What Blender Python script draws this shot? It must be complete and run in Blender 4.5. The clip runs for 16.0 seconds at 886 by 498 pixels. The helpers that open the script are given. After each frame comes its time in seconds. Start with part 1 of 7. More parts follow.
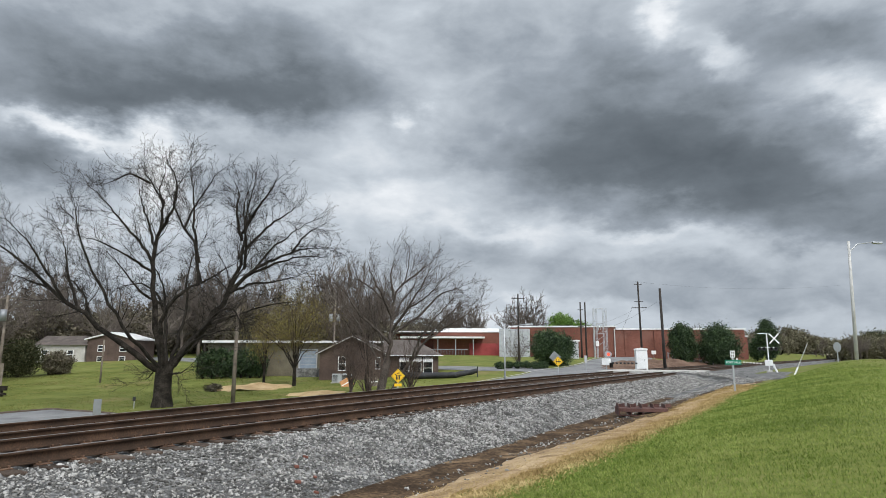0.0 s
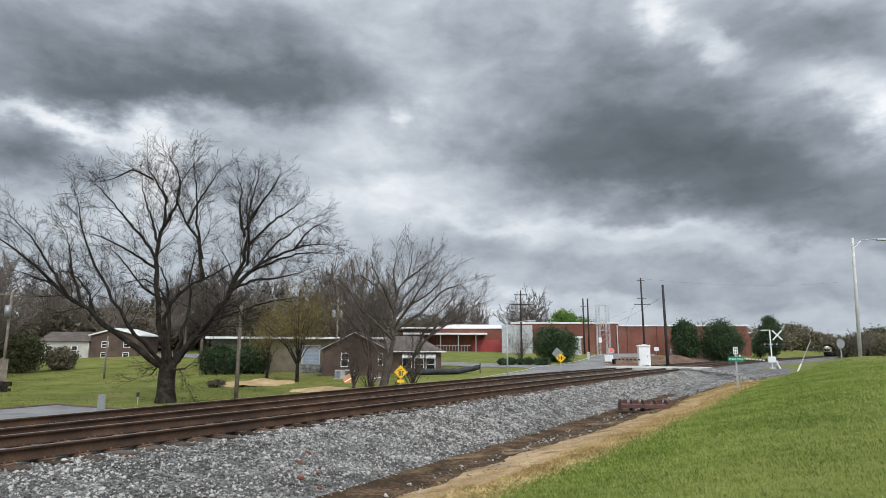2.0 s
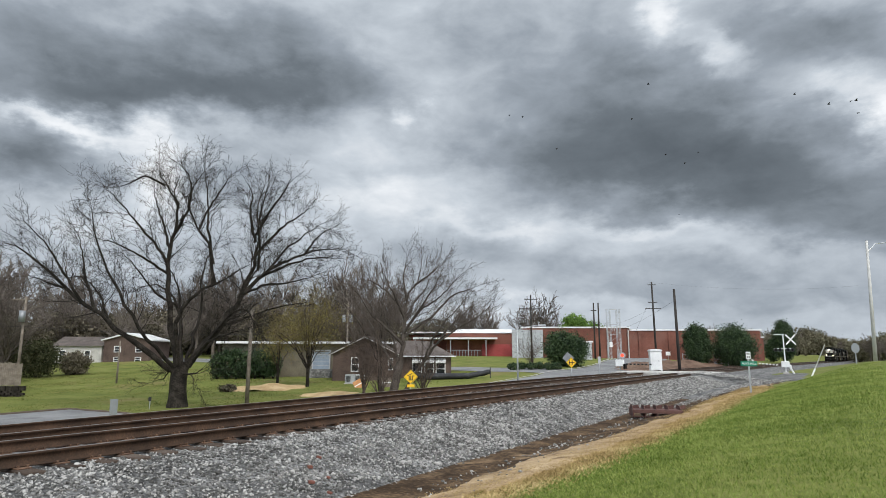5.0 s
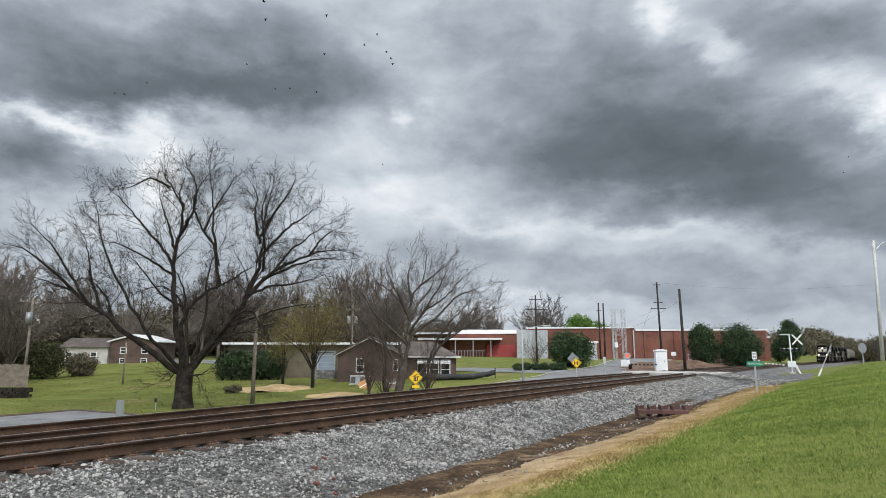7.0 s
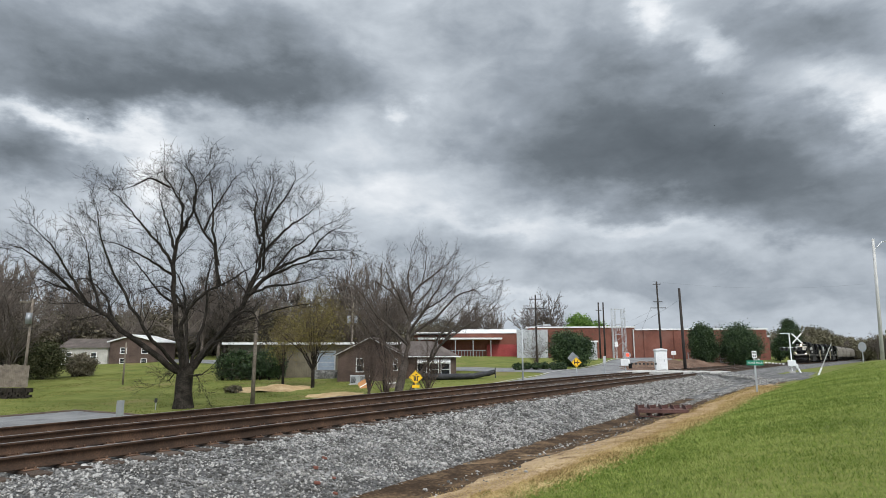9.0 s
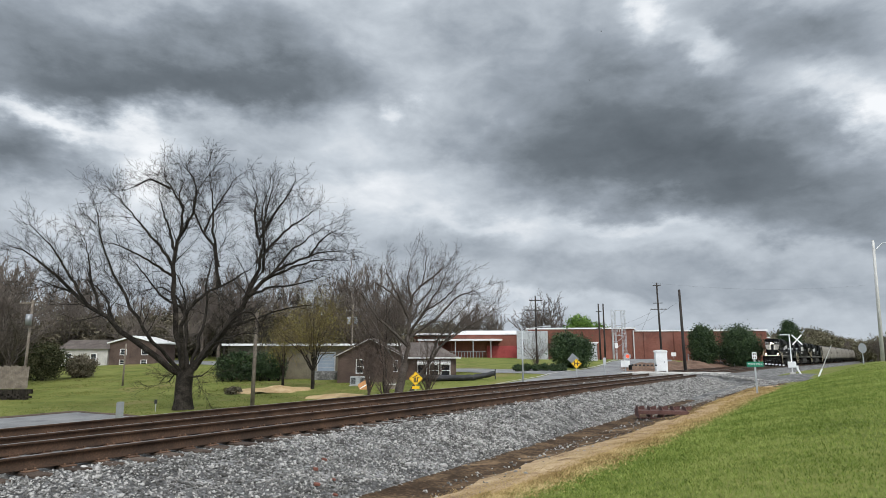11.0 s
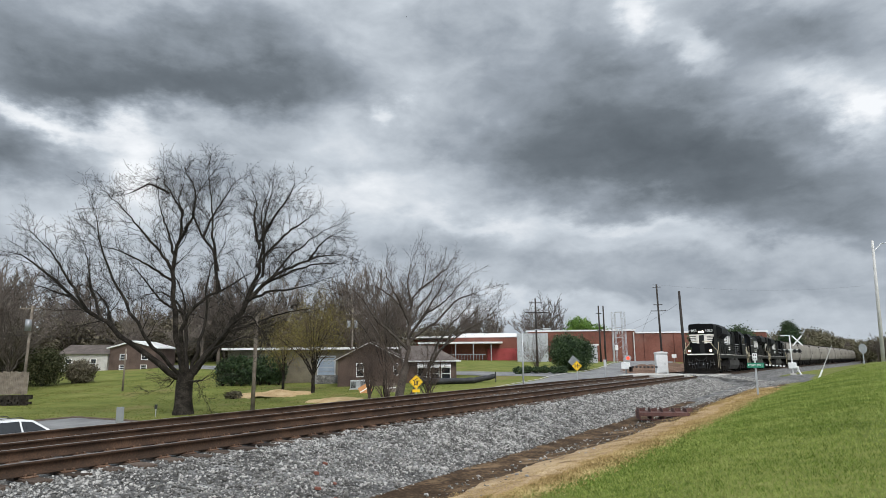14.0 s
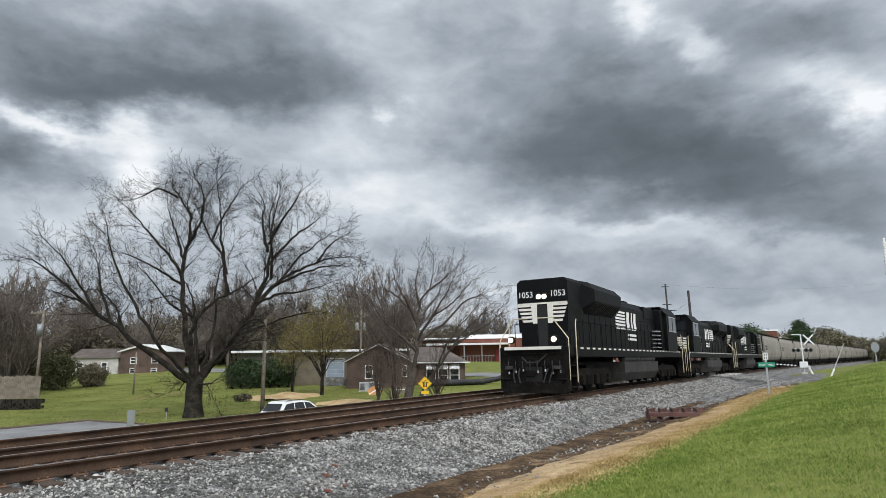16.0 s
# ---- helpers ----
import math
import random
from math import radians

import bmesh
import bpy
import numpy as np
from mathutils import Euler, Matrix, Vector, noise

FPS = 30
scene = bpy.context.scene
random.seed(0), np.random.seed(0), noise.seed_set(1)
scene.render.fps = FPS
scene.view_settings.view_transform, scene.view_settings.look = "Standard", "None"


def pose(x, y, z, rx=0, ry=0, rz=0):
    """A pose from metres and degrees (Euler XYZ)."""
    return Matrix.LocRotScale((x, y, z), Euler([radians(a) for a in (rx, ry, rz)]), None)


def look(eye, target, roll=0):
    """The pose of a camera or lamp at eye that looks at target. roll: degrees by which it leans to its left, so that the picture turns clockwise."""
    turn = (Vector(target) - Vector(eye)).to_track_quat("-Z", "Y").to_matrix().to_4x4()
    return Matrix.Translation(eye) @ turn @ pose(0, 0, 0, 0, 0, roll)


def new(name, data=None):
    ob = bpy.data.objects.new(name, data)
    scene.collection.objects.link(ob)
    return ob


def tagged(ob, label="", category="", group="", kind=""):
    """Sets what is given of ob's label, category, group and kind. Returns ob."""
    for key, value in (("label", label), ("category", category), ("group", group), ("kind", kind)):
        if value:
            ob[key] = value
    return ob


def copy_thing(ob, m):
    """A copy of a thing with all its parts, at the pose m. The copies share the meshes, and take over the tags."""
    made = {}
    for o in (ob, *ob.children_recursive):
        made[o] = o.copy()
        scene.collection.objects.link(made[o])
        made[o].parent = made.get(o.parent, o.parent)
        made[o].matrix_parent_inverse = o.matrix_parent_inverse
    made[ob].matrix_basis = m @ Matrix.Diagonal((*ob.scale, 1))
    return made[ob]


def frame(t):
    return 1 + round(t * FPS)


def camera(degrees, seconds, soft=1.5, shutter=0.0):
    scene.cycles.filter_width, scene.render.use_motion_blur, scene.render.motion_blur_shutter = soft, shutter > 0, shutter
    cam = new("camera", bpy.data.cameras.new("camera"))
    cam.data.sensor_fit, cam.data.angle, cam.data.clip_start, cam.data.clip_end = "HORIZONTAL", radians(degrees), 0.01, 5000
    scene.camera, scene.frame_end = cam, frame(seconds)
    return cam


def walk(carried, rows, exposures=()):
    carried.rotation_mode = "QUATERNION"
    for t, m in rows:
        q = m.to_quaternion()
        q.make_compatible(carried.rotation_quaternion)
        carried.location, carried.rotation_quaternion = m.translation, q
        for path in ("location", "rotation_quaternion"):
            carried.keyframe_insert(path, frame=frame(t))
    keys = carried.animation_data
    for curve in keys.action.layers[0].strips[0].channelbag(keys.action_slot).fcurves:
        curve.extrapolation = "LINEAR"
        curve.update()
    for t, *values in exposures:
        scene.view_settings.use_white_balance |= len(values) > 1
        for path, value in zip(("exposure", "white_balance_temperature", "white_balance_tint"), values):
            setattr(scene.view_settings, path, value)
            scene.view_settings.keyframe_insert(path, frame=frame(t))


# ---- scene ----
cam = camera(72.04, 16.0, soft=0.5)
EYE = (0.0, 0.0, 1.312)
# seconds, degrees to the right, degrees upwards, roll
AIM = (
    (0.0, 1.596, 9.833, 0.117),
    (0.5, 1.562, 9.755, 0.126),
    (1.0, 1.505, 9.619, 0.148),
    (1.5, 1.439, 9.517, 0.147),
    (2.0, 1.341, 9.492, 0.181),
    (2.5, 1.241, 9.557, 0.228),
    (3.0, 1.087, 9.669, 0.235),
    (3.5, 0.930, 9.758, 0.131),
    (4.0, 0.743, 9.815, 0.136),
    (6.5, 0.058, 9.989, 0.094),
    (7.0, -0.016, 9.976, 0.052),
    (7.5, -0.033, 9.977, 0.035),
    (8.0, -0.000, 9.944, -0.057),
    (8.5, -0.000, 9.944, -0.057),
    (9.0, -0.000, 9.944, -0.057),
    (11.5, -0.002, 10.110, -0.043),
    (12.0, 0.014, 10.152, -0.152),
    (12.5, 0.014, 10.183, -0.201),
    (13.0, 0.028, 10.266, -0.253),
    (13.5, 0.068, 10.310, -0.339),
    (14.0, 0.037, 10.339, -0.404),
    (14.5, -0.102, 10.389, -0.498),
    (15.0, -0.213, 10.384, -0.610),
    (15.5, -0.358, 10.399, -0.709),
    (16.0, -0.687, 10.477, -0.778),
)


def aim(yaw, up, roll):
    a, b = radians(yaw), radians(up)
    target = (EYE[0] + math.sin(a) * math.cos(b), EYE[1] + math.cos(a) * math.cos(b), EYE[2] + math.sin(b))
    return look(EYE, target, roll)


walk(cam, [(t, aim(a, b, r)) for t, a, b, r in AIM], exposures=[(0, 0.0), (16, 0.0)])

# ---- light: broken overcast, a faint wide sun behind the clouds ----
SUN_AZ, SUN_EL = radians(155), radians(48)
world = bpy.data.worlds.new("overcast_sky")
scene.world = world
world.use_nodes = True


def link(nt, a, b):
    nt.links.new(a, b)


def math_node(nt, op, a, b=None, c=None, clamp=False):
    n = nt.nodes.new("ShaderNodeMath")
    n.operation, n.use_clamp = op, clamp
    for i, v in enumerate((a, b, c)):
        if v is None:
            continue
        if isinstance(v, (int, float)):
            n.inputs[i].default_value = v
        else:
            link(nt, v, n.inputs[i])
    return n.outputs[0]


def mix_color(nt, fac, a, b, blend="MIX"):
    n = nt.nodes.new("ShaderNodeMix")
    n.data_type, n.blend_type = "RGBA", blend
    for socket, v in ((n.inputs[0], fac), (n.inputs[6], a), (n.inputs[7], b)):
        if isinstance(v, (int, float)):
            socket.default_value = v
        elif isinstance(v, tuple):
            socket.default_value = (*v, 1)
        else:
            link(nt, v, socket)
    return n.outputs[2]


def noise_node(nt, vector, scale, detail=4.0, rough=0.5, distortion=0.0):
    n = nt.nodes.new("ShaderNodeTexNoise")
    n.inputs["Scale"].default_value, n.inputs["Detail"].default_value = scale, detail
    n.inputs["Roughness"].default_value, n.inputs["Distortion"].default_value = rough, distortion
    if vector is not None:
        link(nt, vector, n.inputs["Vector"])
    return n


def ramp_node(nt, fac, stops, smooth=False):
    n = nt.nodes.new("ShaderNodeValToRGB")
    if smooth:
        n.color_ramp.interpolation = "EASE"
    el = n.color_ramp.elements
    while len(el) < len(stops):
        el.new(0.5)
    for e, (p, c) in zip(el, stops):
        e.position, e.color = p, (*c, 1) if isinstance(c, tuple) else (c, c, c, 1)
    link(nt, fac, n.inputs[0])
    return n.outputs[0]


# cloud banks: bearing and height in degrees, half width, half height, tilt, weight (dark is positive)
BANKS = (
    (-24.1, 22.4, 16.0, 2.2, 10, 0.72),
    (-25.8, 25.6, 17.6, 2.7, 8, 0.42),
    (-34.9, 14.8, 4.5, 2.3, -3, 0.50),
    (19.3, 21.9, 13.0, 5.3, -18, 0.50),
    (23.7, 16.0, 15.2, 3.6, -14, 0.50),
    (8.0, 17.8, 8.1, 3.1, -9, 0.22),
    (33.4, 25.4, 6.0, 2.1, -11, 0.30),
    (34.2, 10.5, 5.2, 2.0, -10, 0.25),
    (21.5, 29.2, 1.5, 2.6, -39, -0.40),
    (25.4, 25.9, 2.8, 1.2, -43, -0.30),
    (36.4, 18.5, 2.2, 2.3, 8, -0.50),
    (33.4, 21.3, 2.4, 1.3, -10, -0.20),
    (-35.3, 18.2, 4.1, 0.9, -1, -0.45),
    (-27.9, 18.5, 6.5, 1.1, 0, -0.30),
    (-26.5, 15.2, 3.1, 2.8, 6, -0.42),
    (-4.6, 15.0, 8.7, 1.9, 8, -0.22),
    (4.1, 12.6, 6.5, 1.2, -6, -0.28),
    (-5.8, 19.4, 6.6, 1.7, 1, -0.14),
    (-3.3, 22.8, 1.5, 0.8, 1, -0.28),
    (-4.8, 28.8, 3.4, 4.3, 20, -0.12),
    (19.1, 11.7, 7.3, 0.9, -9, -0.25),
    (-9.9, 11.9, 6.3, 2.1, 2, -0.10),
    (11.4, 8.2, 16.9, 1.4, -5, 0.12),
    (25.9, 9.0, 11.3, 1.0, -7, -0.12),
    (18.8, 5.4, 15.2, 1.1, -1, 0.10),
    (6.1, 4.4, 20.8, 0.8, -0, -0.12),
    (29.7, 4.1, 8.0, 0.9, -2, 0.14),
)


def cloud_color(nt, direction):
    """Grey cloud deck over a direction: large banks, their ragged edges and finer folds."""
    sep = nt.nodes.new("ShaderNodeSeparateXYZ")
    link(nt, direction, sep.inputs[0])
    x, y, z = sep.outputs
    az = math_node(nt, "MULTIPLY", math_node(nt, "ARCTAN2", x, y), 57.2958)
    el = math_node(nt, "MULTIPLY", math_node(nt, "ARCSINE", z), 57.2958)
    # folds lie flatter than they are wide
    deck = nt.nodes.new("ShaderNodeCombineXYZ")
    link(nt, x, deck.inputs[0])
    link(nt, y, deck.inputs[1])
    link(nt, math_node(nt, "MULTIPLY", z, 1.9), deck.inputs[2])
    warp = noise_node(nt, deck.outputs[0], 7.0, 8, 0.58)
    wsep = nt.nodes.new("ShaderNodeSeparateColor")
    link(nt, warp.outputs["Color"], wsep.inputs[0])
    az = math_node(nt, "MULTIPLY_ADD", math_node(nt, "SUBTRACT", wsep.outputs[0], 0.5), 12.0, az)
    el = math_node(nt, "MULTIPLY_ADD", math_node(nt, "SUBTRACT", wsep.outputs[1], 0.5), 8.0, el)
    total = None
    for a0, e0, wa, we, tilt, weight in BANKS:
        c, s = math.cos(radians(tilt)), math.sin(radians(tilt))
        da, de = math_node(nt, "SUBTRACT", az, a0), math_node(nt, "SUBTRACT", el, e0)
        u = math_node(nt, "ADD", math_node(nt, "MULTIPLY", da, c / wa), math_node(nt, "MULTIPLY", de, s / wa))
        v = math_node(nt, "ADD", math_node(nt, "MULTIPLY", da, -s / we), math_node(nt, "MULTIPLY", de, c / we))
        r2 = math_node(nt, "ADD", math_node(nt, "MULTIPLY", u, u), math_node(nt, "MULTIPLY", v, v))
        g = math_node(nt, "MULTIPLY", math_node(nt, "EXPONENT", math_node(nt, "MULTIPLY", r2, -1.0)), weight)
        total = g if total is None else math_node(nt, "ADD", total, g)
    folds = noise_node(nt, deck.outputs[0], 11.0, 9, 0.56, 0.25).outputs["Fac"]
    broad = noise_node(nt, deck.outputs[0], 4.0, 7, 0.55, 0.2).outputs["Fac"]
    depth = math_node(nt, "ADD", total, math_node(nt, "MULTIPLY", math_node(nt, "SUBTRACT", folds, 0.5), 0.5))
    depth = math_node(nt, "ADD", depth, math_node(nt, "MULTIPLY", math_node(nt, "SUBTRACT", broad, 0.5), 0.55))
    depth = math_node(nt, "MULTIPLY", math_node(nt, "ADD", depth, 0.4), 0.72)
    return ramp_node(nt, depth, [(0.0, (0.92, 0.95, 0.985)), (0.22, (0.575, 0.632, 0.695)), (0.43, (0.325, 0.37, 0.425)), (0.68, (0.16, 0.188, 0.217)), (1.0, (0.08, 0.097, 0.115))])


nt = world.node_tree
nt.nodes.clear()
out = nt.nodes.new("ShaderNodeOutputWorld")
sky = nt.nodes.new("ShaderNodeTexSky")
sky.sky_type, sky.sun_disc = "NISHITA", False
sky.sun_elevation, sky.sun_rotation = SUN_EL, SUN_AZ
sky_bg, cloud_bg = nt.nodes.new("ShaderNodeBackground"), nt.nodes.new("ShaderNodeBackground")
link(nt, sky.outputs[0], sky_bg.inputs[0])
sky_bg.inputs[1].default_value = 0.08
coords = nt.nodes.new("ShaderNodeTexCoord")
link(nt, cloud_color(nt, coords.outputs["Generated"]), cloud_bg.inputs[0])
cloud_bg.inputs[1].default_value = 2.7
cover = nt.nodes.new("ShaderNodeMixShader")
cover.inputs[0].default_value = 0.85
link(nt, sky_bg.outputs[0], cover.inputs[1])
link(nt, cloud_bg.outputs[0], cover.inputs[2])
link(nt, cover.outputs[0], out.inputs[0])

sun = new("sun", bpy.data.lights.new("sun", "SUN"))
sun.data.energy, sun.data.angle, sun.data.color = 2.2, radians(25), (1.0, 0.96, 0.9)
sun.matrix_world = look((0, 0, 0), (-math.sin(SUN_AZ) * math.cos(SUN_EL), -math.cos(SUN_AZ) * math.cos(SUN_EL), -math.sin(SUN_EL)))

# ---- materials ----


def material(name, colors, rough=0.8, scale=4.0, fine=60.0, bump=0.2, metal=0.0, coord="Object", spread=0.35, detail=6, distance=0.02, per_object=0.0, per_island=0.0, stain=None, spec=0.5):
    """Principled surface with two scales of colour change and relief; stain: (color, scale, threshold)."""
    mat = bpy.data.materials.new(name)
    mat.use_nodes = True
    nt = mat.node_tree
    bsdf = nt.nodes["Principled BSDF"]
    tc = nt.nodes.new("ShaderNodeTexCoord")
    geo = nt.nodes.new("ShaderNodeNewGeometry")
    vec = geo.outputs["Position"] if coord == "World" else tc.outputs[coord]
    big = noise_node(nt, vec, scale, detail, 0.6)
    small = noise_node(nt, vec, fine, 4, 0.6)
    f = math_node(nt, "ADD", math_node(nt, "MULTIPLY", math_node(nt, "SUBTRACT", big.outputs["Fac"], 0.5), 1.6), math_node(nt, "MULTIPLY", math_node(nt, "SUBTRACT", small.outputs["Fac"], 0.5), 1.4))
    f = math_node(nt, "ADD", f, 0.5)
    if per_island:
        f = math_node(nt, "ADD", f, math_node(nt, "MULTIPLY", math_node(nt, "SUBTRACT", geo.outputs["Random Per Island"], 0.5), per_island))
    if per_object:
        info = nt.nodes.new("ShaderNodeObjectInfo")
        f = math_node(nt, "ADD", f, math_node(nt, "MULTIPLY", math_node(nt, "SUBTRACT", info.outputs["Random"], 0.5), per_object))
    n = len(colors)
    col = ramp_node(nt, f, [(0.5 + (i / (n - 1) - 0.5) * (1.0 - spread * 0.6) if n > 1 else 0.5, c) for i, c in enumerate(colors)])
    if stain:
        sc, ss, th = stain
        sn = noise_node(nt, vec, ss, 8, 0.65)
        sf = ramp_node(nt, sn.outputs["Fac"], [(th, 0.0), (min(th + 0.12, 1), 1.0)])
        col = mix_color(nt, sf, col, sc)
    link(nt, col, bsdf.inputs["Base Color"])
    bsdf.inputs["Metallic"].default_value = metal
    bsdf.inputs["Specular IOR Level"].default_value = spec
    rr = math_node(nt, "MULTIPLY_ADD", math_node(nt, "SUBTRACT", small.outputs["Fac"], 0.5), 0.3, rough, clamp=True)
    link(nt, rr, bsdf.inputs["Roughness"])
    if bump:
        bn = nt.nodes.new("ShaderNodeBump")
        bn.inputs["Strength"].default_value, bn.inputs["Distance"].default_value = bump, distance
        link(nt, small.outputs["Fac"], bn.inputs["Height"])
        link(nt, bn.outputs[0], bsdf.inputs["Normal"])
    return mat


def glow(name, color, strength):
    mat = bpy.data.materials.new(name)
    mat.use_nodes = True
    b = mat.node_tree.nodes["Principled BSDF"]
    b.inputs["Base Color"].default_value = (*color, 1)
    b.inputs["Emission Color"].default_value = (*color, 1)
    b.inputs["Emission Strength"].default_value = strength
    return mat


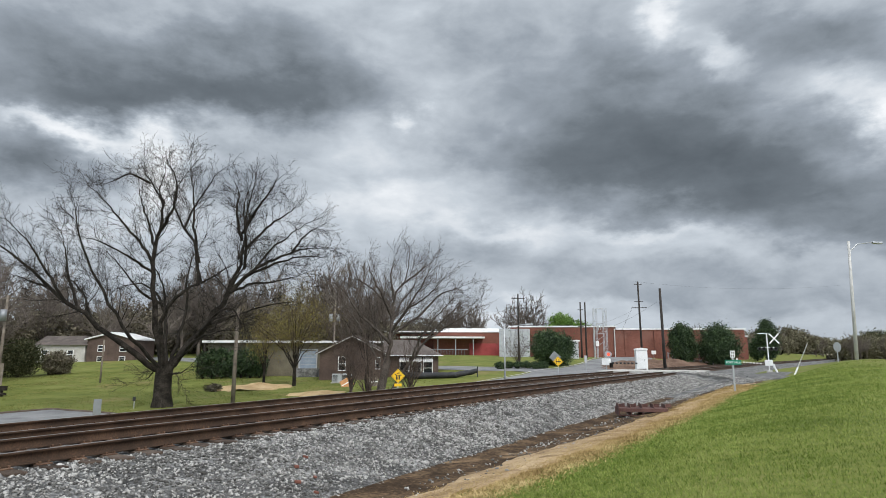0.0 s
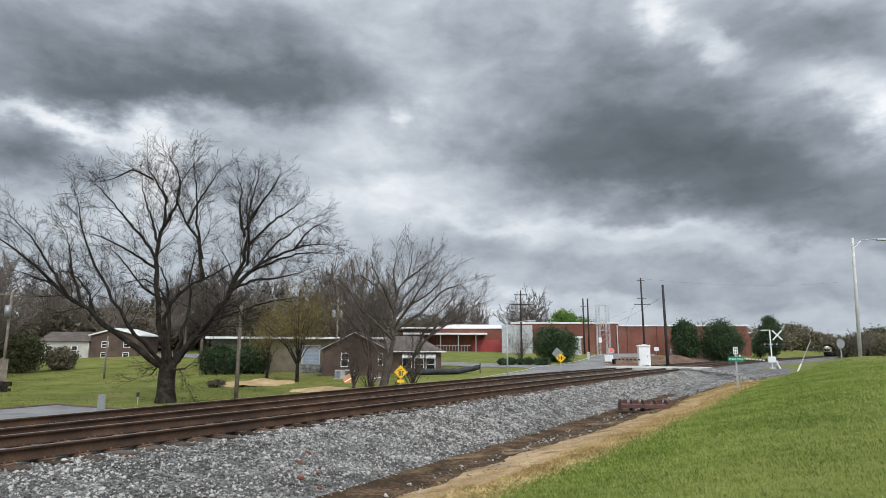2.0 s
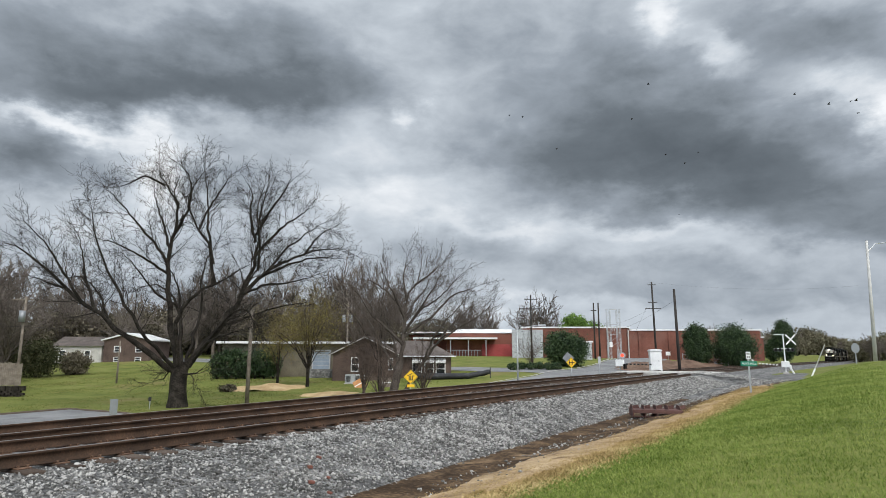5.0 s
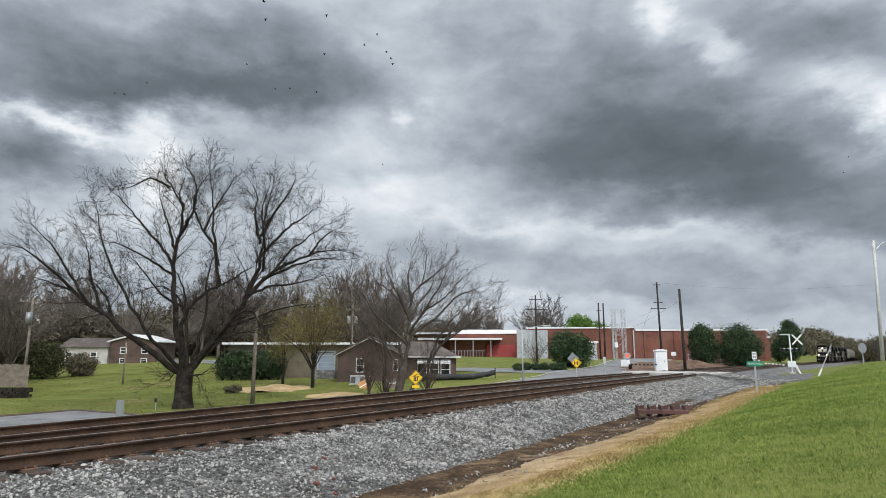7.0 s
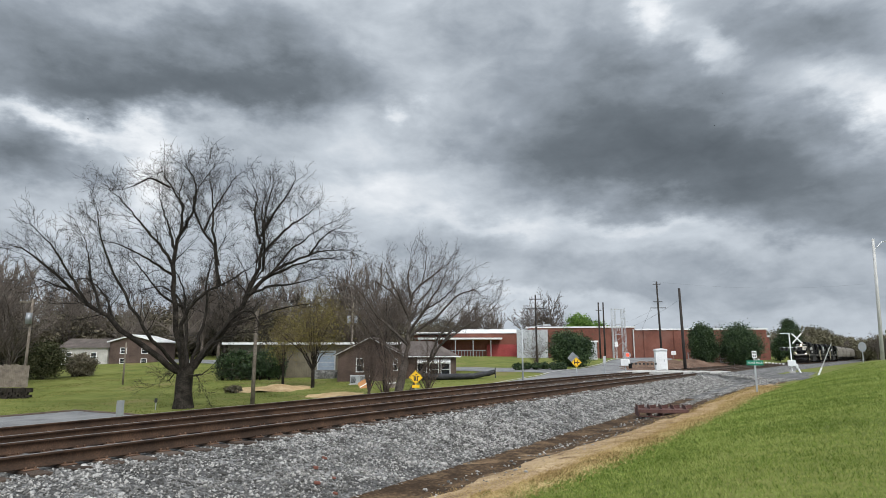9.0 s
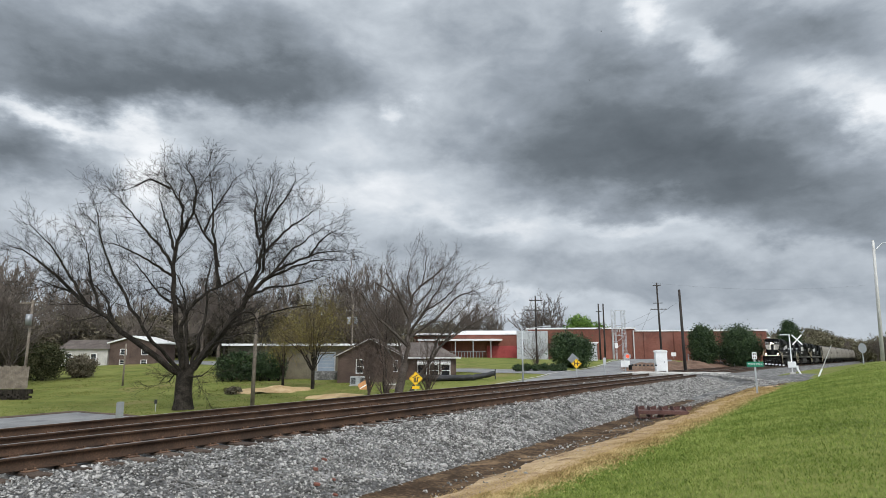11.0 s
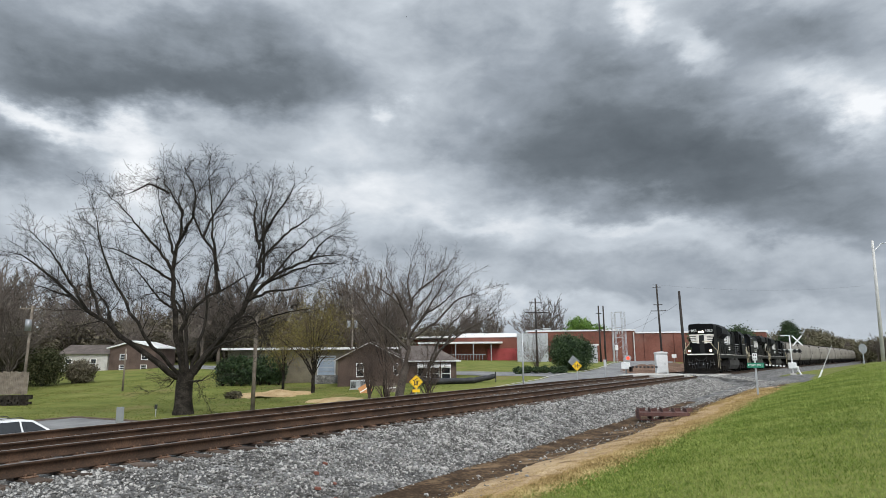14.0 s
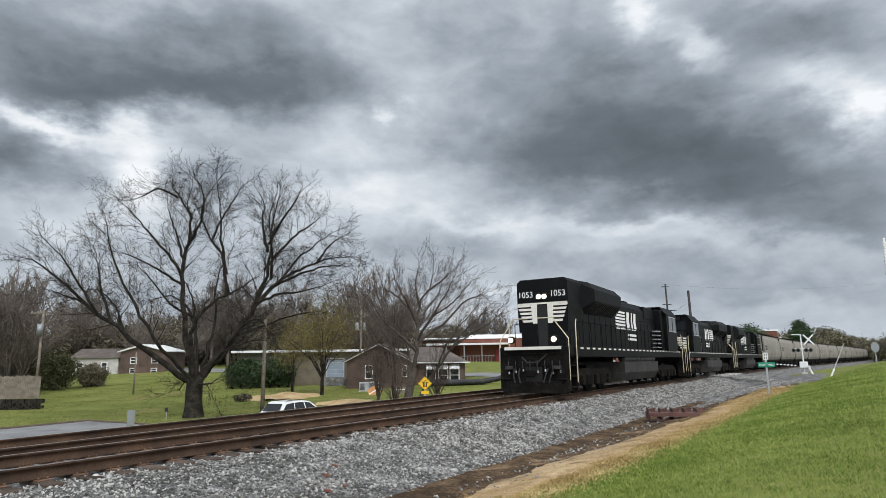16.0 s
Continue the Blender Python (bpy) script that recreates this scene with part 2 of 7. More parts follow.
M = {
    "grass": material("mown_grass", [(0.08, 0.095, 0.022), (0.14, 0.16, 0.038), (0.2, 0.205, 0.065)], 0.9, 0.35, 9.0, 0.5, coord="World", spec=0.1, stain=((0.2, 0.165, 0.07), 0.16, 0.55)),
    "blade": material("grass_blades", [(0.085, 0.13, 0.02), (0.165, 0.225, 0.04), (0.29, 0.33, 0.1)], 0.7, 0.5, 5.0, 0, coord="World", per_island=0.9, spec=0.1),
    "tuft": material("lawn_tufts", [(0.08, 0.1, 0.022), (0.145, 0.16, 0.042), (0.27, 0.245, 0.1)], 0.9, 0.3, 3.0, 0, coord="World", per_island=0.8, spec=0.05),
    "dirt": material("bare_dirt", [(0.022, 0.014, 0.008), (0.062, 0.04, 0.024), (0.17, 0.112, 0.066)], 0.95, 1.4, 14.0, 0.9, coord="World", spec=0.1, stain=((0.27, 0.185, 0.11), 0.8, 0.58)),
    "straw": material("dead_grass", [(0.22, 0.145, 0.06), (0.4, 0.285, 0.125), (0.55, 0.42, 0.21)], 0.95, 1.2, 30.0, 0.6, coord="World", spec=0.1),
    "red_dirt": material("red_clay", [(0.07, 0.045, 0.033), (0.14, 0.088, 0.063), (0.22, 0.155, 0.115)], 0.95, 0.5, 9.0, 0.6, coord="World", spec=0.1),
    "sandy": material("pale_sandy_soil", [(0.2, 0.135, 0.075), (0.37, 0.265, 0.155), (0.52, 0.395, 0.245)], 0.95, 1.3, 22.0, 0.9, coord="World", spec=0.1, stain=((0.15, 0.095, 0.055), 1.5, 0.55)),
    "sand": material("sandy_clay", [(0.3, 0.2, 0.1), (0.45, 0.32, 0.17), (0.58, 0.44, 0.27)], 0.95, 0.8, 12.0, 0.6, coord="World", spec=0.1),
    "bed": material("ballast_fines", [(0.03, 0.029, 0.028), (0.12, 0.118, 0.115), (0.34, 0.335, 0.325)], 0.95, 1.5, 17.0, 1.0, coord="World", spec=0.2, distance=0.05),
    "stone": material("crushed_granite", [(0.075, 0.072, 0.067), (0.165, 0.16, 0.15), (0.25, 0.242, 0.228), (0.45, 0.435, 0.41)], 0.85, 2.0, 40.0, 0.2, coord="World", per_island=1.0, spec=0.2),
    "rust": material("rusty_rail_steel", [(0.022, 0.013, 0.008), (0.05, 0.028, 0.016), (0.095, 0.052, 0.03)], 0.75, 1.5, 40.0, 0.25, coord="World", metal=0.1, spec=0.3),
    "rail_top": material("worn_rail_head", [(0.2, 0.17, 0.15), (0.34, 0.31, 0.29)], 0.35, 3.0, 50.0, 0.05, coord="World", metal=0.8),
    "tie": material("creosoted_timber", [(0.03, 0.022, 0.017), (0.07, 0.05, 0.038), (0.13, 0.1, 0.08)], 0.9, 3.0, 50.0, 0.5, coord="World", per_object=0.6, spec=0.2),
    "plate": material("orange_rust_plate", [(0.05, 0.025, 0.014), (0.11, 0.058, 0.032), (0.18, 0.105, 0.065)], 0.85, 5.0, 60.0, 0.3, coord="World", per_object=0.5),
    "asphalt": material("old_asphalt", [(0.11, 0.11, 0.115), (0.2, 0.2, 0.2), (0.27, 0.27, 0.265)], 0.9, 0.4, 40.0, 0.3, coord="World", spec=0.3),
    "concrete": material("weathered_concrete", [(0.32, 0.3, 0.27), (0.46, 0.44, 0.41), (0.58, 0.56, 0.52)], 0.85, 0.8, 25.0, 0.3, coord="World"),
    "bark": material("grey_bark", [(0.01, 0.0085, 0.007), (0.026, 0.022, 0.018), (0.062, 0.053, 0.044)], 0.95, 2.0, 16.0, 0.9, spec=0.1, distance=0.05),
    "bark_pale": material("grey_brown_bark", [(0.045, 0.036, 0.03), (0.085, 0.07, 0.06), (0.14, 0.12, 0.104)], 0.95, 2.0, 16.0, 0.6, spec=0.1, distance=0.04),
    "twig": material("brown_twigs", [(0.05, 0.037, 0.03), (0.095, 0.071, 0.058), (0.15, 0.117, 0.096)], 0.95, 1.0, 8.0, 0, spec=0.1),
    # bare wood of the far trees, aerial haze mixed into its paler colour
    "twig_far": material("haze_paled_wood", [(0.08, 0.067, 0.057), (0.135, 0.113, 0.097), (0.205, 0.174, 0.15)], 0.95, 0.4, 3.0, 0, spec=0.05, per_object=0.5),
    "bud": material("yellow_green_buds", [(0.13, 0.105, 0.03), (0.21, 0.17, 0.05), (0.29, 0.25, 0.085)], 0.8, 1.0, 6.0, 0, per_island=0.7, spec=0.1),
    "leaf_dark": material("dark_evergreen_leaves", [(0.012, 0.024, 0.01), (0.03, 0.055, 0.02), (0.07, 0.11, 0.04)], 0.6, 0.8, 6.0, 0, per_island=0.8, spec=0.3),
    "leaf_green": material("fresh_green_leaves", [(0.05, 0.1, 0.015), (0.1, 0.19, 0.03), (0.18, 0.28, 0.06)], 0.7, 0.8, 6.0, 0, per_island=0.8, spec=0.2),
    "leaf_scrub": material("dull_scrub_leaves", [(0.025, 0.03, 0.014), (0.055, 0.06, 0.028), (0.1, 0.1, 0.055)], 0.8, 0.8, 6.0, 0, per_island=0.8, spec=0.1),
    # distant thicket leaves: the pale tan-olive includes the haze of distance
    "leaf_far": material("haze_tinted_leaves", [(0.075, 0.067, 0.042), (0.14, 0.126, 0.08), (0.21, 0.19, 0.125)], 0.8, 0.1, 1.0, 0, per_island=0.8, spec=0.1),
    "leaf_dry": material("dry_brown_leaves", [(0.062, 0.054, 0.039), (0.122, 0.105, 0.075), (0.19, 0.167, 0.118)], 0.8, 0.8, 6.0, 0, per_island=0.8, spec=0.1),
    "wood_pole": material("weathered_pole_wood", [(0.09, 0.07, 0.055), (0.17, 0.14, 0.11), (0.26, 0.22, 0.18)], 0.9, 2.0, 30.0, 0.5),
    "wood_dark": material("dark_tarred_pole", [(0.014, 0.011, 0.009), (0.028, 0.023, 0.02), (0.05, 0.042, 0.036)], 0.9, 2.0, 30.0, 0.4),
    "pole_light": material("pale_grey_pole", [(0.36, 0.35, 0.33), (0.47, 0.46, 0.44), (0.56, 0.55, 0.52)], 0.8, 2.0, 30.0, 0.3),
    "steel": material("galvanised_steel", [(0.3, 0.31, 0.32), (0.42, 0.43, 0.44), (0.54, 0.55, 0.56)], 0.5, 2.0, 30.0, 0.1, metal=0.5),
    "white": material("white_paint", [(0.66, 0.66, 0.65), (0.78, 0.78, 0.77), (0.84, 0.84, 0.83)], 0.55, 1.0, 20.0, 0.05, stain=((0.5, 0.48, 0.44), 1.7, 0.68)),
    "black": material("black_paint", [(0.002, 0.002, 0.0023), (0.0035, 0.0035, 0.0038), (0.007, 0.007, 0.007)], 0.5, 0.7, 12.0, 0.05, stain=((0.012, 0.0105, 0.009), 0.9, 0.62), spec=0.1),
    "grime": material("grimy_running_gear", [(0.003, 0.0026, 0.0023), (0.007, 0.006, 0.0052), (0.019, 0.0155, 0.0125)], 0.85, 1.5, 12.0, 0.3, spec=0.12),
    "tank": material("dusty_tank_paint", [(0.014, 0.013, 0.012), (0.03, 0.028, 0.026), (0.055, 0.05, 0.045)], 0.7, 1.2, 12.0, 0.1, spec=0.3),
    "dark": material("dark_void", [(0.008, 0.008, 0.008), (0.014, 0.014, 0.014)], 0.9, 2.0, 20.0, 0),
    "cream": material("cream_stripe_paint", [(0.56, 0.52, 0.45), (0.7, 0.66, 0.6), (0.76, 0.73, 0.67)], 0.6, 1.5, 20.0, 0.05, stain=((0.36, 0.3, 0.24), 2.5, 0.66)),
    "letter": material("lettering_white", [(0.72, 0.71, 0.69), (0.8, 0.79, 0.77)], 0.6, 2.0, 20.0, 0),
    "handrail": material("yellowed_handrail", [(0.4, 0.33, 0.2), (0.56, 0.49, 0.34), (0.62, 0.56, 0.42)], 0.6, 2.0, 20.0, 0),
    "hopper": material("dusty_grey_hopper_paint", [(0.16, 0.145, 0.125), (0.225, 0.205, 0.18), (0.29, 0.268, 0.238)], 0.8, 0.5, 10.0, 0.08, stain=((0.12, 0.09, 0.07), 0.8, 0.6), spec=0.2),
    "brick": material("red_brick", [(0.11, 0.04, 0.028), (0.17, 0.062, 0.042), (0.235, 0.098, 0.07)], 0.9, 0.25, 5.0, 0.2, coord="World", stain=((0.19, 0.092, 0.068), 0.12, 0.6)),
    "brick_brown": material("brown_brick", [(0.05, 0.032, 0.026), (0.09, 0.06, 0.048), (0.14, 0.1, 0.08)], 0.9, 0.6, 9.0, 0.3, coord="World"),
    "red_wall": material("bright_red_wall", [(0.24, 0.035, 0.035), (0.33, 0.05, 0.05), (0.4, 0.08, 0.075)], 0.7, 0.4, 6.0, 0.1, coord="World"),
    "tan_metal": material("tan_corrugated_metal", [(0.1, 0.084, 0.058), (0.15, 0.13, 0.09), (0.2, 0.175, 0.125)], 0.7, 0.6, 9.0, 0.1, coord="World"),
    "roof_white": material("white_metal_roof", [(0.6, 0.6, 0.59), (0.74, 0.74, 0.73), (0.82, 0.82, 0.81)], 0.5, 0.5, 10.0, 0.05, coord="World"),
    "shingle": material("brown_shingle_roof", [(0.06, 0.048, 0.042), (0.1, 0.082, 0.072), (0.15, 0.125, 0.11)], 0.95, 0.8, 8.0, 0.4, coord="World"),
    "blue_door": material("faded_blue_door", [(0.17, 0.21, 0.26), (0.24, 0.29, 0.345), (0.3, 0.35, 0.4)], 0.6, 1.0, 20.0, 0.05),
    "yellow": material("yellow_sign", [(0.75, 0.44, 0.008), (0.83, 0.5, 0.01)], 0.45, 2.0, 30.0, 0),
    "sign_black": material("sign_black", [(0.012, 0.012, 0.012), (0.02, 0.02, 0.02)], 0.5, 2.0, 30.0, 0),
    "sign_back": material("grey_sign_back", [(0.2, 0.21, 0.22), (0.28, 0.29, 0.3)], 0.45, 2.0, 30.0, 0, metal=0.4),
    "green_sign": material("green_sign", [(0.0, 0.16, 0.09), (0.005, 0.21, 0.12)], 0.5, 2.0, 30.0, 0),
    "car_paint": material("white_car_paint", [(0.72, 0.72, 0.73), (0.8, 0.8, 0.81)], 0.2, 1.0, 20.0, 0),
    "glass": material("dark_glass", [(0.012, 0.014, 0.016), (0.02, 0.023, 0.026)], 0.08, 1.0, 10.0, 0),
    "rubber": material("black_rubber", [(0.012, 0.012, 0.012), (0.022, 0.022, 0.022)], 0.8, 3.0, 40.0, 0.1),
    "orange": material("orange_board", [(0.45, 0.2, 0.07), (0.58, 0.3, 0.13)], 0.8, 2.0, 20.0, 0),
    "red_steel": material("brown_red_oxide_steel", [(0.05, 0.022, 0.018), (0.095, 0.042, 0.034), (0.15, 0.075, 0.06)], 0.8, 2.0, 30.0, 0.3),
    "fabric": material("black_silt_fabric", [(0.01, 0.01, 0.011), (0.02, 0.02, 0.022), (0.045, 0.045, 0.048)], 0.7, 1.5, 10.0, 0.3),
    "wire": material("black_wire", [(0.015, 0.015, 0.015), (0.03, 0.03, 0.03)], 0.7, 2.0, 20.0, 0),
    "bird": material("black_feathers", [(0.008, 0.008, 0.008), (0.016, 0.016, 0.016)], 0.8, 20.0, 90.0, 0),
    "lamp_on": glow("lit_headlight", (1.0, 0.74, 0.42), 30.0),
    "lamp_red": glow("lit_red_lamp", (1.0, 0.07, 0.03), 1.2),
}

# ---- mesh helpers ----


def finish(name, bm, mat, smooth=False):
    me = bpy.data.meshes.new(name)
    bm.to_mesh(me)
    bm.free()
    me.materials.append(M[mat] if isinstance(mat, str) else mat)
    if smooth:
        me.polygons.foreach_set("use_smooth", [True] * len(me.polygons))
    return me


def part(name, bm, mat, parent=None, label="", smooth=False):
    ob = new(name, finish(name, bm, mat, smooth))
    if parent:
        ob.parent = parent
    return tagged(ob, label)


def empty(name, m, label, category, group="", kind=""):
    ob = new(name)
    ob.matrix_basis = m
    return tagged(ob, label, category, group, kind)


def raw_mesh(name, verts, faces, mat, smooth=False):
    """A mesh from number arrays; faces all have the same number of corners."""
    verts, faces = np.asarray(verts, dtype=np.float32), np.asarray(faces, dtype=np.int32)
    me = bpy.data.meshes.new(name)
    me.vertices.add(len(verts))
    me.vertices.foreach_set("co", verts.ravel())
    k = faces.shape[1]
    me.loops.add(faces.size)
    me.loops.foreach_set("vertex_index", faces.ravel())
    me.polygons.add(len(faces))
    me.polygons.foreach_set("loop_start", np.arange(0, faces.size, k, dtype=np.int32))
    me.update(calc_edges=True)
    me.validate()
    me.materials.append(M[mat])
    if smooth:
        me.polygons.foreach_set("use_smooth", [True] * len(me.polygons))
    return me


def box(bm, x0, x1, y0, y1, z0, z1, bevel=0.0):
    v = [bm.verts.new((x, y, z)) for x in (x0, x1) for y in (y0, y1) for z in (z0, z1)]
    made = [bm.faces.new([v[i] for i in q]) for q in ((0, 1, 3, 2), (4, 6, 7, 5), (0, 4, 5, 1), (2, 3, 7, 6), (0, 2, 6, 4), (1, 5, 7, 3))]
    if bevel:
        bmesh.ops.bevel(bm, geom=list({e for f in made for e in f.edges}), offset=bevel, segments=1, affect="EDGES")
    return bm


def box_bm(*a, **k):
    return box(bmesh.new(), *a, **k)


def rod(bm, p, q, r0, r1=None, n=8, caps=True):
    """A tapered round bar from p to q."""
    r1 = r0 if r1 is None else r1
    p, q = Vector(p), Vector(q)
    d = (q - p).normalized()
    a = d.orthogonal().normalized()
    b = d.cross(a)
    rings = [[bm.verts.new(c + r * (math.cos(i * math.tau / n) * a + math.sin(i * math.tau / n) * b)) for i in range(n)] for c, r in ((p, r0), (q, r1))]
    for i in range(n):
        bm.faces.new((rings[0][i], rings[0][(i + 1) % n], rings[1][(i + 1) % n], rings[1][i]))
    if caps:
        bm.faces.new(rings[0][::-1])
        bm.faces.new(rings[1])
    return bm


def rod_bm(*a, **k):
    return rod(bmesh.new(), *a, **k)


def bent(bm, pts, r, n=6):
    for p, q in zip(pts, pts[1:]):
        rod(bm, p, q, r, n=n)
    return bm


def prism(bm, profile, a, b, axis="x"):
    """A closed outline carried from a to b along an axis. Outline points are the two other axes in order."""
    def place(u, v, w):
        return {"x": (w, u, v), "y": (u, w, v), "z": (u, v, w)}[axis]
    r0, r1 = [bm.verts.new(place(u, v, a)) for u, v in profile], [bm.verts.new(place(u, v, b)) for u, v in profile]
    n = len(profile)
    for i in range(n):
        bm.faces.new((r0[i], r0[(i + 1) % n], r1[(i + 1) % n], r1[i]))
    bm.faces.new(r0[::-1])
    bm.faces.new(r1)
    bmesh.ops.recalc_face_normals(bm, faces=bm.faces)
    return bm


def prism_bm(*a, **k):
    return prism(bmesh.new(), *a, **k)


# ---- the railway's line and the lie of the land ----
KNOTS = (-2500, 0, 20, 60, 100, 150, 200, 260, 420, 3000)
HEADINGS = (0.5394, 0.5394, 0.5467, 0.5652, 0.5913, 0.6425, 0.6561, 0.6395, 0.6266, 0.6266)
GRADE = -0.0027
LINE_S = np.arange(-2500.0, 2800.0, 0.5)
LINE_H = np.interp(LINE_S, KNOTS, HEADINGS)
LINE_X, LINE_Y = np.cumsum(np.sin(LINE_H)) * 0.5, np.cumsum(np.cos(LINE_H)) * 0.5
LINE_X += -8.674 - np.interp(0, LINE_S, LINE_X)
LINE_Y += 5.194 - np.interp(0, LINE_S, LINE_Y)


def rail_z(s):
    return GRADE * np.clip(s, -50, 150)


def line(s, off=0.0):
    """World x, y and heading at s metres along the near track, off metres to its south-east."""
    x, y, h = (np.interp(s, LINE_S, a) for a in (LINE_X, LINE_Y, LINE_H))
    return x + off * np.cos(h), y - off * np.sin(h), h


def siding(s):
    """Offset of the second track, which runs out of a switch."""
    return -np.interp(s, (-60, -20, 0, 10, 22, 40, 60, 400), (1.3, 1.5, 2.3, 2.95, 3.65, 4.3, 4.5, 4.5))


def land(s, off):
    """Height of the ground at track coordinates."""
    s, off = np.broadcast_arrays(np.asarray(s, float), np.asarray(off, float))
    low = np.interp(s, (-60, 0, 28, 40, 56, 66, 90, 140, 400), (-2.7, -2.7, -2.55, -2.15, -1.3, -0.5, -0.3, 0.0, 1.5))
    low = low + np.interp(-off, (40, 70, 110, 250, 900), (0, 0.5, 1.2, 6.0, 22.0))
    climb = np.clip((s - 58) / 45, 0, 1), np.clip((-off - 9) / 14, 0, 1)
    low = low + 1.25 * climb[0] * climb[0] * (3 - 2 * climb[0]) * climb[1] * climb[1] * (3 - 2 * climb[1])
    left = np.where(off > -14, np.interp(off, (-14, -8.5, -6.8, -5.0), (0, 0.72, 0.92, 1.0)), 0.0)
    z = low + left * (-0.62 - low)
    edge = 6.35 + 0.045 * np.clip(s - 12, 0, 60)
    rise = np.interp(s, (-40, 0, 15, 42, 57, 63, 90), (0.9, 0.55, 0.95, 1.6, 1.65, 0.5, 0.9))
    u = np.clip((off - edge) / 6.3, 0, 1)
    up = rise * np.sin(u * math.pi / 2) ** 1.15 + 0.012 * np.clip(off - edge - 6.3, 0, 60)
    right = -0.8 + np.interp(off, (4.8, 6.35), (0.0, 0.3)) + up
    z = np.where(off >= -4, np.where(off > 4.6, right, -0.8), z)
    rough = 0.05 * np.sin(s * 0.31 + off * 0.23) * np.sin(off * 0.41 - s * 0.17)
    return z + rail_z(s) + np.where(np.abs(off) > 6, rough, 0)


def spot(x, y):
    """Track coordinates and ground height of a world place."""
    i = int(np.argmin((LINE_X - x) ** 2 + (LINE_Y - y) ** 2))
    h = LINE_H[i]
    off = (x - LINE_X[i]) * math.cos(h) - (y - LINE_Y[i]) * math.sin(h)
    return LINE_S[i], off, float(land(LINE_S[i], off))


def ground_z(x, y):
    return spot(x, y)[2]


def sheet(name, s_list, off_list, mat, lift=0.0, height=None, smooth=True):
    S, O = np.meshgrid(np.asarray(s_list, float), np.asarray(off_list, float), indexing="ij")
    X, Y, _ = line(S, O)
    Z = (land(S, O) if height is None else height(S, O)) + lift
    n, m = S.shape
    idx = np.arange(n * m).reshape(n, m)
    f = np.stack([idx[:-1, :-1], idx[1:, :-1], idx[1:, 1:], idx[:-1, 1:]], -1).reshape(-1, 4)[:, ::-1]
    return new(name, raw_mesh(name, np.stack([X, Y, Z], -1).reshape(-1, 3), f, mat, smooth))


S_ALL = np.concatenate([[-2000, -900, -400, -200, -100], np.arange(-60, 0, 3), np.arange(0, 60, 0.75), np.arange(60, 140, 2), np.arange(140, 400, 12), [400, 600, 1000, 1800, 2600]])
O_ALL = np.concatenate([[-2400, -1400, -900, -500, -300, -200], np.arange(-150, -40, 5), np.arange(-40, -8, 1.0), np.arange(-8, 5, 1.0), np.arange(5, 18, 0.35), np.arange(18, 60, 3), [80, 150, 300, 500]])
tagged(sheet("ground", S_ALL, O_ALL, "grass"), "green mown grass on rolling ground beside the railway", "ground", kind="structure")


def bank_edge(s):
    """Offset of the grass bank's lower edge."""
    return np.interp(s, (-20, 8, 11, 16, 24, 45, 60), (6.1, 6.2, 6.6, 7.0, 7.1, 7.3, 7.8))


def bed_height(s, off):
    far = siding(s)
    z = np.interp(off, (1.35, 1.9, 2.6, 3.95, 5.6), (-0.235, -0.27, -0.42, -0.79, -1.15))
    left = np.interp(far - off, (1.4, 2.0, 3.6), (-0.235, -0.3, -0.78))
    z = np.where(off < far, left, z)
    deck = np.interp(np.abs(off), (1.3, 2.2, 4.5, 7.0), (-0.03, -0.08, -0.3, -0.9))
    z = np.where((np.abs(s - 62.4) < 6.5) & (off > 0), np.maximum(z, deck), z)
    wob = 0.015 * np.sin(s * 2.1 + off * 3.3) * np.sin(off * 2.7 - s * 1.3)
    return z + wob + rail_z(s)


S_BED = np.concatenate([np.arange(-45, 0, 1.0), np.arange(0, 45, 0.3), np.arange(45, 120, 1.5), np.arange(120, 701, 10)])
tagged(sheet("ballast_bed", S_BED, np.concatenate([np.arange(-8.2, -1.2, 0.35), np.arange(-1.2, 5.6, 0.2)]), "bed", 0.0, bed_height), "grey crushed stone ballast under two tracks", "track bed", kind="structure")
tagged(sheet("dirt_strip", np.arange(-20, 60, 0.5), np.linspace(3.9, 8.6, 20), "dirt", 0.025, lambda s, o: land(s, o) - 0.25 * np.clip(o - bank_edge(s) + 0.1 - 0.18 * np.sin(s * 1.9) * np.sin(s * 0.7), 0, 1)), "bare brown dirt ditch beside the ballast", "dirt", kind="structure")


def verge_height(s, o):
    """A strip of trodden sandy soil that sinks away at both ragged edges."""
    inner = np.interp(s, (-20, 9, 14, 20, 24, 45, 60), (4.8, 5.0, 5.5, 6.0, 6.35, 6.9, 7.5))
    mid = (inner + bank_edge(s)) / 2 - 0.12 + 0.1 * np.sin(s * 0.9) + 0.07 * np.sin(s * 3.1) + 0.05 * np.sin(s * 7.7 + o)
    half = (bank_edge(s) - inner) / 2 - 0.16 + 0.08 * np.sin(s * 0.55 + 1) + 0.05 * np.sin(s * 2.7)
    return land(s, o) + 0.045 - 0.4 * np.clip(np.abs(o - mid) - half, 0, 1)


tagged(sheet("dirt_verge", np.arange(-20, 60, 0.25), np.linspace(4.9, 9.3, 50), "sandy", 0.0, verge_height), "pale trodden sandy soil along the foot of the bank", "dirt", kind="structure")
tagged(sheet("gravel_apron", np.concatenate([np.arange(34, 59, 0.75), np.arange(66, 90, 0.75)]), np.linspace(4.0, 8.6, 16), "bed", 0.04, lambda s, o: land(s, o) - 0.3 * np.clip(o - 5.2 - 0.11 * np.clip(s - 34, 0, 30), 0, 1)), "grey gravel spread beside the crossing", "gravel", kind="structure")

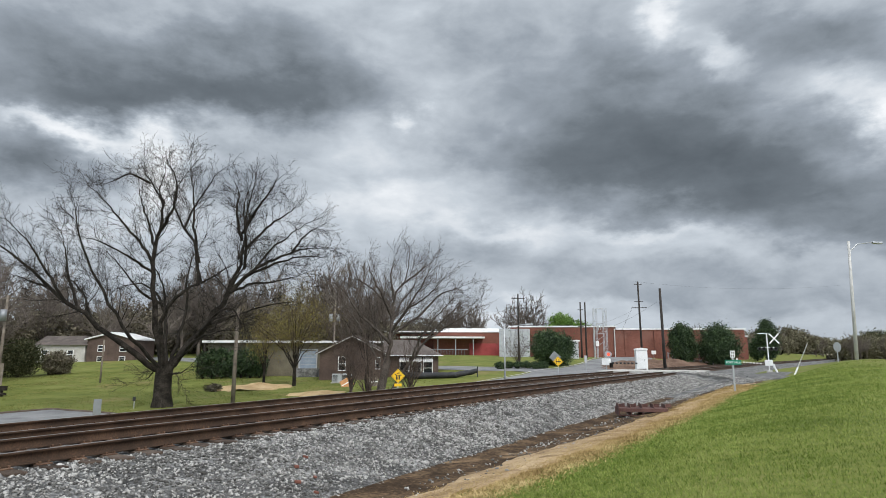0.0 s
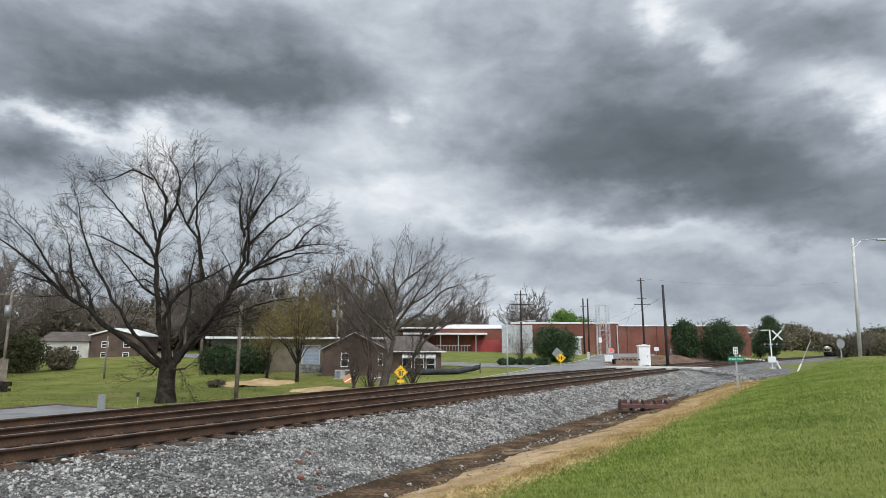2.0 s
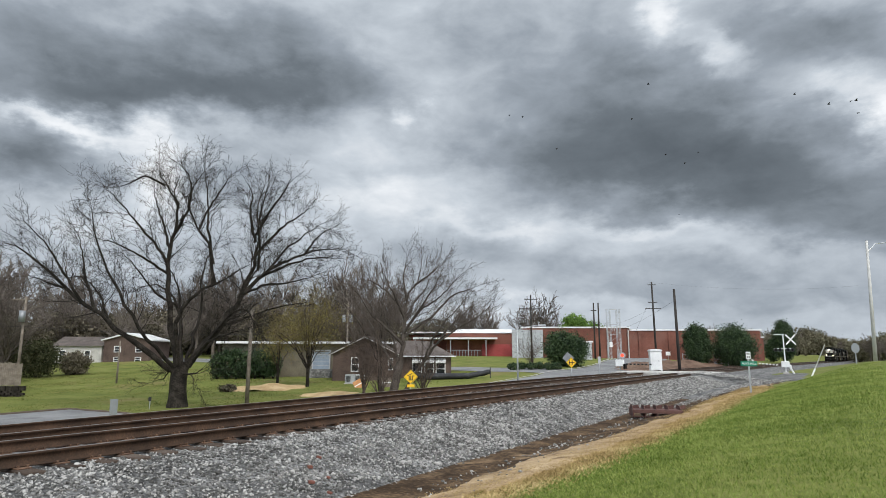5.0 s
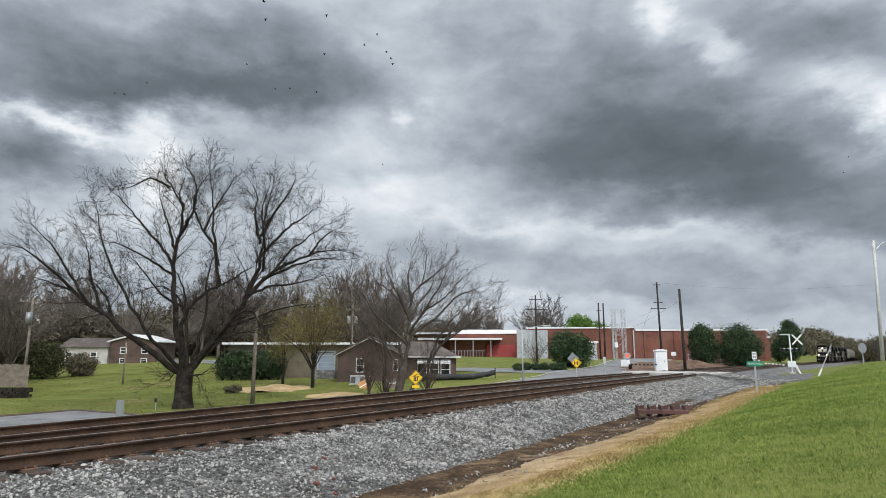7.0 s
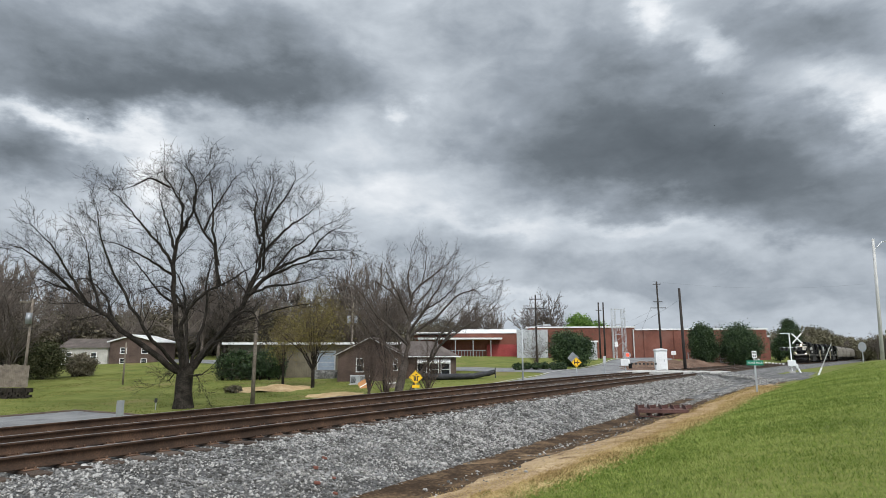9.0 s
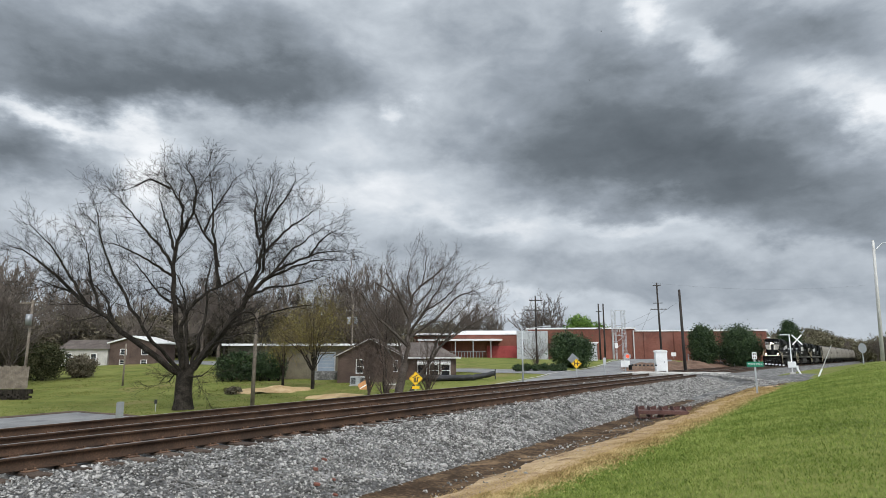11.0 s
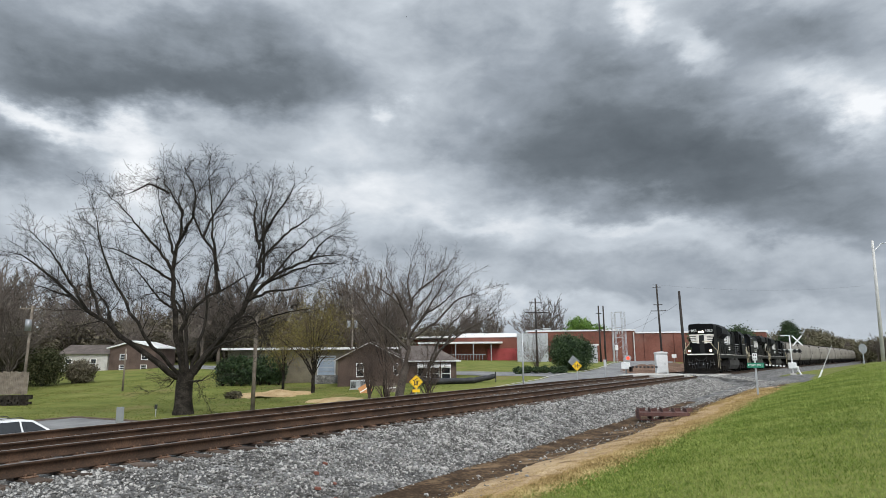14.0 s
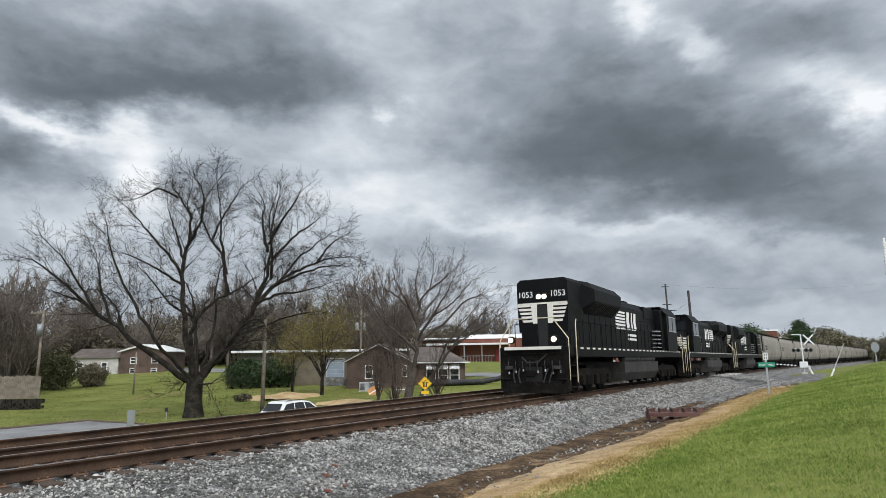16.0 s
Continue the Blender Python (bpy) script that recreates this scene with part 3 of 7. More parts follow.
# ---- roads ----
ROAD_NEAR, ROAD_FAR = -16.2, -22.5
def road_centre(s):
    return np.interp(s, (-200, 30, 48, 63, 85, 118, 160), (-19.3, -19.3, -15.4, -12.0, -13.2, -19.5, -32.0))


def ribbon(name, s_list, centre, half, mat, lift, label):
    """A strip of paving that follows a line beside the track."""
    s = np.asarray(s_list, float)
    S = np.repeat(s[:, None], 9, 1)
    O = centre(s)[:, None] + np.linspace(-1, 1, 9)[None] * half(s)[:, None]
    X, Y, _ = line(S, O)
    Z = land(S, O) + lift
    idx = np.arange(S.size).reshape(S.shape)
    f = np.stack([idx[:-1, :-1], idx[1:, :-1], idx[1:, 1:], idx[:-1, 1:]], -1).reshape(-1, 4)[:, ::-1]
    tagged(new(name, raw_mesh(name, np.stack([X, Y, Z], -1).reshape(-1, 3), f, mat, True)), label, "road", kind="structure")


ribbon("road", np.concatenate([np.arange(-140, 0, 4), np.arange(0, 160, 0.75)]), road_centre, lambda s: np.interp(s, (30, 63, 80), (3.2, 4.4, 4.2)), "asphalt", 0.05, "worn grey asphalt street along the railway")
ribbon("kerb", np.arange(20, 120, 0.75), lambda s: road_centre(s) - np.interp(s, (30, 63, 80), (3.2, 4.4, 4.2)) - 0.1, lambda s: np.full_like(s, 0.1), "concrete", 0.13, "pale concrete kerb along the street")
tagged(sheet("road_apron", np.arange(8, 25.1, 1), np.linspace(-36, ROAD_FAR, 14), "asphalt", 0.045), "grey asphalt side street mouth", "road", kind="structure")
tagged(sheet("crossing_road", np.linspace(58.5, 66.5, 6), np.linspace(-14, -2.2 - 4.5, 12), "asphalt", 0.06), "grey asphalt road leading over the level crossing", "road", kind="structure")
tagged(sheet("gravel_road", np.linspace(58.5, 66.5, 6), np.concatenate([np.arange(2.15, 12, 0.7), np.arange(12, 90, 3)]), "bed", 0.03, lambda s, o: np.where(o < 5.4, np.maximum(bed_height(s, o), land(s, o)), land(s, o))), "grey gravel drive leading away from the crossing", "road", kind="structure")

# ---- tracks ----
RAIL = ((-0.075, -0.18), (0.075, -0.18), (0.075, -0.165), (0.012, -0.145), (0.012, -0.045), (0.036, -0.035), (0.036, -0.002), (0.03, 0.0), (-0.03, 0.0), (-0.036, -0.002), (-0.036, -0.035), (-0.012, -0.045), (-0.012, -0.145), (-0.075, -0.165))


def track(label, centre, z_lift=0.0):
    thing = empty("railway_track", Matrix(), label, "railway track", "tracks", "structure")
    s = np.concatenate([np.arange(-45, 0, 1.5), np.arange(0, 60, 1.0), np.arange(60, 701, 4.0)])
    for side in (-0.753, 0.753):
        off = centre(s) + side
        verts = []
        for u, v in RAIL:
            x, y, _ = line(s, off + u)
            verts.append(np.stack([x, y, rail_z(s) + v + z_lift], -1))
        verts = np.stack(verts, 1)
        n, m = verts.shape[:2]
        idx = np.arange(n * m).reshape(n, m)
        nxt = np.roll(idx, -1, axis=1)
        f = np.stack([idx[:-1], nxt[:-1], nxt[1:], idx[1:]], -1).reshape(-1, 4)
        ob = new("rail", raw_mesh("rail", verts.reshape(-1, 3), f, "rust"))
        ob.data.materials.append(M["rail_top"])
        worn = np.zeros((n - 1, m), dtype=np.int32)
        worn[:, 6:9] = 1
        ob.data.polygons.foreach_set("material_index", worn.ravel())
        ob.parent = thing
    return thing


near_track = track("rusty steel rails on wooden ties in grey ballast", lambda s: np.zeros_like(s))
far_track = track("rusty steel rails of a second track joining at a switch", siding, -0.02)


def ties(thing, centre, s0, s1, step, plates_to):
    tie = finish("tie", box_bm(-1.3, 1.3, -0.115, 0.115, -0.18, 0, bevel=0.012), "tie")
    bm = box_bm(-0.17, 0.17, -0.095, 0.095, 0, 0.018, bevel=0.005)
    for dx in (-0.12, 0.12):
        for dy in (-0.06, 0.06):
            box(bm, dx - 0.014, dx + 0.014, dy - 0.014, dy + 0.014, 0.018, 0.05)
    plate = finish("tie_plate", bm, "plate")
    s = s0
    while s < s1:
        off = float(centre(s))
        x, y, h = line(s, off)
        m = Matrix.Translation((x, y, float(rail_z(s)) - 0.198)) @ Matrix.Rotation(-h + random.uniform(-0.025, 0.025), 4, "Z")
        ob = new("tie", tie)
        ob.parent, ob.matrix_basis = thing, m @ Matrix.Translation((random.uniform(-0.05, 0.05), 0, 0))
        if s < plates_to:
            for side in (-0.753, 0.753):
                p = new("tie_plate", plate)
                p.parent, p.matrix_basis = thing, m @ Matrix.Translation((side, 0, 0.0))
        s += step * random.uniform(0.92, 1.08)


ties(near_track, lambda s: 0.0, -2.0, 118.0, 0.5, 46)
ties(far_track, siding, -2.0, 118.0, 0.5, 30)


def crossing_panels():
    ob = empty("crossing_panel", Matrix(), "pale concrete road panels laid between the crossing rails", "crossing panel", "crossing panels", "structure")
    for centre in (0.0, -4.5):
        for a, b in ((-2.1, -0.84), (-0.66, 0.66), (0.84, 2.1)):
            for k in range(4):
                s0 = 58.4 + k * 2.1
                bm = bmesh.new()
                v = []
                for s, o in ((s0, a), (s0 + 2.07, a), (s0 + 2.07, b), (s0, b)):
                    x, y, _ = line(s, centre + o)
                    v.append((x, y, float(rail_z(s))))
                top = [bm.verts.new((p[0], p[1], p[2] - 0.005)) for p in v]
                low = [bm.verts.new((p[0], p[1], p[2] - 0.25)) for p in v]
                bm.faces.new(top)
                for i in range(4):
                    bm.faces.new((low[i], low[(i + 1) % 4], top[(i + 1) % 4], top[i]))
                bmesh.ops.recalc_face_normals(bm, faces=bm.faces)
                part("concrete_panel", bm, "concrete", ob)


crossing_panels()

tagged(sheet("mill_drive", np.linspace(66, 74, 6), np.linspace(-110, -16, 60), "asphalt", 0.045), "pale worn drive leading to the mill", "road", kind="structure")
tagged(sheet("mill_yard", np.linspace(96, 122, 10), np.linspace(-100, -68, 20), "concrete", 0.05), "pale concrete yard before the red doors", "yard", kind="structure")


def apron_kerb():
    """A low dark kerb along the side street's far edge."""
    w = Wood(6)
    for s0, o0, s1, o1 in ((25.1, -36.0, 25.1, -23.0), (12.0, -36.2, 25.1, -36.2)):
        pts = []
        for k in range(12):
            s, o = s0 + (s1 - s0) * k / 11, o0 + (o1 - o0) * k / 11
            x, y, _ = line(s, o)
            pts.append((x, y, float(land(s, o)) + 0.06))
        w.tube(pts, 0.09, 0.09, 6)
    tagged(new("kerb", w.mesh("kerb", "tie")), "low dark timber kerb around the side street mouth", "kerb", kind="structure")

# ---- cloud backdrop, which drifts slowly ----


def cloud_backdrop():
    R, n, m = 2300.0, 64, 30
    verts, faces = [], []
    for i in range(n + 1):
        a = radians(-85 + 170 * i / n)
        for j in range(m + 1):
            e = radians(-4 + 66 * j / m)
            verts.append((R * math.sin(a) * math.cos(e), R * math.cos(a) * math.cos(e), R * math.sin(e)))
    for i in range(n):
        for j in range(m):
            k = i * (m + 1) + j
            faces.append((k, k + 1, k + m + 2, k + m + 1))
    mat = bpy.data.materials.new("cloud_deck")
    mat.use_nodes = True
    nt = mat.node_tree
    nt.nodes.clear()
    out = nt.nodes.new("ShaderNodeOutputMaterial")
    em = nt.nodes.new("ShaderNodeEmission")
    tc = nt.nodes.new("ShaderNodeTexCoord")
    norm = nt.nodes.new("ShaderNodeVectorMath")
    norm.operation = "NORMALIZE"
    link(nt, tc.outputs["Object"], norm.inputs[0])
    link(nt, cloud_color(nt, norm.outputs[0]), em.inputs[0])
    link(nt, em.outputs[0], out.inputs[0])
    M["cloud"] = mat
    ob = new("backdrop", raw_mesh("backdrop", verts, faces, "cloud", True))
    ob.location = EYE
    return tagged(ob, "heavy grey broken cloud drifting over a bright overcast sky", "sky", kind="structure")


clouds = cloud_backdrop()

# ---- trees and bushes ----


class Wood:
    """Collects tapered branches and skins them as one mesh."""

    def __init__(self, seed):
        self.rng, self.count = random.Random(seed), 0
        self.groups, self.tips, self.into = {}, [], "trunk"

    def tube(self, pts, r0, r1, sides):
        pts = [Vector(p) for p in pts]
        verts, faces = self.groups.setdefault(self.into, ([], []))
        k0 = len(verts)
        n = len(pts)
        a = None
        for i, p in enumerate(pts):
            d = (pts[min(i + 1, n - 1)] - pts[max(i - 1, 0)]).normalized()
            a = d.orthogonal().normalized() if a is None else (a - d * a.dot(d)).normalized()
            b = d.cross(a)
            r = r0 + (r1 - r0) * i / (n - 1)
            for j in range(sides):
                t = j * math.tau / sides
                verts.append(p + (math.cos(t) * a + math.sin(t) * b) * r)
        for i in range(n - 1):
            for j in range(sides):
                q = k0 + i * sides
                faces.append((q + j, q + (j + 1) % sides, q + sides + (j + 1) % sides, q + sides + j))

    def curve(self, guide, steps, wobble):
        """A smooth wavering line through the guide points."""
        g = [Vector(p) for p in guide]
        g = [g[0] * 2 - g[1]] + g + [g[-1] * 2 - g[-2]]
        pts = []
        per = max(2, round(steps / (len(g) - 3)))
        for i in range(1, len(g) - 2):
            p0, p1, p2, p3 = g[i - 1:i + 3]
            for j in range(per):
                t = j / per
                pts.append(0.5 * (2 * p1 + (p2 - p0) * t + (2 * p0 - 5 * p1 + 4 * p2 - p3) * t * t + (3 * p1 - p0 - 3 * p2 + p3) * t ** 3))
        pts.append(g[-2])
        size = (pts[-1] - pts[0]).length
        return [pts[0]] + [p + Vector([self.rng.gauss(0, wobble * size / len(pts)) for _ in range(3)]) for p in pts[1:]]

    def limb(self, guide, r0, r1, spec, level=0, sides=8, start=0.3):
        pts = self.curve(guide, 14, 0.09)
        self.count += 1
        self.into = ("limb", self.count)
        self.tube(pts, r0, r1, sides)
        self.into = "crown"
        self.spread(pts, r0, r1, spec, level, start)
        self.into = "trunk"

    def spread(self, pts, r0, r1, spec, level, start):
        """Side branches along a line: spec gives, level by level, spacing, share of length, least length, up pull, segments, sides."""
        if level >= len(spec):
            self.tips.append(pts[-1])
            return
        spacing, share, least, lift, segs, sides, thin = spec[level]
        lengths = [(q - p).length for p, q in zip(pts, pts[1:])]
        total = sum(lengths)
        if total < 0.05:
            return
        at = total * start
        while at < total * 1.02:
            u, i = min(at, total * 0.999), 0
            while u > lengths[i] and i < len(lengths) - 1:
                u -= lengths[i]
                i += 1
            p = pts[i].lerp(pts[i + 1], min(1, u / max(lengths[i], 1e-6)))
            d = (pts[i + 1] - pts[i]).normalized()
            f = at / total
            length = max(least, share * total * (1.05 - 0.5 * f)) * self.rng.uniform(0.65, 1.2)
            side = d.cross(Vector([self.rng.gauss(0, 1) for _ in range(3)]))
            side = side.normalized() if side.length > 1e-3 else d.orthogonal()
            ang = self.rng.uniform(0.45, 0.95) * (0.5 if f > 0.92 else 1.0)
            way = (d * math.cos(ang) + side * math.sin(ang) + Vector((0, 0, lift))).normalized()
            r = max(thin, (r0 + (r1 - r0) * f) * 0.34)
            line_pts = [p]
            step = length / segs
            for _ in range(segs):
                way = (way + Vector([self.rng.gauss(0, 0.14) for _ in range(3)]) + Vector((0, 0, lift * 0.35))).normalized()
                line_pts.append(line_pts[-1] + way * step)
            self.tube(line_pts, r, max(thin * 0.5, r * 0.22), sides)
            self.spread(line_pts, r, r * 0.22, spec, level + 1, 0.25)
            at += spacing * self.rng.uniform(0.6, 1.4)

    def mesh(self, name, mat):
        """All of it as one mesh."""
        verts, faces = [], []
        for v, f in self.groups.values():
            faces += [tuple(i + len(verts) for i in q) for q in f]
            verts += v
        return raw_mesh(name, verts, faces, mat, True)

    def put(self, thing, mat, twig_mat):
        """Trunk, each limb and the crown of twigs as parts of a tree."""
        for key, (v, f) in self.groups.items():
            name = key if isinstance(key, str) else key[0]
            new(name, raw_mesh(name, v, f, twig_mat if name == "crown" else mat, True)).parent = thing


def leaf_mesh(name, centres, count, size, spread, mat, seed, flat=1.0):
    """Many small four-cornered leaves scattered about the given centres."""
    rng = np.random.RandomState(seed)
    c = np.asarray([tuple(p) for p in centres], float)
    pick = c[rng.randint(0, len(c), count)] + rng.normal(0, 1, (count, 3)) * spread * np.array([1, 1, flat])
    a = rng.normal(0, 1, (count, 3))
    a /= np.linalg.norm(a, axis=1)[:, None]
    b = np.cross(a, rng.normal(0, 1, (count, 3)))
    b /= np.linalg.norm(b, axis=1)[:, None]
    k = size * rng.uniform(0.6, 1.4, (count, 1))
    v = np.stack([pick - a * k, pick + b * k * 0.5, pick + a * k, pick - b * k * 0.5], 1).reshape(-1, 3)
    return raw_mesh(name, v, np.arange(count * 4).reshape(-1, 4), mat)


def bare_tree(name, x, y, seed, height, spread, stems, label, mat="bark", spec=None, radius=0.25, lean=(0, 0), buds=None, fork=0.25, whole=False):
    """A leafless tree: one trunk or several, steep limbs, side branches and twigs."""
    thing = empty(name, Matrix.Translation((x, y, ground_z(x, y) - 0.05)), label, "tree", "trees")
    w = Wood(seed)
    spec = spec or [(0.6, 0.42, 1.5, 0.16, 5, 4, 0.015), (0.36, 0.5, 0.9, 0.12, 4, 3, 0.009), (0.26, 0.5, 0.5, 0.08, 2, 3, 0.007)]
    base = height * fork
    w.tube(w.curve([(0, 0, -0.3), (lean[0] * 0.3, lean[1] * 0.3, base * 0.5), (lean[0] * fork, lean[1] * fork, base)], 6, 0.03), radius * 1.25, radius, 9)
    for k in range(stems):
        a = math.tau * (k + w.rng.uniform(-0.25, 0.25)) / stems
        reach = spread * (0.35 if k % 3 == 0 else 1.0) * w.rng.uniform(0.75, 1.05)
        tip = Vector((lean[0] + math.cos(a) * reach, lean[1] + math.sin(a) * reach, height * w.rng.uniform(0.82, 1.0) * (1.0 - 0.25 * (reach / max(spread, 0.1)) ** 2)))
        p0 = Vector((lean[0] * fork, lean[1] * fork, base * w.rng.uniform(0.75, 1.0)))
        mid = p0.lerp(tip, 0.45) + Vector((-math.cos(a), -math.sin(a), 0.3)) * reach * 0.12
        w.limb([p0, mid, tip], radius * w.rng.uniform(0.35, 0.55), radius * 0.07, spec, 0, 6, 0.2)
    if whole:
        new("trunk", w.mesh("trunk", mat)).parent = thing
    else:
        w.put(thing, mat, "twig" if mat == "bark" else mat)
    if buds:
        b = new("foliage", leaf_mesh("foliage", w.tips, buds[0], buds[1], 0.25, buds[2], seed))
        b.parent = thing
    return thing


def shaped_tree(x, y, k, label, seed, trunks, limbs, spec, mat="bark", girth=0.72):
    """A bare tree from its limbs: thickness, share before the first branch, then points across, up and in depth in units of k metres."""
    thing = empty("bare_tree", Matrix.Translation((x, y, ground_z(x, y) - 0.05)), label, "tree", "trees")
    w = Wood(seed)

    def places(pts):
        return [(a * k * (1 + 0.00008 * b), c * k, b * k * (1 + 0.00008 * b)) for a, b, c in pts]
    for r0, r1, pts in trunks:
        w.tube(w.curve(places(pts), 12, 0.01), r0, r1, 14)
    for r0, start, *pts in limbs:
        w.limb(places(pts), r0 * girth, max(0.014, r0 * 0.09), spec, 0, 8, start)
    w.put(thing, mat, mat)
    return thing


def great_tree():
    """The spreading bare tree on the lawn."""
    spec = [(0.44, 0.22, 1.8, 0.04, 6, 4, 0.017), (0.33, 0.45, 1.0, 0.04, 4, 3, 0.012), (0.25, 0.48, 0.58, 0.03, 3, 3, 0.0095), (0.28, 0.5, 0.36, 0.02, 2, 3, 0.008)]
    trunks = ((0.66, 0.56, ((0, -12, 0), (0, 20, 0), (-2, 60, 0), (0, 105, 0), (2, 125, 0))), (0.86, 0.6, ((0, -12, 0), (0, 12, 0), (-1, 40, 0))))
    limbs = (
        (0.36, 0.4, (-8, 95, 0), (-60, 135, -40), (-130, 185, -80), (-200, 245, -110), (-260, 285, -130), (-330, 345, -150), (-400, 395, -160), (-462, 420, -160)),
        (0.17, 0.2, (-215, 255, -110), (-270, 335, -80), (-300, 405, -60), (-330, 470, -50)),
        (0.15, 0.2, (-250, 280, -130), (-290, 360, -170), (-330, 420, -190), (-390, 470, -200)),
        (0.14, 0.2, (-180, 230, -100), (-250, 300, -40), (-330, 350, 0), (-420, 360, 20)),
        (0.12, 0.2, (-290, 310, -140), (-370, 330, -120), (-440, 350, -110)),
        (0.12, 0.3, (-10, 98, 20), (-60, 100, 60), (-95, 76, 90), (-118, 72, 100)),
        (0.28, 0.4, (-6, 100, 20), (-32, 170, 60), (-50, 235, 90), (-75, 285, 110), (-115, 325, 130), (-175, 350, 150), (-235, 345, 160)),
        (0.16, 0.2, (-75, 285, 110), (-130, 320, 60), (-190, 390, 40), (-240, 430, 30)),
        (0.14, 0.2, (-60, 262, 100), (-95, 340, 150), (-150, 400, 190), (-210, 440, 200)),
        (0.33, 0.5, (-4, 105, -10), (-28, 210, -20), (-43, 315, -30), (-46, 390, -40), (-36, 455, -40), (-22, 505, -30), (-36, 555, -30), (-75, 605, -30), (-100, 645, -30)),
        (0.18, 0.15, (-45, 385, -40), (-70, 435, -80), (-110, 480, -110), (-150, 525, -130), (-205, 568, -140)),
        (0.16, 0.15, (-42, 430, -40), (-90, 495, 10), (-130, 560, 30), (-150, 625, 40)),
        (0.17, 0.15, (-32, 465, -40), (8, 515, -60), (28, 565, -80), (20, 615, -90), (-15, 650, -90)),
        (0.15, 0.15, (-44, 360, -35), (-95, 395, -90), (-160, 425, -120), (-222, 440, -130)),
        (0.14, 0.15, (-30, 540, -30), (-60, 590, 0), (-50, 650, 10)),
        (0.13, 0.15, (-75, 600, -30), (-130, 620, -50), (-170, 600, -60), (-205, 590, -60)),
        (0.26, 0.5, (0, 115, -20), (8, 225, -60), (30, 268, -80), (70, 305, -90), (112, 322, -90), (155, 350, -90), (205, 378, -90)),
        (0.15, 0.6, (108, 318, -90), (106, 350, -90), (98, 380, -90)),
        (0.19, 0.3, (112, 330, -80), (90, 400, -60), (70, 440, -50), (38, 485, -50), (12, 535, -50), (22, 595, -50), (50, 640, -50)),
        (0.17, 0.3, (104, 380, -80), (92, 470, -100), (86, 550, -110), (72, 625, -120)),
        (0.14, 0.2, (45, 478, -50), (55, 550, -10), (85, 610, 10), (95, 645, 20)),
        (0.22, 0.4, (-2, 110, 40), (0, 200, 80), (2, 290, 120), (-18, 365, 150), (-8, 430, 170), (20, 500, 180)),
        (0.40, 0.45, (10, 100, 0), (58, 172, 20), (100, 225, 30), (132, 285, 40), (160, 345, 40), (176, 395, 40), (179, 465, 40), (190, 535, 40), (200, 610, 40)),
        (0.18, 0.15, (178, 460, 40), (152, 535, 60), (150, 600, 70), (130, 640, 80)),
        (0.18, 0.15, (179, 480, 40), (230, 550, 10), (268, 600, 0), (282, 635, 0)),
        (0.18, 0.15, (172, 410, 40), (240, 500, 70), (290, 545, 90), (318, 570, 100)),
        (0.16, 0.15, (198, 378, 20), (212, 450, -30), (205, 530, -50), (225, 600, -60)),
        (0.26, 0.25, (140, 300, 40), (205, 372, 60), (270, 412, 70), (345, 442, 80), (415, 448, 80)),
        (0.19, 0.2, (190, 360, 55), (270, 385, 10), (360, 408, -10), (425, 405, -20)),
        (0.17, 0.2, (150, 315, 40), (230, 335, 0), (310, 340, -20), (392, 365, -30)),
        (0.16, 0.15, (215, 380, 60), (255, 445, 90), (310, 495, 110), (370, 538, 120)),
        (0.13, 0.15, (320, 435, 75), (360, 480, 60), (400, 500, 50)),
        (0.22, 0.3, (58, 160, 10), (120, 205, -60), (170, 245, -110), (222, 256, -140), (255, 215, -150)),
        (0.18, 0.3, (45, 125, -20), (110, 175, -90), (170, 196, -140), (250, 205, -170)),
        (0.12, 0.3, (20, 92, -20), (70, 95, -60), (100, 112, -80)),
        (0.16, 0.2, (100, 225, 30), (170, 260, 110), (240, 290, 160), (310, 300, 190)),
        (0.22, 0.3, (10, 110, 40), (50, 200, 130), (90, 310, 200), (130, 420, 240), (150, 520, 260)),
        (0.20, 0.3, (0, 110, -40), (-60, 210, -150), (-110, 320, -210), (-150, 420, -240), (-170, 500, -250)))
    limbs = [(r, start, *[(a * (0.87 if a < 0 else 0.97), b, c) for a, b, c in pts]) for r, start, *pts in limbs]
    return shaped_tree(-19.45, 46.9, 0.0268, "large spreading leafless tree with dark grey bark on the lawn", 7, trunks, limbs, spec)


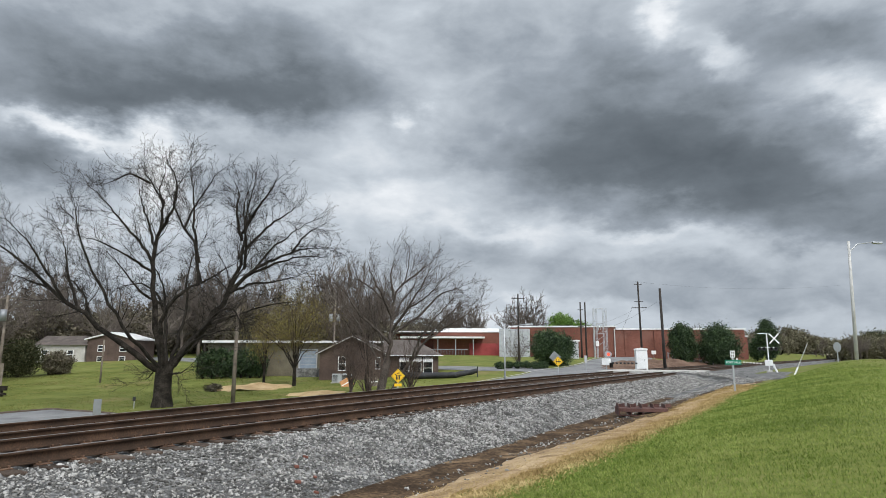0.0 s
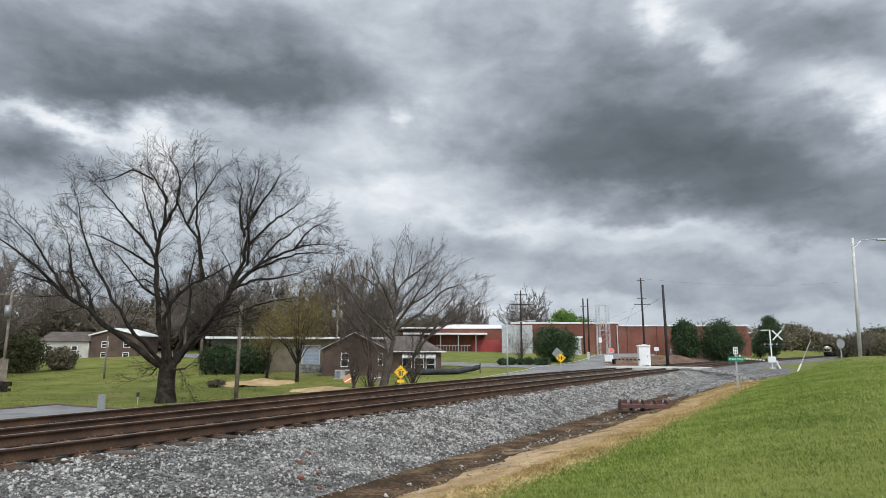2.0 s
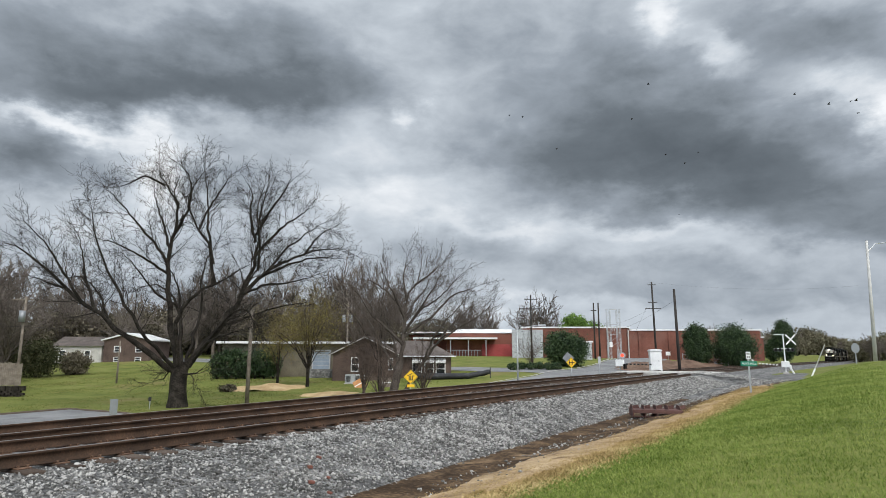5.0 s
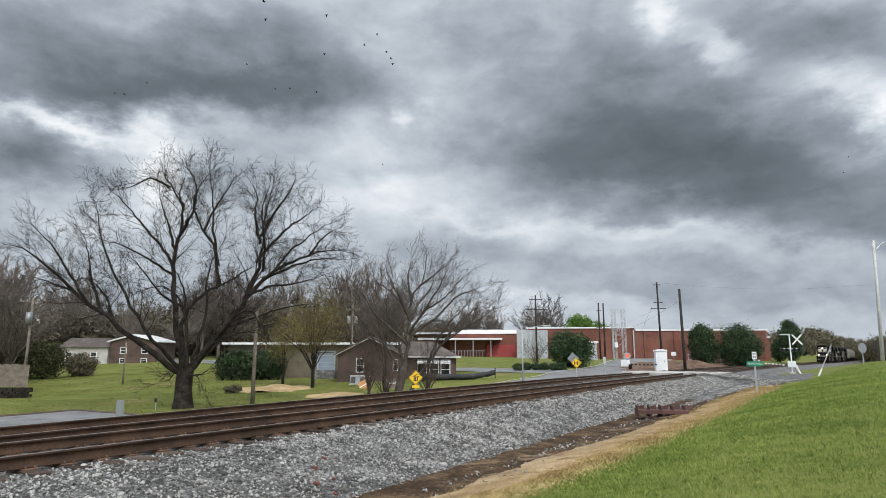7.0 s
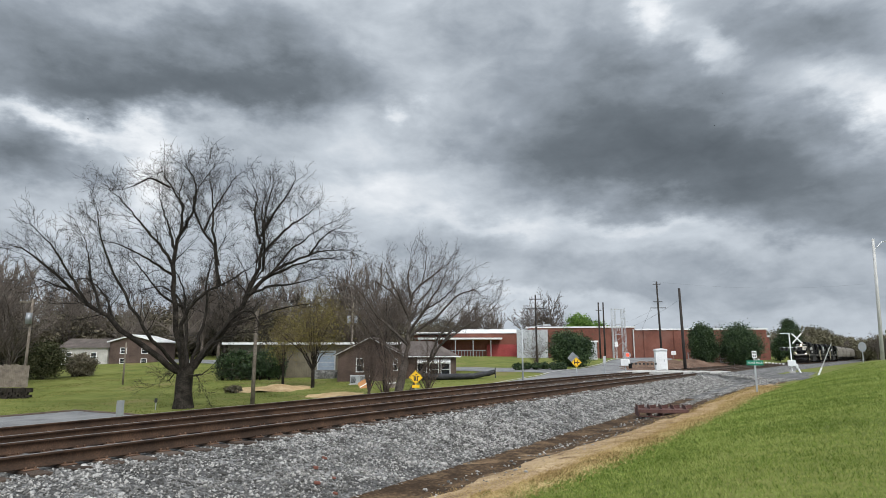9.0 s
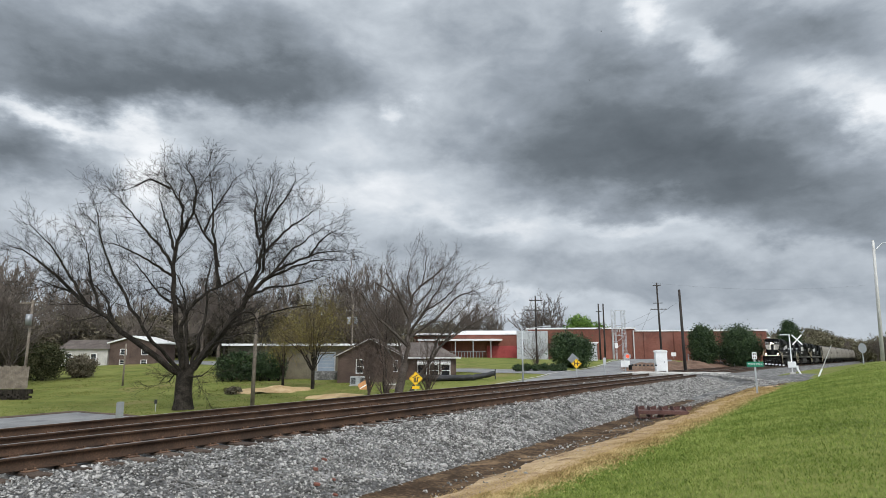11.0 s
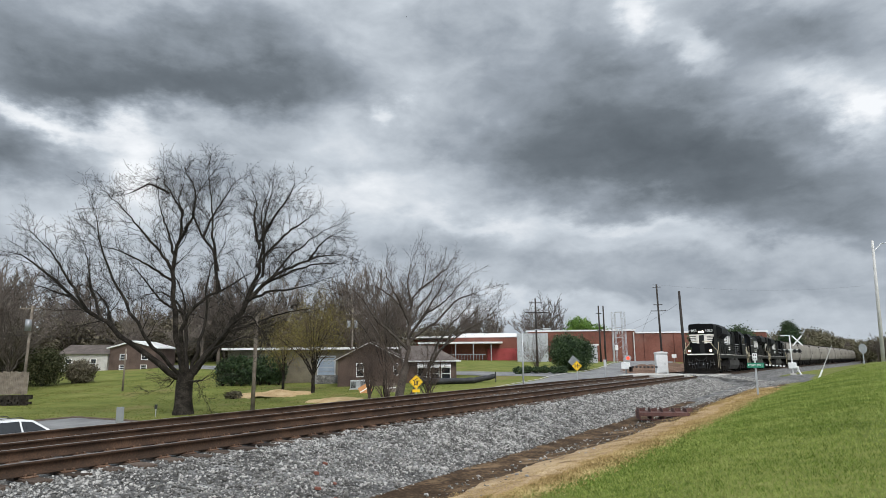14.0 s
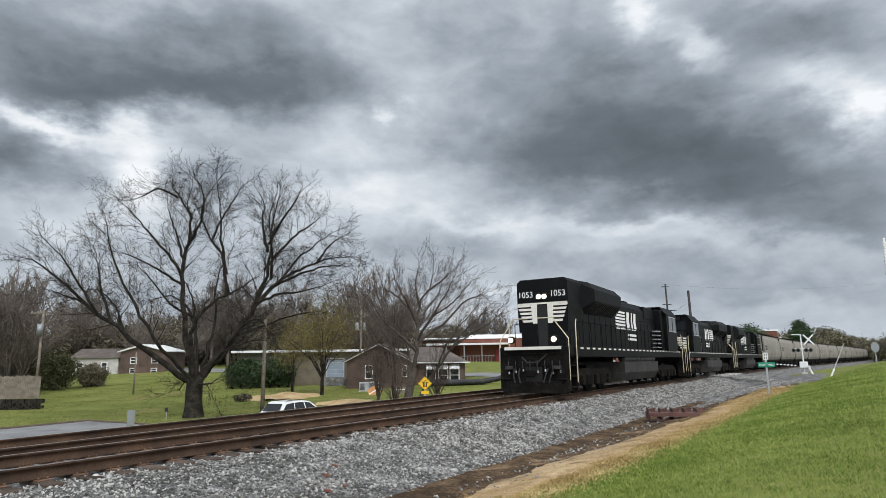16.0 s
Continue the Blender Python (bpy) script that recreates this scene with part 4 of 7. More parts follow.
def street_tree():
    """The round-crowned bare tree by the street."""
    spec = [(0.36, 0.25, 1.5, 0.12, 5, 4, 0.013), (0.28, 0.45, 0.85, 0.1, 4, 3, 0.0095), (0.22, 0.48, 0.48, 0.06, 3, 3, 0.0075), (0.28, 0.5, 0.3, 0.04, 2, 3, 0.0065)]
    trunks = ((0.36, 0.27, ((0, -12, 0), (6, 40, 0), (18, 100, 0), (28, 150, 0))),)
    limbs = (
        (0.24, 0.35, (26, 140, 0), (36, 200, 0), (40, 280, 0), (48, 350, 5), (78, 400, 10), (92, 470, 10)),
        (0.15, 0.2, (40, 280, 0), (12, 345, -40), (-18, 405, -60), (-38, 455, -70)),
        (0.14, 0.2, (46, 345, 5), (32, 420, 30), (42, 480, 40)),
        (0.14, 0.2, (40, 300, 0), (-15, 370, 60), (-80, 415, 90), (-110, 420, 100)),
        (0.16, 0.2, (35, 200, 0), (-15, 250, -50), (-65, 300, -80), (-105, 355, -90), (-138, 385, -95)),
        (0.17, 0.2, (37, 235, 0), (88, 305, -50), (135, 375, -70), (165, 435, -80)),
        (0.16, 0.2, (38, 225, 0), (125, 290, 40), (190, 355, 60), (255, 385, 70), (280, 370, 75)),
        (0.13, 0.2, (70, 390, 10), (120, 425, -20), (170, 460, -30)),
        (0.12, 0.2, (90, 310, -50), (150, 340, -110), (215, 405, -130)),
        (0.15, 0.2, (18, 110, 0), (-40, 200, 40), (-85, 280, 60), (-125, 330, 70)),
        (0.15, 0.25, (22, 130, 0), (5, 200, 60), (-30, 290, 90), (-55, 375, 100), (-90, 430, 100)),
        (0.14, 0.2, (38, 260, 0), (60, 330, 90), (110, 400, 120), (120, 460, 125)),
        (0.21, 0.4, (30, 20, 20), (60, 80, 20), (85, 120, 20), (115, 160, 20), (155, 210, 15), (215, 250, 10), (275, 290, 5), (330, 330, 0)),
        (0.13, 0.2, (150, 205, 15), (200, 270, 60), (255, 320, 80), (290, 345, 90)),
        (0.12, 0.2, (105, 150, 20), (140, 225, -40), (200, 300, -60), (245, 345, -60)))
    return shaped_tree(-3.45, 46.0, 0.0222, "leafless grey round-crowned tree with rising limbs by the street", 21, trunks, limbs, spec, "bark_pale", 0.72)


apron_kerb()
great_tree()
street_tree()
bare_tree("bare_tree", -4.6, 52.0, 23, 10.5, 3.4, 5, "slender leafless tree behind the street", radius=0.16, fork=0.25, lean=(-1.0, 0))
CRAPE = [(0.3, 0.42, 0.7, 0.3, 3, 3, 0.01), (0.26, 0.45, 0.45, 0.2, 2, 3, 0.007), (0.2, 0.5, 0.28, 0.15, 2, 3, 0.005)]
bare_tree("crape_myrtle", -4.0, 43.5, 31, 5.4, 2.2, 9, "leafless reddish multi-stemmed crape myrtle on the lawn", "twig", CRAPE, 0.12, fork=0.12)
bare_tree("crape_myrtle", -1.1, 46.5, 32, 5.2, 2.0, 10, "leafless reddish multi-stemmed crape myrtle on the lawn", "twig", CRAPE, 0.11, fork=0.12)
bare_tree("crape_myrtle", -6.0, 50.5, 33, 6.8, 2.6, 12, "leafless reddish multi-stemmed crape myrtle on the lawn", "twig", CRAPE, 0.12, fork=0.12)
bare_tree("budding_tree", -13.4, 64.0, 41, 9.8, 4.6, 13, "spring tree with a haze of yellow-green buds beside the shed", radius=0.16, fork=0.2, buds=(12000, 0.055, "bud"))
bare_tree("budding_tree", -17.5, 68.0, 42, 7.4, 2.6, 7, "spring tree with a haze of yellow-green buds beside the shed", radius=0.13, fork=0.2, buds=(5000, 0.06, "bud"))
bare_tree("bare_shrub", 11.6, 77.5, 43, 4.4, 2.5, 12, "leafless grey vase-shaped shrub in a planted island", "twig", CRAPE, 0.07, fork=0.06)


def lumpy_bush(name, x, y, seed, width, height, depth, count, leaf, mat, label, category="bush", trunk=False, lift=0.0, group="bushes", cone=0.0):
    """A leafy mass of many clumps with an uneven outline."""
    thing = empty(name, Matrix.Translation((x, y, ground_z(x, y) - 0.05 + lift)), label, category, group)
    rng = np.random.RandomState(seed)
    n = 110
    d = rng.normal(0, 1, (n, 3))
    d /= np.linalg.norm(d, axis=1)[:, None]
    r = rng.uniform(0.45, 0.95, (n, 1)) ** 0.6
    c = d * r * np.array([width / 2, depth / 2, height / 2]) * 0.88
    if cone:
        c[:, :2] *= (1 - cone * (c[:, 2:3] / height + 0.5))
    c[:, 2] += height / 2
    ob = new("foliage", leaf_mesh("foliage", c, count, leaf, min(width, height) * 0.085, mat, seed))
    ob.parent = thing
    w = Wood(seed)
    for k in range(9):
        tip = Vector(c[k])
        w.limb([(0, 0, -0.2), tuple(tip * 0.4 + Vector((0, 0, height * 0.1))), tuple(tip)], 0.06 * height / 3, 0.015, [(0.5, 0.4, 0.3, 0.2, 2, 3, 0.01)], 0, 5)
    new("stem", w.mesh("stem", "bark")).parent = thing
    return thing


lumpy_bush("round_bush", 17.4, 84, 51, 6.2, 4.9, 5.0, 26000, 0.12, "leaf_dark", "large round dark evergreen bush by the road")
lumpy_bush("clipped_tree", 48.9, 116, 52, 5.2, 8.0, 4.8, 22000, 0.15, "leaf_dark", "clipped rounded dark evergreen by the mill", "tree", group="clipped trees")
lumpy_bush("clipped_tree", 55.7, 116, 53, 7.8, 8.2, 6.0, 30000, 0.15, "leaf_dark", "clipped rounded dark evergreen by the mill", "tree", group="clipped trees")
lumpy_bush("evergreen_tree", 96.8, 172, 54, 6.6, 13.2, 6, 16000, 0.2, "leaf_dark", "ragged dark evergreen tree beyond the crossing", "tree", group="evergreens", cone=0.25)
lumpy_bush("evergreen_tree", 99.0, 182, 55, 5.0, 7.0, 5, 4000, 0.24, "leaf_dark", "ragged dark evergreen tree beyond the crossing", "tree", group="evergreens", cone=0.2)
lumpy_bush("green_tree", 37.5, 168, 56, 8.5, 7.4, 7, 6000, 0.3, "leaf_green", "bright spring-green tree behind the mill", "tree", lift=4.0, group="green trees")
lumpy_bush("green_tree", 43.6, 172, 57, 7.0, 6.0, 6, 4000, 0.3, "leaf_green", "bright spring-green tree behind the mill", "tree", lift=3.4, group="green trees")
for k in range(6):
    lumpy_bush("low_hedge", 9.2 + k * 1.1, 76.0 + (k % 2) * 0.7, 60 + k, 1.5, 1.0, 1.4, 900, 0.09, "leaf_dark", "low clipped hedge bush in a planted island", group="hedge bushes")
for k in range(7):
    lumpy_bush("tall_hedge", -26.6 + k * 1.12, 75.2, 70 + k, 2.0, 3.5 + 0.3 * (k % 3), 2.2, 2200, 0.13, "leaf_dark", "tall dark ivy-covered hedge against the shed", group="tall hedge")
for k, (x, y, w, h) in enumerate(((-51.5, 80, 6.0, 5.0), (-55.5, 82, 6.0, 6.0), (-60.5, 86, 7.0, 7.0), (-49.0, 84, 4.0, 3.2))):
    lumpy_bush("scrub_bush", x, y, 400 + k, w, h, 4.0, 7000, 0.14, "leaf_dry" if k % 2 else "leaf_scrub", "tangled dull green scrub at the lawn's edge", group="scrub")
lumpy_bush("brush_pile", -20.4, 60.5, 80, 2.0, 0.8, 1.4, 700, 0.1, "leaf_dry", "low heap of dry brush on the lawn")


def far_wood():
    """Woods along the horizon: a few bare and budding trees, repeated."""
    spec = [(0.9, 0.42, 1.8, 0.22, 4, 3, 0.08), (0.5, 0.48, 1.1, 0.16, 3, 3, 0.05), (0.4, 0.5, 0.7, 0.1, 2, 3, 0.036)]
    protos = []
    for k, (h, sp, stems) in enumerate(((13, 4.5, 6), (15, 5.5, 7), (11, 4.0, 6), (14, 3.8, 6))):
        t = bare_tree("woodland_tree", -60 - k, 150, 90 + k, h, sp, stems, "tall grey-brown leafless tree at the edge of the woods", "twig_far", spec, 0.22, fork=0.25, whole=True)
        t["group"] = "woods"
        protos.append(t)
    rng = random.Random(5)

    def put(x, y, size, sink=0.0):
        off, bearing = spot(x, y)[1], math.degrees(math.atan2(x, y))
        if -14 < off < 8 or (off > 0 and bearing < 34.6):
            return
        p = rng.choice(protos)
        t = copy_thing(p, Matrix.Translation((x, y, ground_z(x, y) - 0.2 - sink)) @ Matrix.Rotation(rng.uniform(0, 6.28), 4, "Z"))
        t.scale = (size * rng.uniform(0.9, 1.2), size * rng.uniform(0.9, 1.2), size)

    for _ in range(95):   # behind the lawn and the house
        b = radians(rng.uniform(-42, -3))
        d = rng.uniform(120, 190)
        dip = 1 - 0.35 * math.exp(-((math.degrees(b) + 25) / 4.5) ** 2)
        put(d * math.sin(b), d * math.cos(b), rng.uniform(0.95, 1.4) * dip)
    for _ in range(26):   # close scrub at the lawn's west end
        b = radians(rng.uniform(-43, -34.5))
        d = rng.uniform(82, 105)
        put(d * math.sin(b), d * math.cos(b), rng.uniform(0.7, 0.95))
    for _ in range(16):   # behind the mill
        b = radians(rng.uniform(2, 11))
        d = rng.uniform(175, 230)
        put(d * math.sin(b), d * math.cos(b), rng.uniform(0.85, 1.15))
    for _ in range(12):
        b = radians(rng.uniform(11, 26))
        d = rng.uniform(230, 300)
        put(d * math.sin(b), d * math.cos(b), rng.uniform(0.55, 0.75))
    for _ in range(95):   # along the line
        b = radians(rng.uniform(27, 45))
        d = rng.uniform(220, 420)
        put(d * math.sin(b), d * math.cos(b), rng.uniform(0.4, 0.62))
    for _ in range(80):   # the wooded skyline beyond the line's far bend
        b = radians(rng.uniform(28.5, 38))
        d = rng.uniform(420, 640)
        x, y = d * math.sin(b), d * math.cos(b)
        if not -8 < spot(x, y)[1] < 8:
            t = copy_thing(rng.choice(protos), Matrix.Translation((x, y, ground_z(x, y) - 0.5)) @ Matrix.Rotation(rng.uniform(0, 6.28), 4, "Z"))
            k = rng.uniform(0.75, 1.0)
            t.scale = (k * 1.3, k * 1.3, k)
    for k in range(34):
        b = radians(28.5 + 10 * k / 34)
        d = rng.uniform(430, 620)
        x, y = d * math.sin(b), d * math.cos(b)
        if not -16 < spot(x, y)[1] < 16:
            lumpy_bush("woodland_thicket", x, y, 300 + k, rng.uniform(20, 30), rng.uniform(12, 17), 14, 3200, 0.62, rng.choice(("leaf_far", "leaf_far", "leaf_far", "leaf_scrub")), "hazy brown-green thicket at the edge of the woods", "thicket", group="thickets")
    for k in range(44):
        b = radians(27 + 18 * k / 44)
        d = rng.uniform(220, 380)
        x, y = d * math.sin(b), d * math.cos(b)
        off = spot(x, y)[1]
        if -18 < off < 12 or (off > 0 and math.degrees(b) < 35):
            continue
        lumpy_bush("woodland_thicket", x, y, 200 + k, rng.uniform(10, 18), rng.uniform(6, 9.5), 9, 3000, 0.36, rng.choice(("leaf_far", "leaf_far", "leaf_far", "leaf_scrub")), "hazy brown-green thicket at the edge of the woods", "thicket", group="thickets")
    for k in range(12):   # beyond the bank's crest
        b = radians(34.4 + 0.7 * k)
        d = rng.uniform(240, 330)
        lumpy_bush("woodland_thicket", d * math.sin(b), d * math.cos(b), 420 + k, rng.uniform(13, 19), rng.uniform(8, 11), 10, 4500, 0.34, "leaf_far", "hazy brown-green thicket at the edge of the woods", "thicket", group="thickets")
    for k in range(46):
        b = radians(-44 + 45 * k / 46 + rng.uniform(-0.5, 0.5))
        d = rng.uniform(128, 190)
        lumpy_bush("woodland_thicket", d * math.sin(b), d * math.cos(b), 240 + k, rng.uniform(9, 15), rng.uniform(6, 10.5), 8, 3000, 0.32, "leaf_dry", "brown thicket of scrub in the woods", "thicket", group="thickets")


far_wood()


def lawn_blades():
    """Short grass blades on the mown bank near the eye."""
    rng = np.random.RandomState(3)
    n = 420000
    s = rng.beta(1.0, 2.2, n) * 50 - 1
    edge = bank_edge(s) - 0.1 + 0.2 * np.sin(s * 1.7) * np.sin(s * 0.6)
    off = edge + np.abs(rng.normal(0, 1, n)) ** 1.2 * 3.3
    x, y, _ = line(s, off)
    z = land(s, off) - 0.01
    a = rng.uniform(0, 6.283, n)
    dist = np.hypot(x, y)
    w = 0.0022 + dist * 0.00042
    h = rng.uniform(0.02, 0.055, n)
    lx, ly = rng.normal(0, 0.03, n), rng.normal(0, 0.03, n)
    v = np.stack([np.stack([x - np.cos(a) * w, y - np.sin(a) * w, z], -1), np.stack([x + np.cos(a) * w, y + np.sin(a) * w, z], -1), np.stack([x + lx, y + ly, z + h], -1)], 1)
    keep = dist > 2.2
    v = v[keep].reshape(-1, 3)
    ob = new("grass", raw_mesh("grass", v, np.arange(len(v)).reshape(-1, 3), "blade"))
    tagged(ob, "short bright green mown grass blades on the bank", "grass", kind="stuff")
    # dead grass along the lower edge of the bank
    n = 110000
    s = rng.beta(1.0, 1.8, n) * 46
    off = bank_edge(s) + rng.normal(-0.22, 0.36, n)
    x, y, _ = line(s, off)
    z = land(s, off) + 0.015
    a = rng.uniform(0, 6.283, n)
    w = 0.004 + np.hypot(x, y) * 0.0006
    h = rng.uniform(0.015, 0.05, n)
    lx, ly = rng.normal(0, 0.04, n), rng.normal(0, 0.04, n)
    v = np.stack([np.stack([x - np.cos(a) * w, y - np.sin(a) * w, z], -1), np.stack([x + np.cos(a) * w, y + np.sin(a) * w, z], -1), np.stack([x + lx, y + ly, z + h], -1)], 1).reshape(-1, 3)
    ob = new("dead_grass", raw_mesh("dead_grass", v, np.arange(len(v)).reshape(-1, 3), "straw"))
    tagged(ob, "straw-coloured dead grass along the ditch", "grass", kind="stuff")


lawn_blades()


def field_tufts():
    """Uneven tufts over the lawn across the tracks."""
    rng = np.random.RandomState(17)
    n = 130000
    s, off = rng.uniform(4, 66, n), -rng.uniform(10, 75, n)
    patch = np.sin(s * 0.7 + off * 0.3) * np.sin(off * 0.55 - s * 0.21) + 0.5 * np.sin(s * 2.3) * np.sin(off * 1.9)
    keep = (patch > rng.uniform(-1.2, 0.9, n)) & ~((off > -23.2) & (off < -9)) & ~((s < 25.5) & (s > 7) & (off > -37))
    s, off = s[keep], off[keep]
    x, y, _ = line(s, off)
    z = land(s, off) - 0.01
    n = len(s)
    a = rng.uniform(0, 6.283, n)
    w, h = rng.uniform(0.02, 0.05, n), rng.uniform(0.03, 0.11, n)
    lx, ly = rng.normal(0, 0.05, n), rng.normal(0, 0.05, n)
    v = np.stack([np.stack([x - np.cos(a) * w, y - np.sin(a) * w, z], -1), np.stack([x + np.cos(a) * w, y + np.sin(a) * w, z], -1), np.stack([x + lx, y + ly, z + h], -1)], 1).reshape(-1, 3)
    tagged(new("grass_tufts", raw_mesh("grass_tufts", v, np.arange(len(v)).reshape(-1, 3), "tuft")), "uneven olive grass tufts across the lawn", "grass", kind="stuff")


field_tufts()


def ballast():
    """Loose crushed stones on the bed."""
    rng = np.random.RandomState(9)
    shapes = []
    for k in range(10):
        bm = bmesh.new()
        for p in rng.normal(0, 1, (9, 3)):
            q = p / np.linalg.norm(p) * rng.uniform(0.75, 1.1)
            bm.verts.new(q * np.array([1.0, rng.uniform(0.6, 0.9), rng.uniform(0.5, 0.75)]))
        r = bmesh.ops.convex_hull(bm, input=bm.verts)
        bmesh.ops.triangulate(bm, faces=bm.faces)
        used = [v for v in bm.verts if v.link_faces]
        ids = {v: i for i, v in enumerate(used)}
        shapes.append((np.array([v.co[:] for v in used]), np.array([[ids[v] for v in f.verts] for f in bm.faces])))
        bm.free()
    n = 125000
    s = np.concatenate([rng.uniform(1.5, 16, n // 3), rng.uniform(12, 34, n // 3), rng.uniform(30, 62, n - 2 * (n // 3))])
    off = rng.uniform(0.92, np.interp(s, (34, 60), (5.9, 8.6)), n)
    thin = rng.uniform(0, 1, n) < np.interp(off - np.interp(s, (12, 22, 32, 42, 58), (0, 0.25, 0.6, 1.5, 3.4)), (3.45, 4.15, 5.0), (1.0, 0.16, 0.015))
    between = rng.uniform(0, 1, n) < 0.12
    off = np.where(between, rng.uniform(-6.5, 0.6, n), off)
    s, off = s[thin], off[thin]
    x, y, _ = line(s, off)
    z = np.where(off > 4.6, np.maximum(bed_height(s, off), land(s, off) + 0.035), bed_height(s, off))
    size = rng.lognormal(math.log(0.0275), 0.34, len(s)) * np.interp(s, (10, 30, 60), (1.0, 1.3, 1.8))
    kind = rng.randint(0, len(shapes), len(s))
    V, F, base = [], [], 0
    for k, (sv, sf) in enumerate(shapes):
        idx = np.where(kind == k)[0]
        m = len(idx)
        a, b = rng.uniform(0, 6.283, m), rng.normal(0, 0.5, m)
        ca, sa, cb, sb = np.cos(a), np.sin(a), np.cos(b), np.sin(b)
        p = sv[None] * size[idx][:, None, None]
        py, pz = p[..., 1] * cb[:, None] - p[..., 2] * sb[:, None], p[..., 1] * sb[:, None] + p[..., 2] * cb[:, None]
        px, py = p[..., 0] * ca[:, None] - py * sa[:, None], p[..., 0] * sa[:, None] + py * ca[:, None]
        q = np.stack([px + x[idx][:, None], py + y[idx][:, None], pz + z[idx][:, None] + 0.25 * size[idx][:, None]], -1)
        V.append(q.reshape(-1, 3))
        F.append((sf[None] + (np.arange(m) * len(sv))[:, None, None]).reshape(-1, 3) + base)
        base += m * len(sv)
    ob = new("ballast", raw_mesh("ballast", np.concatenate(V), np.concatenate(F), "stone"))
    tagged(ob, "loose angular grey granite ballast stones", "ballast", kind="stuff")


ballast()

# ---- buildings ----


def window(parent, x0, x1, z0, z1, y, frame_mat="white", bars=1):
    """A window in a wall that faces -y: frame, sill and dark panes."""
    w = part("window", box_bm(x0, x1, y - 0.05, y + 0.04, z0, z1), "glass", parent, "dark glass window")
    t = min(0.09, (x1 - x0) * 0.12)
    bm = bmesh.new()
    box(bm, x0 - t, x0, y - 0.09, y + 0.04, z0 - t, z1 + t)
    box(bm, x1, x1 + t, y - 0.09, y + 0.04, z0 - t, z1 + t)
    box(bm, x0, x1, y - 0.09, y + 0.04, z1, z1 + t)
    box(bm, x0, x1, y - 0.12, y + 0.04, z0 - t, z0)
    for k in range(bars):
        zc = z0 + (z1 - z0) * (k + 1) / (bars + 1)
        box(bm, x0, x1, y - 0.08, y + 0.03, zc - 0.03, zc + 0.03)
    part("window_frame", bm, frame_mat, w)
    return w


def brick_house():
    x0, y0 = -11.9, 70.0
    z0 = ground_z(-6, 70) - 0.3
    h = empty("brick_house", Matrix.Translation((x0, y0, z0)), "low brown brick house with a gable and white trim", "house", "houses")
    eave, peak = 3.3, 5.15
    bm = bmesh.new()
    prism(bm, ((0, 0), (7.2, 0), (7.2, eave), (3.6, peak - 0.12), (0, eave)), 0.0, 9.0, "y")
    part("wall", bm, "brick_brown", h)
    part("wall", box_bm(7.2, 13.4, 1.8, 9.0, 0, eave - 0.35), "brick_brown", h)
    bm = bmesh.new()
    prism(bm, ((-0.45, eave - 0.2), (3.6, peak), (7.65, eave - 0.2), (7.65, eave - 0.05), (3.6, peak + 0.16), (-0.45, eave - 0.05)), -0.4, 9.4, "y")
    part("roof", bm, "shingle", h)
    bm = bmesh.new()
    v = [bm.verts.new(p) for p in ((6.8, 1.2, eave - 0.3), (13.9, 1.2, eave - 0.3), (13.9, 9.4, eave - 0.3), (6.8, 9.4, eave - 0.3), (6.8, 5.3, eave + 1.55), (10.6, 5.3, eave + 1.55))]
    for q in ((0, 1, 5, 4), (1, 2, 5), (2, 3, 4, 5), (0, 4, 3), (0, 3, 2, 1)):
        bm.faces.new([v[i] for i in q])
    bmesh.ops.recalc_face_normals(bm, faces=bm.faces)
    part("roof", bm, "shingle", h)
    bm = bmesh.new()
    for a, b in (((-0.45, eave - 0.28), (3.6, peak - 0.08)), ((3.6, peak - 0.08), (7.65, eave - 0.28))):
        prism(bm, (a, b, (b[0], b[1] + 0.1), (a[0], a[1] + 0.1)), -0.46, -0.41, "y")
    part("bargeboard", bm, "pole_light", h, "pale painted gable trim")
    part("fascia", box_bm(7.3, 13.95, 1.13, 1.19, eave - 0.38, eave - 0.26), "white", h)
    window(h, 2.15, 2.85, 1.35, 2.75, 0.0, bars=1)
    window(h, 6.3, 6.75, 1.5, 2.7, 0.0, bars=1)
    for k, a in enumerate((9.0, 10.4, 11.7)):
        window(h, a, a + 0.95, 0.9 if k else 0.3, 2.2, 1.8, bars=1)
        bm = bmesh.new()
        prism(bm, ((1.8, 2.75), (1.15, 2.4), (1.15, 2.25), (1.8, 2.6)), a - 0.1, a + 1.05, "x")
        part("awning", bm, "white", h, "white metal awning")
    part("doorstep", box_bm(8.4, 13.8, 0.2, 1.8, -0.1, 0.3), "concrete", h)


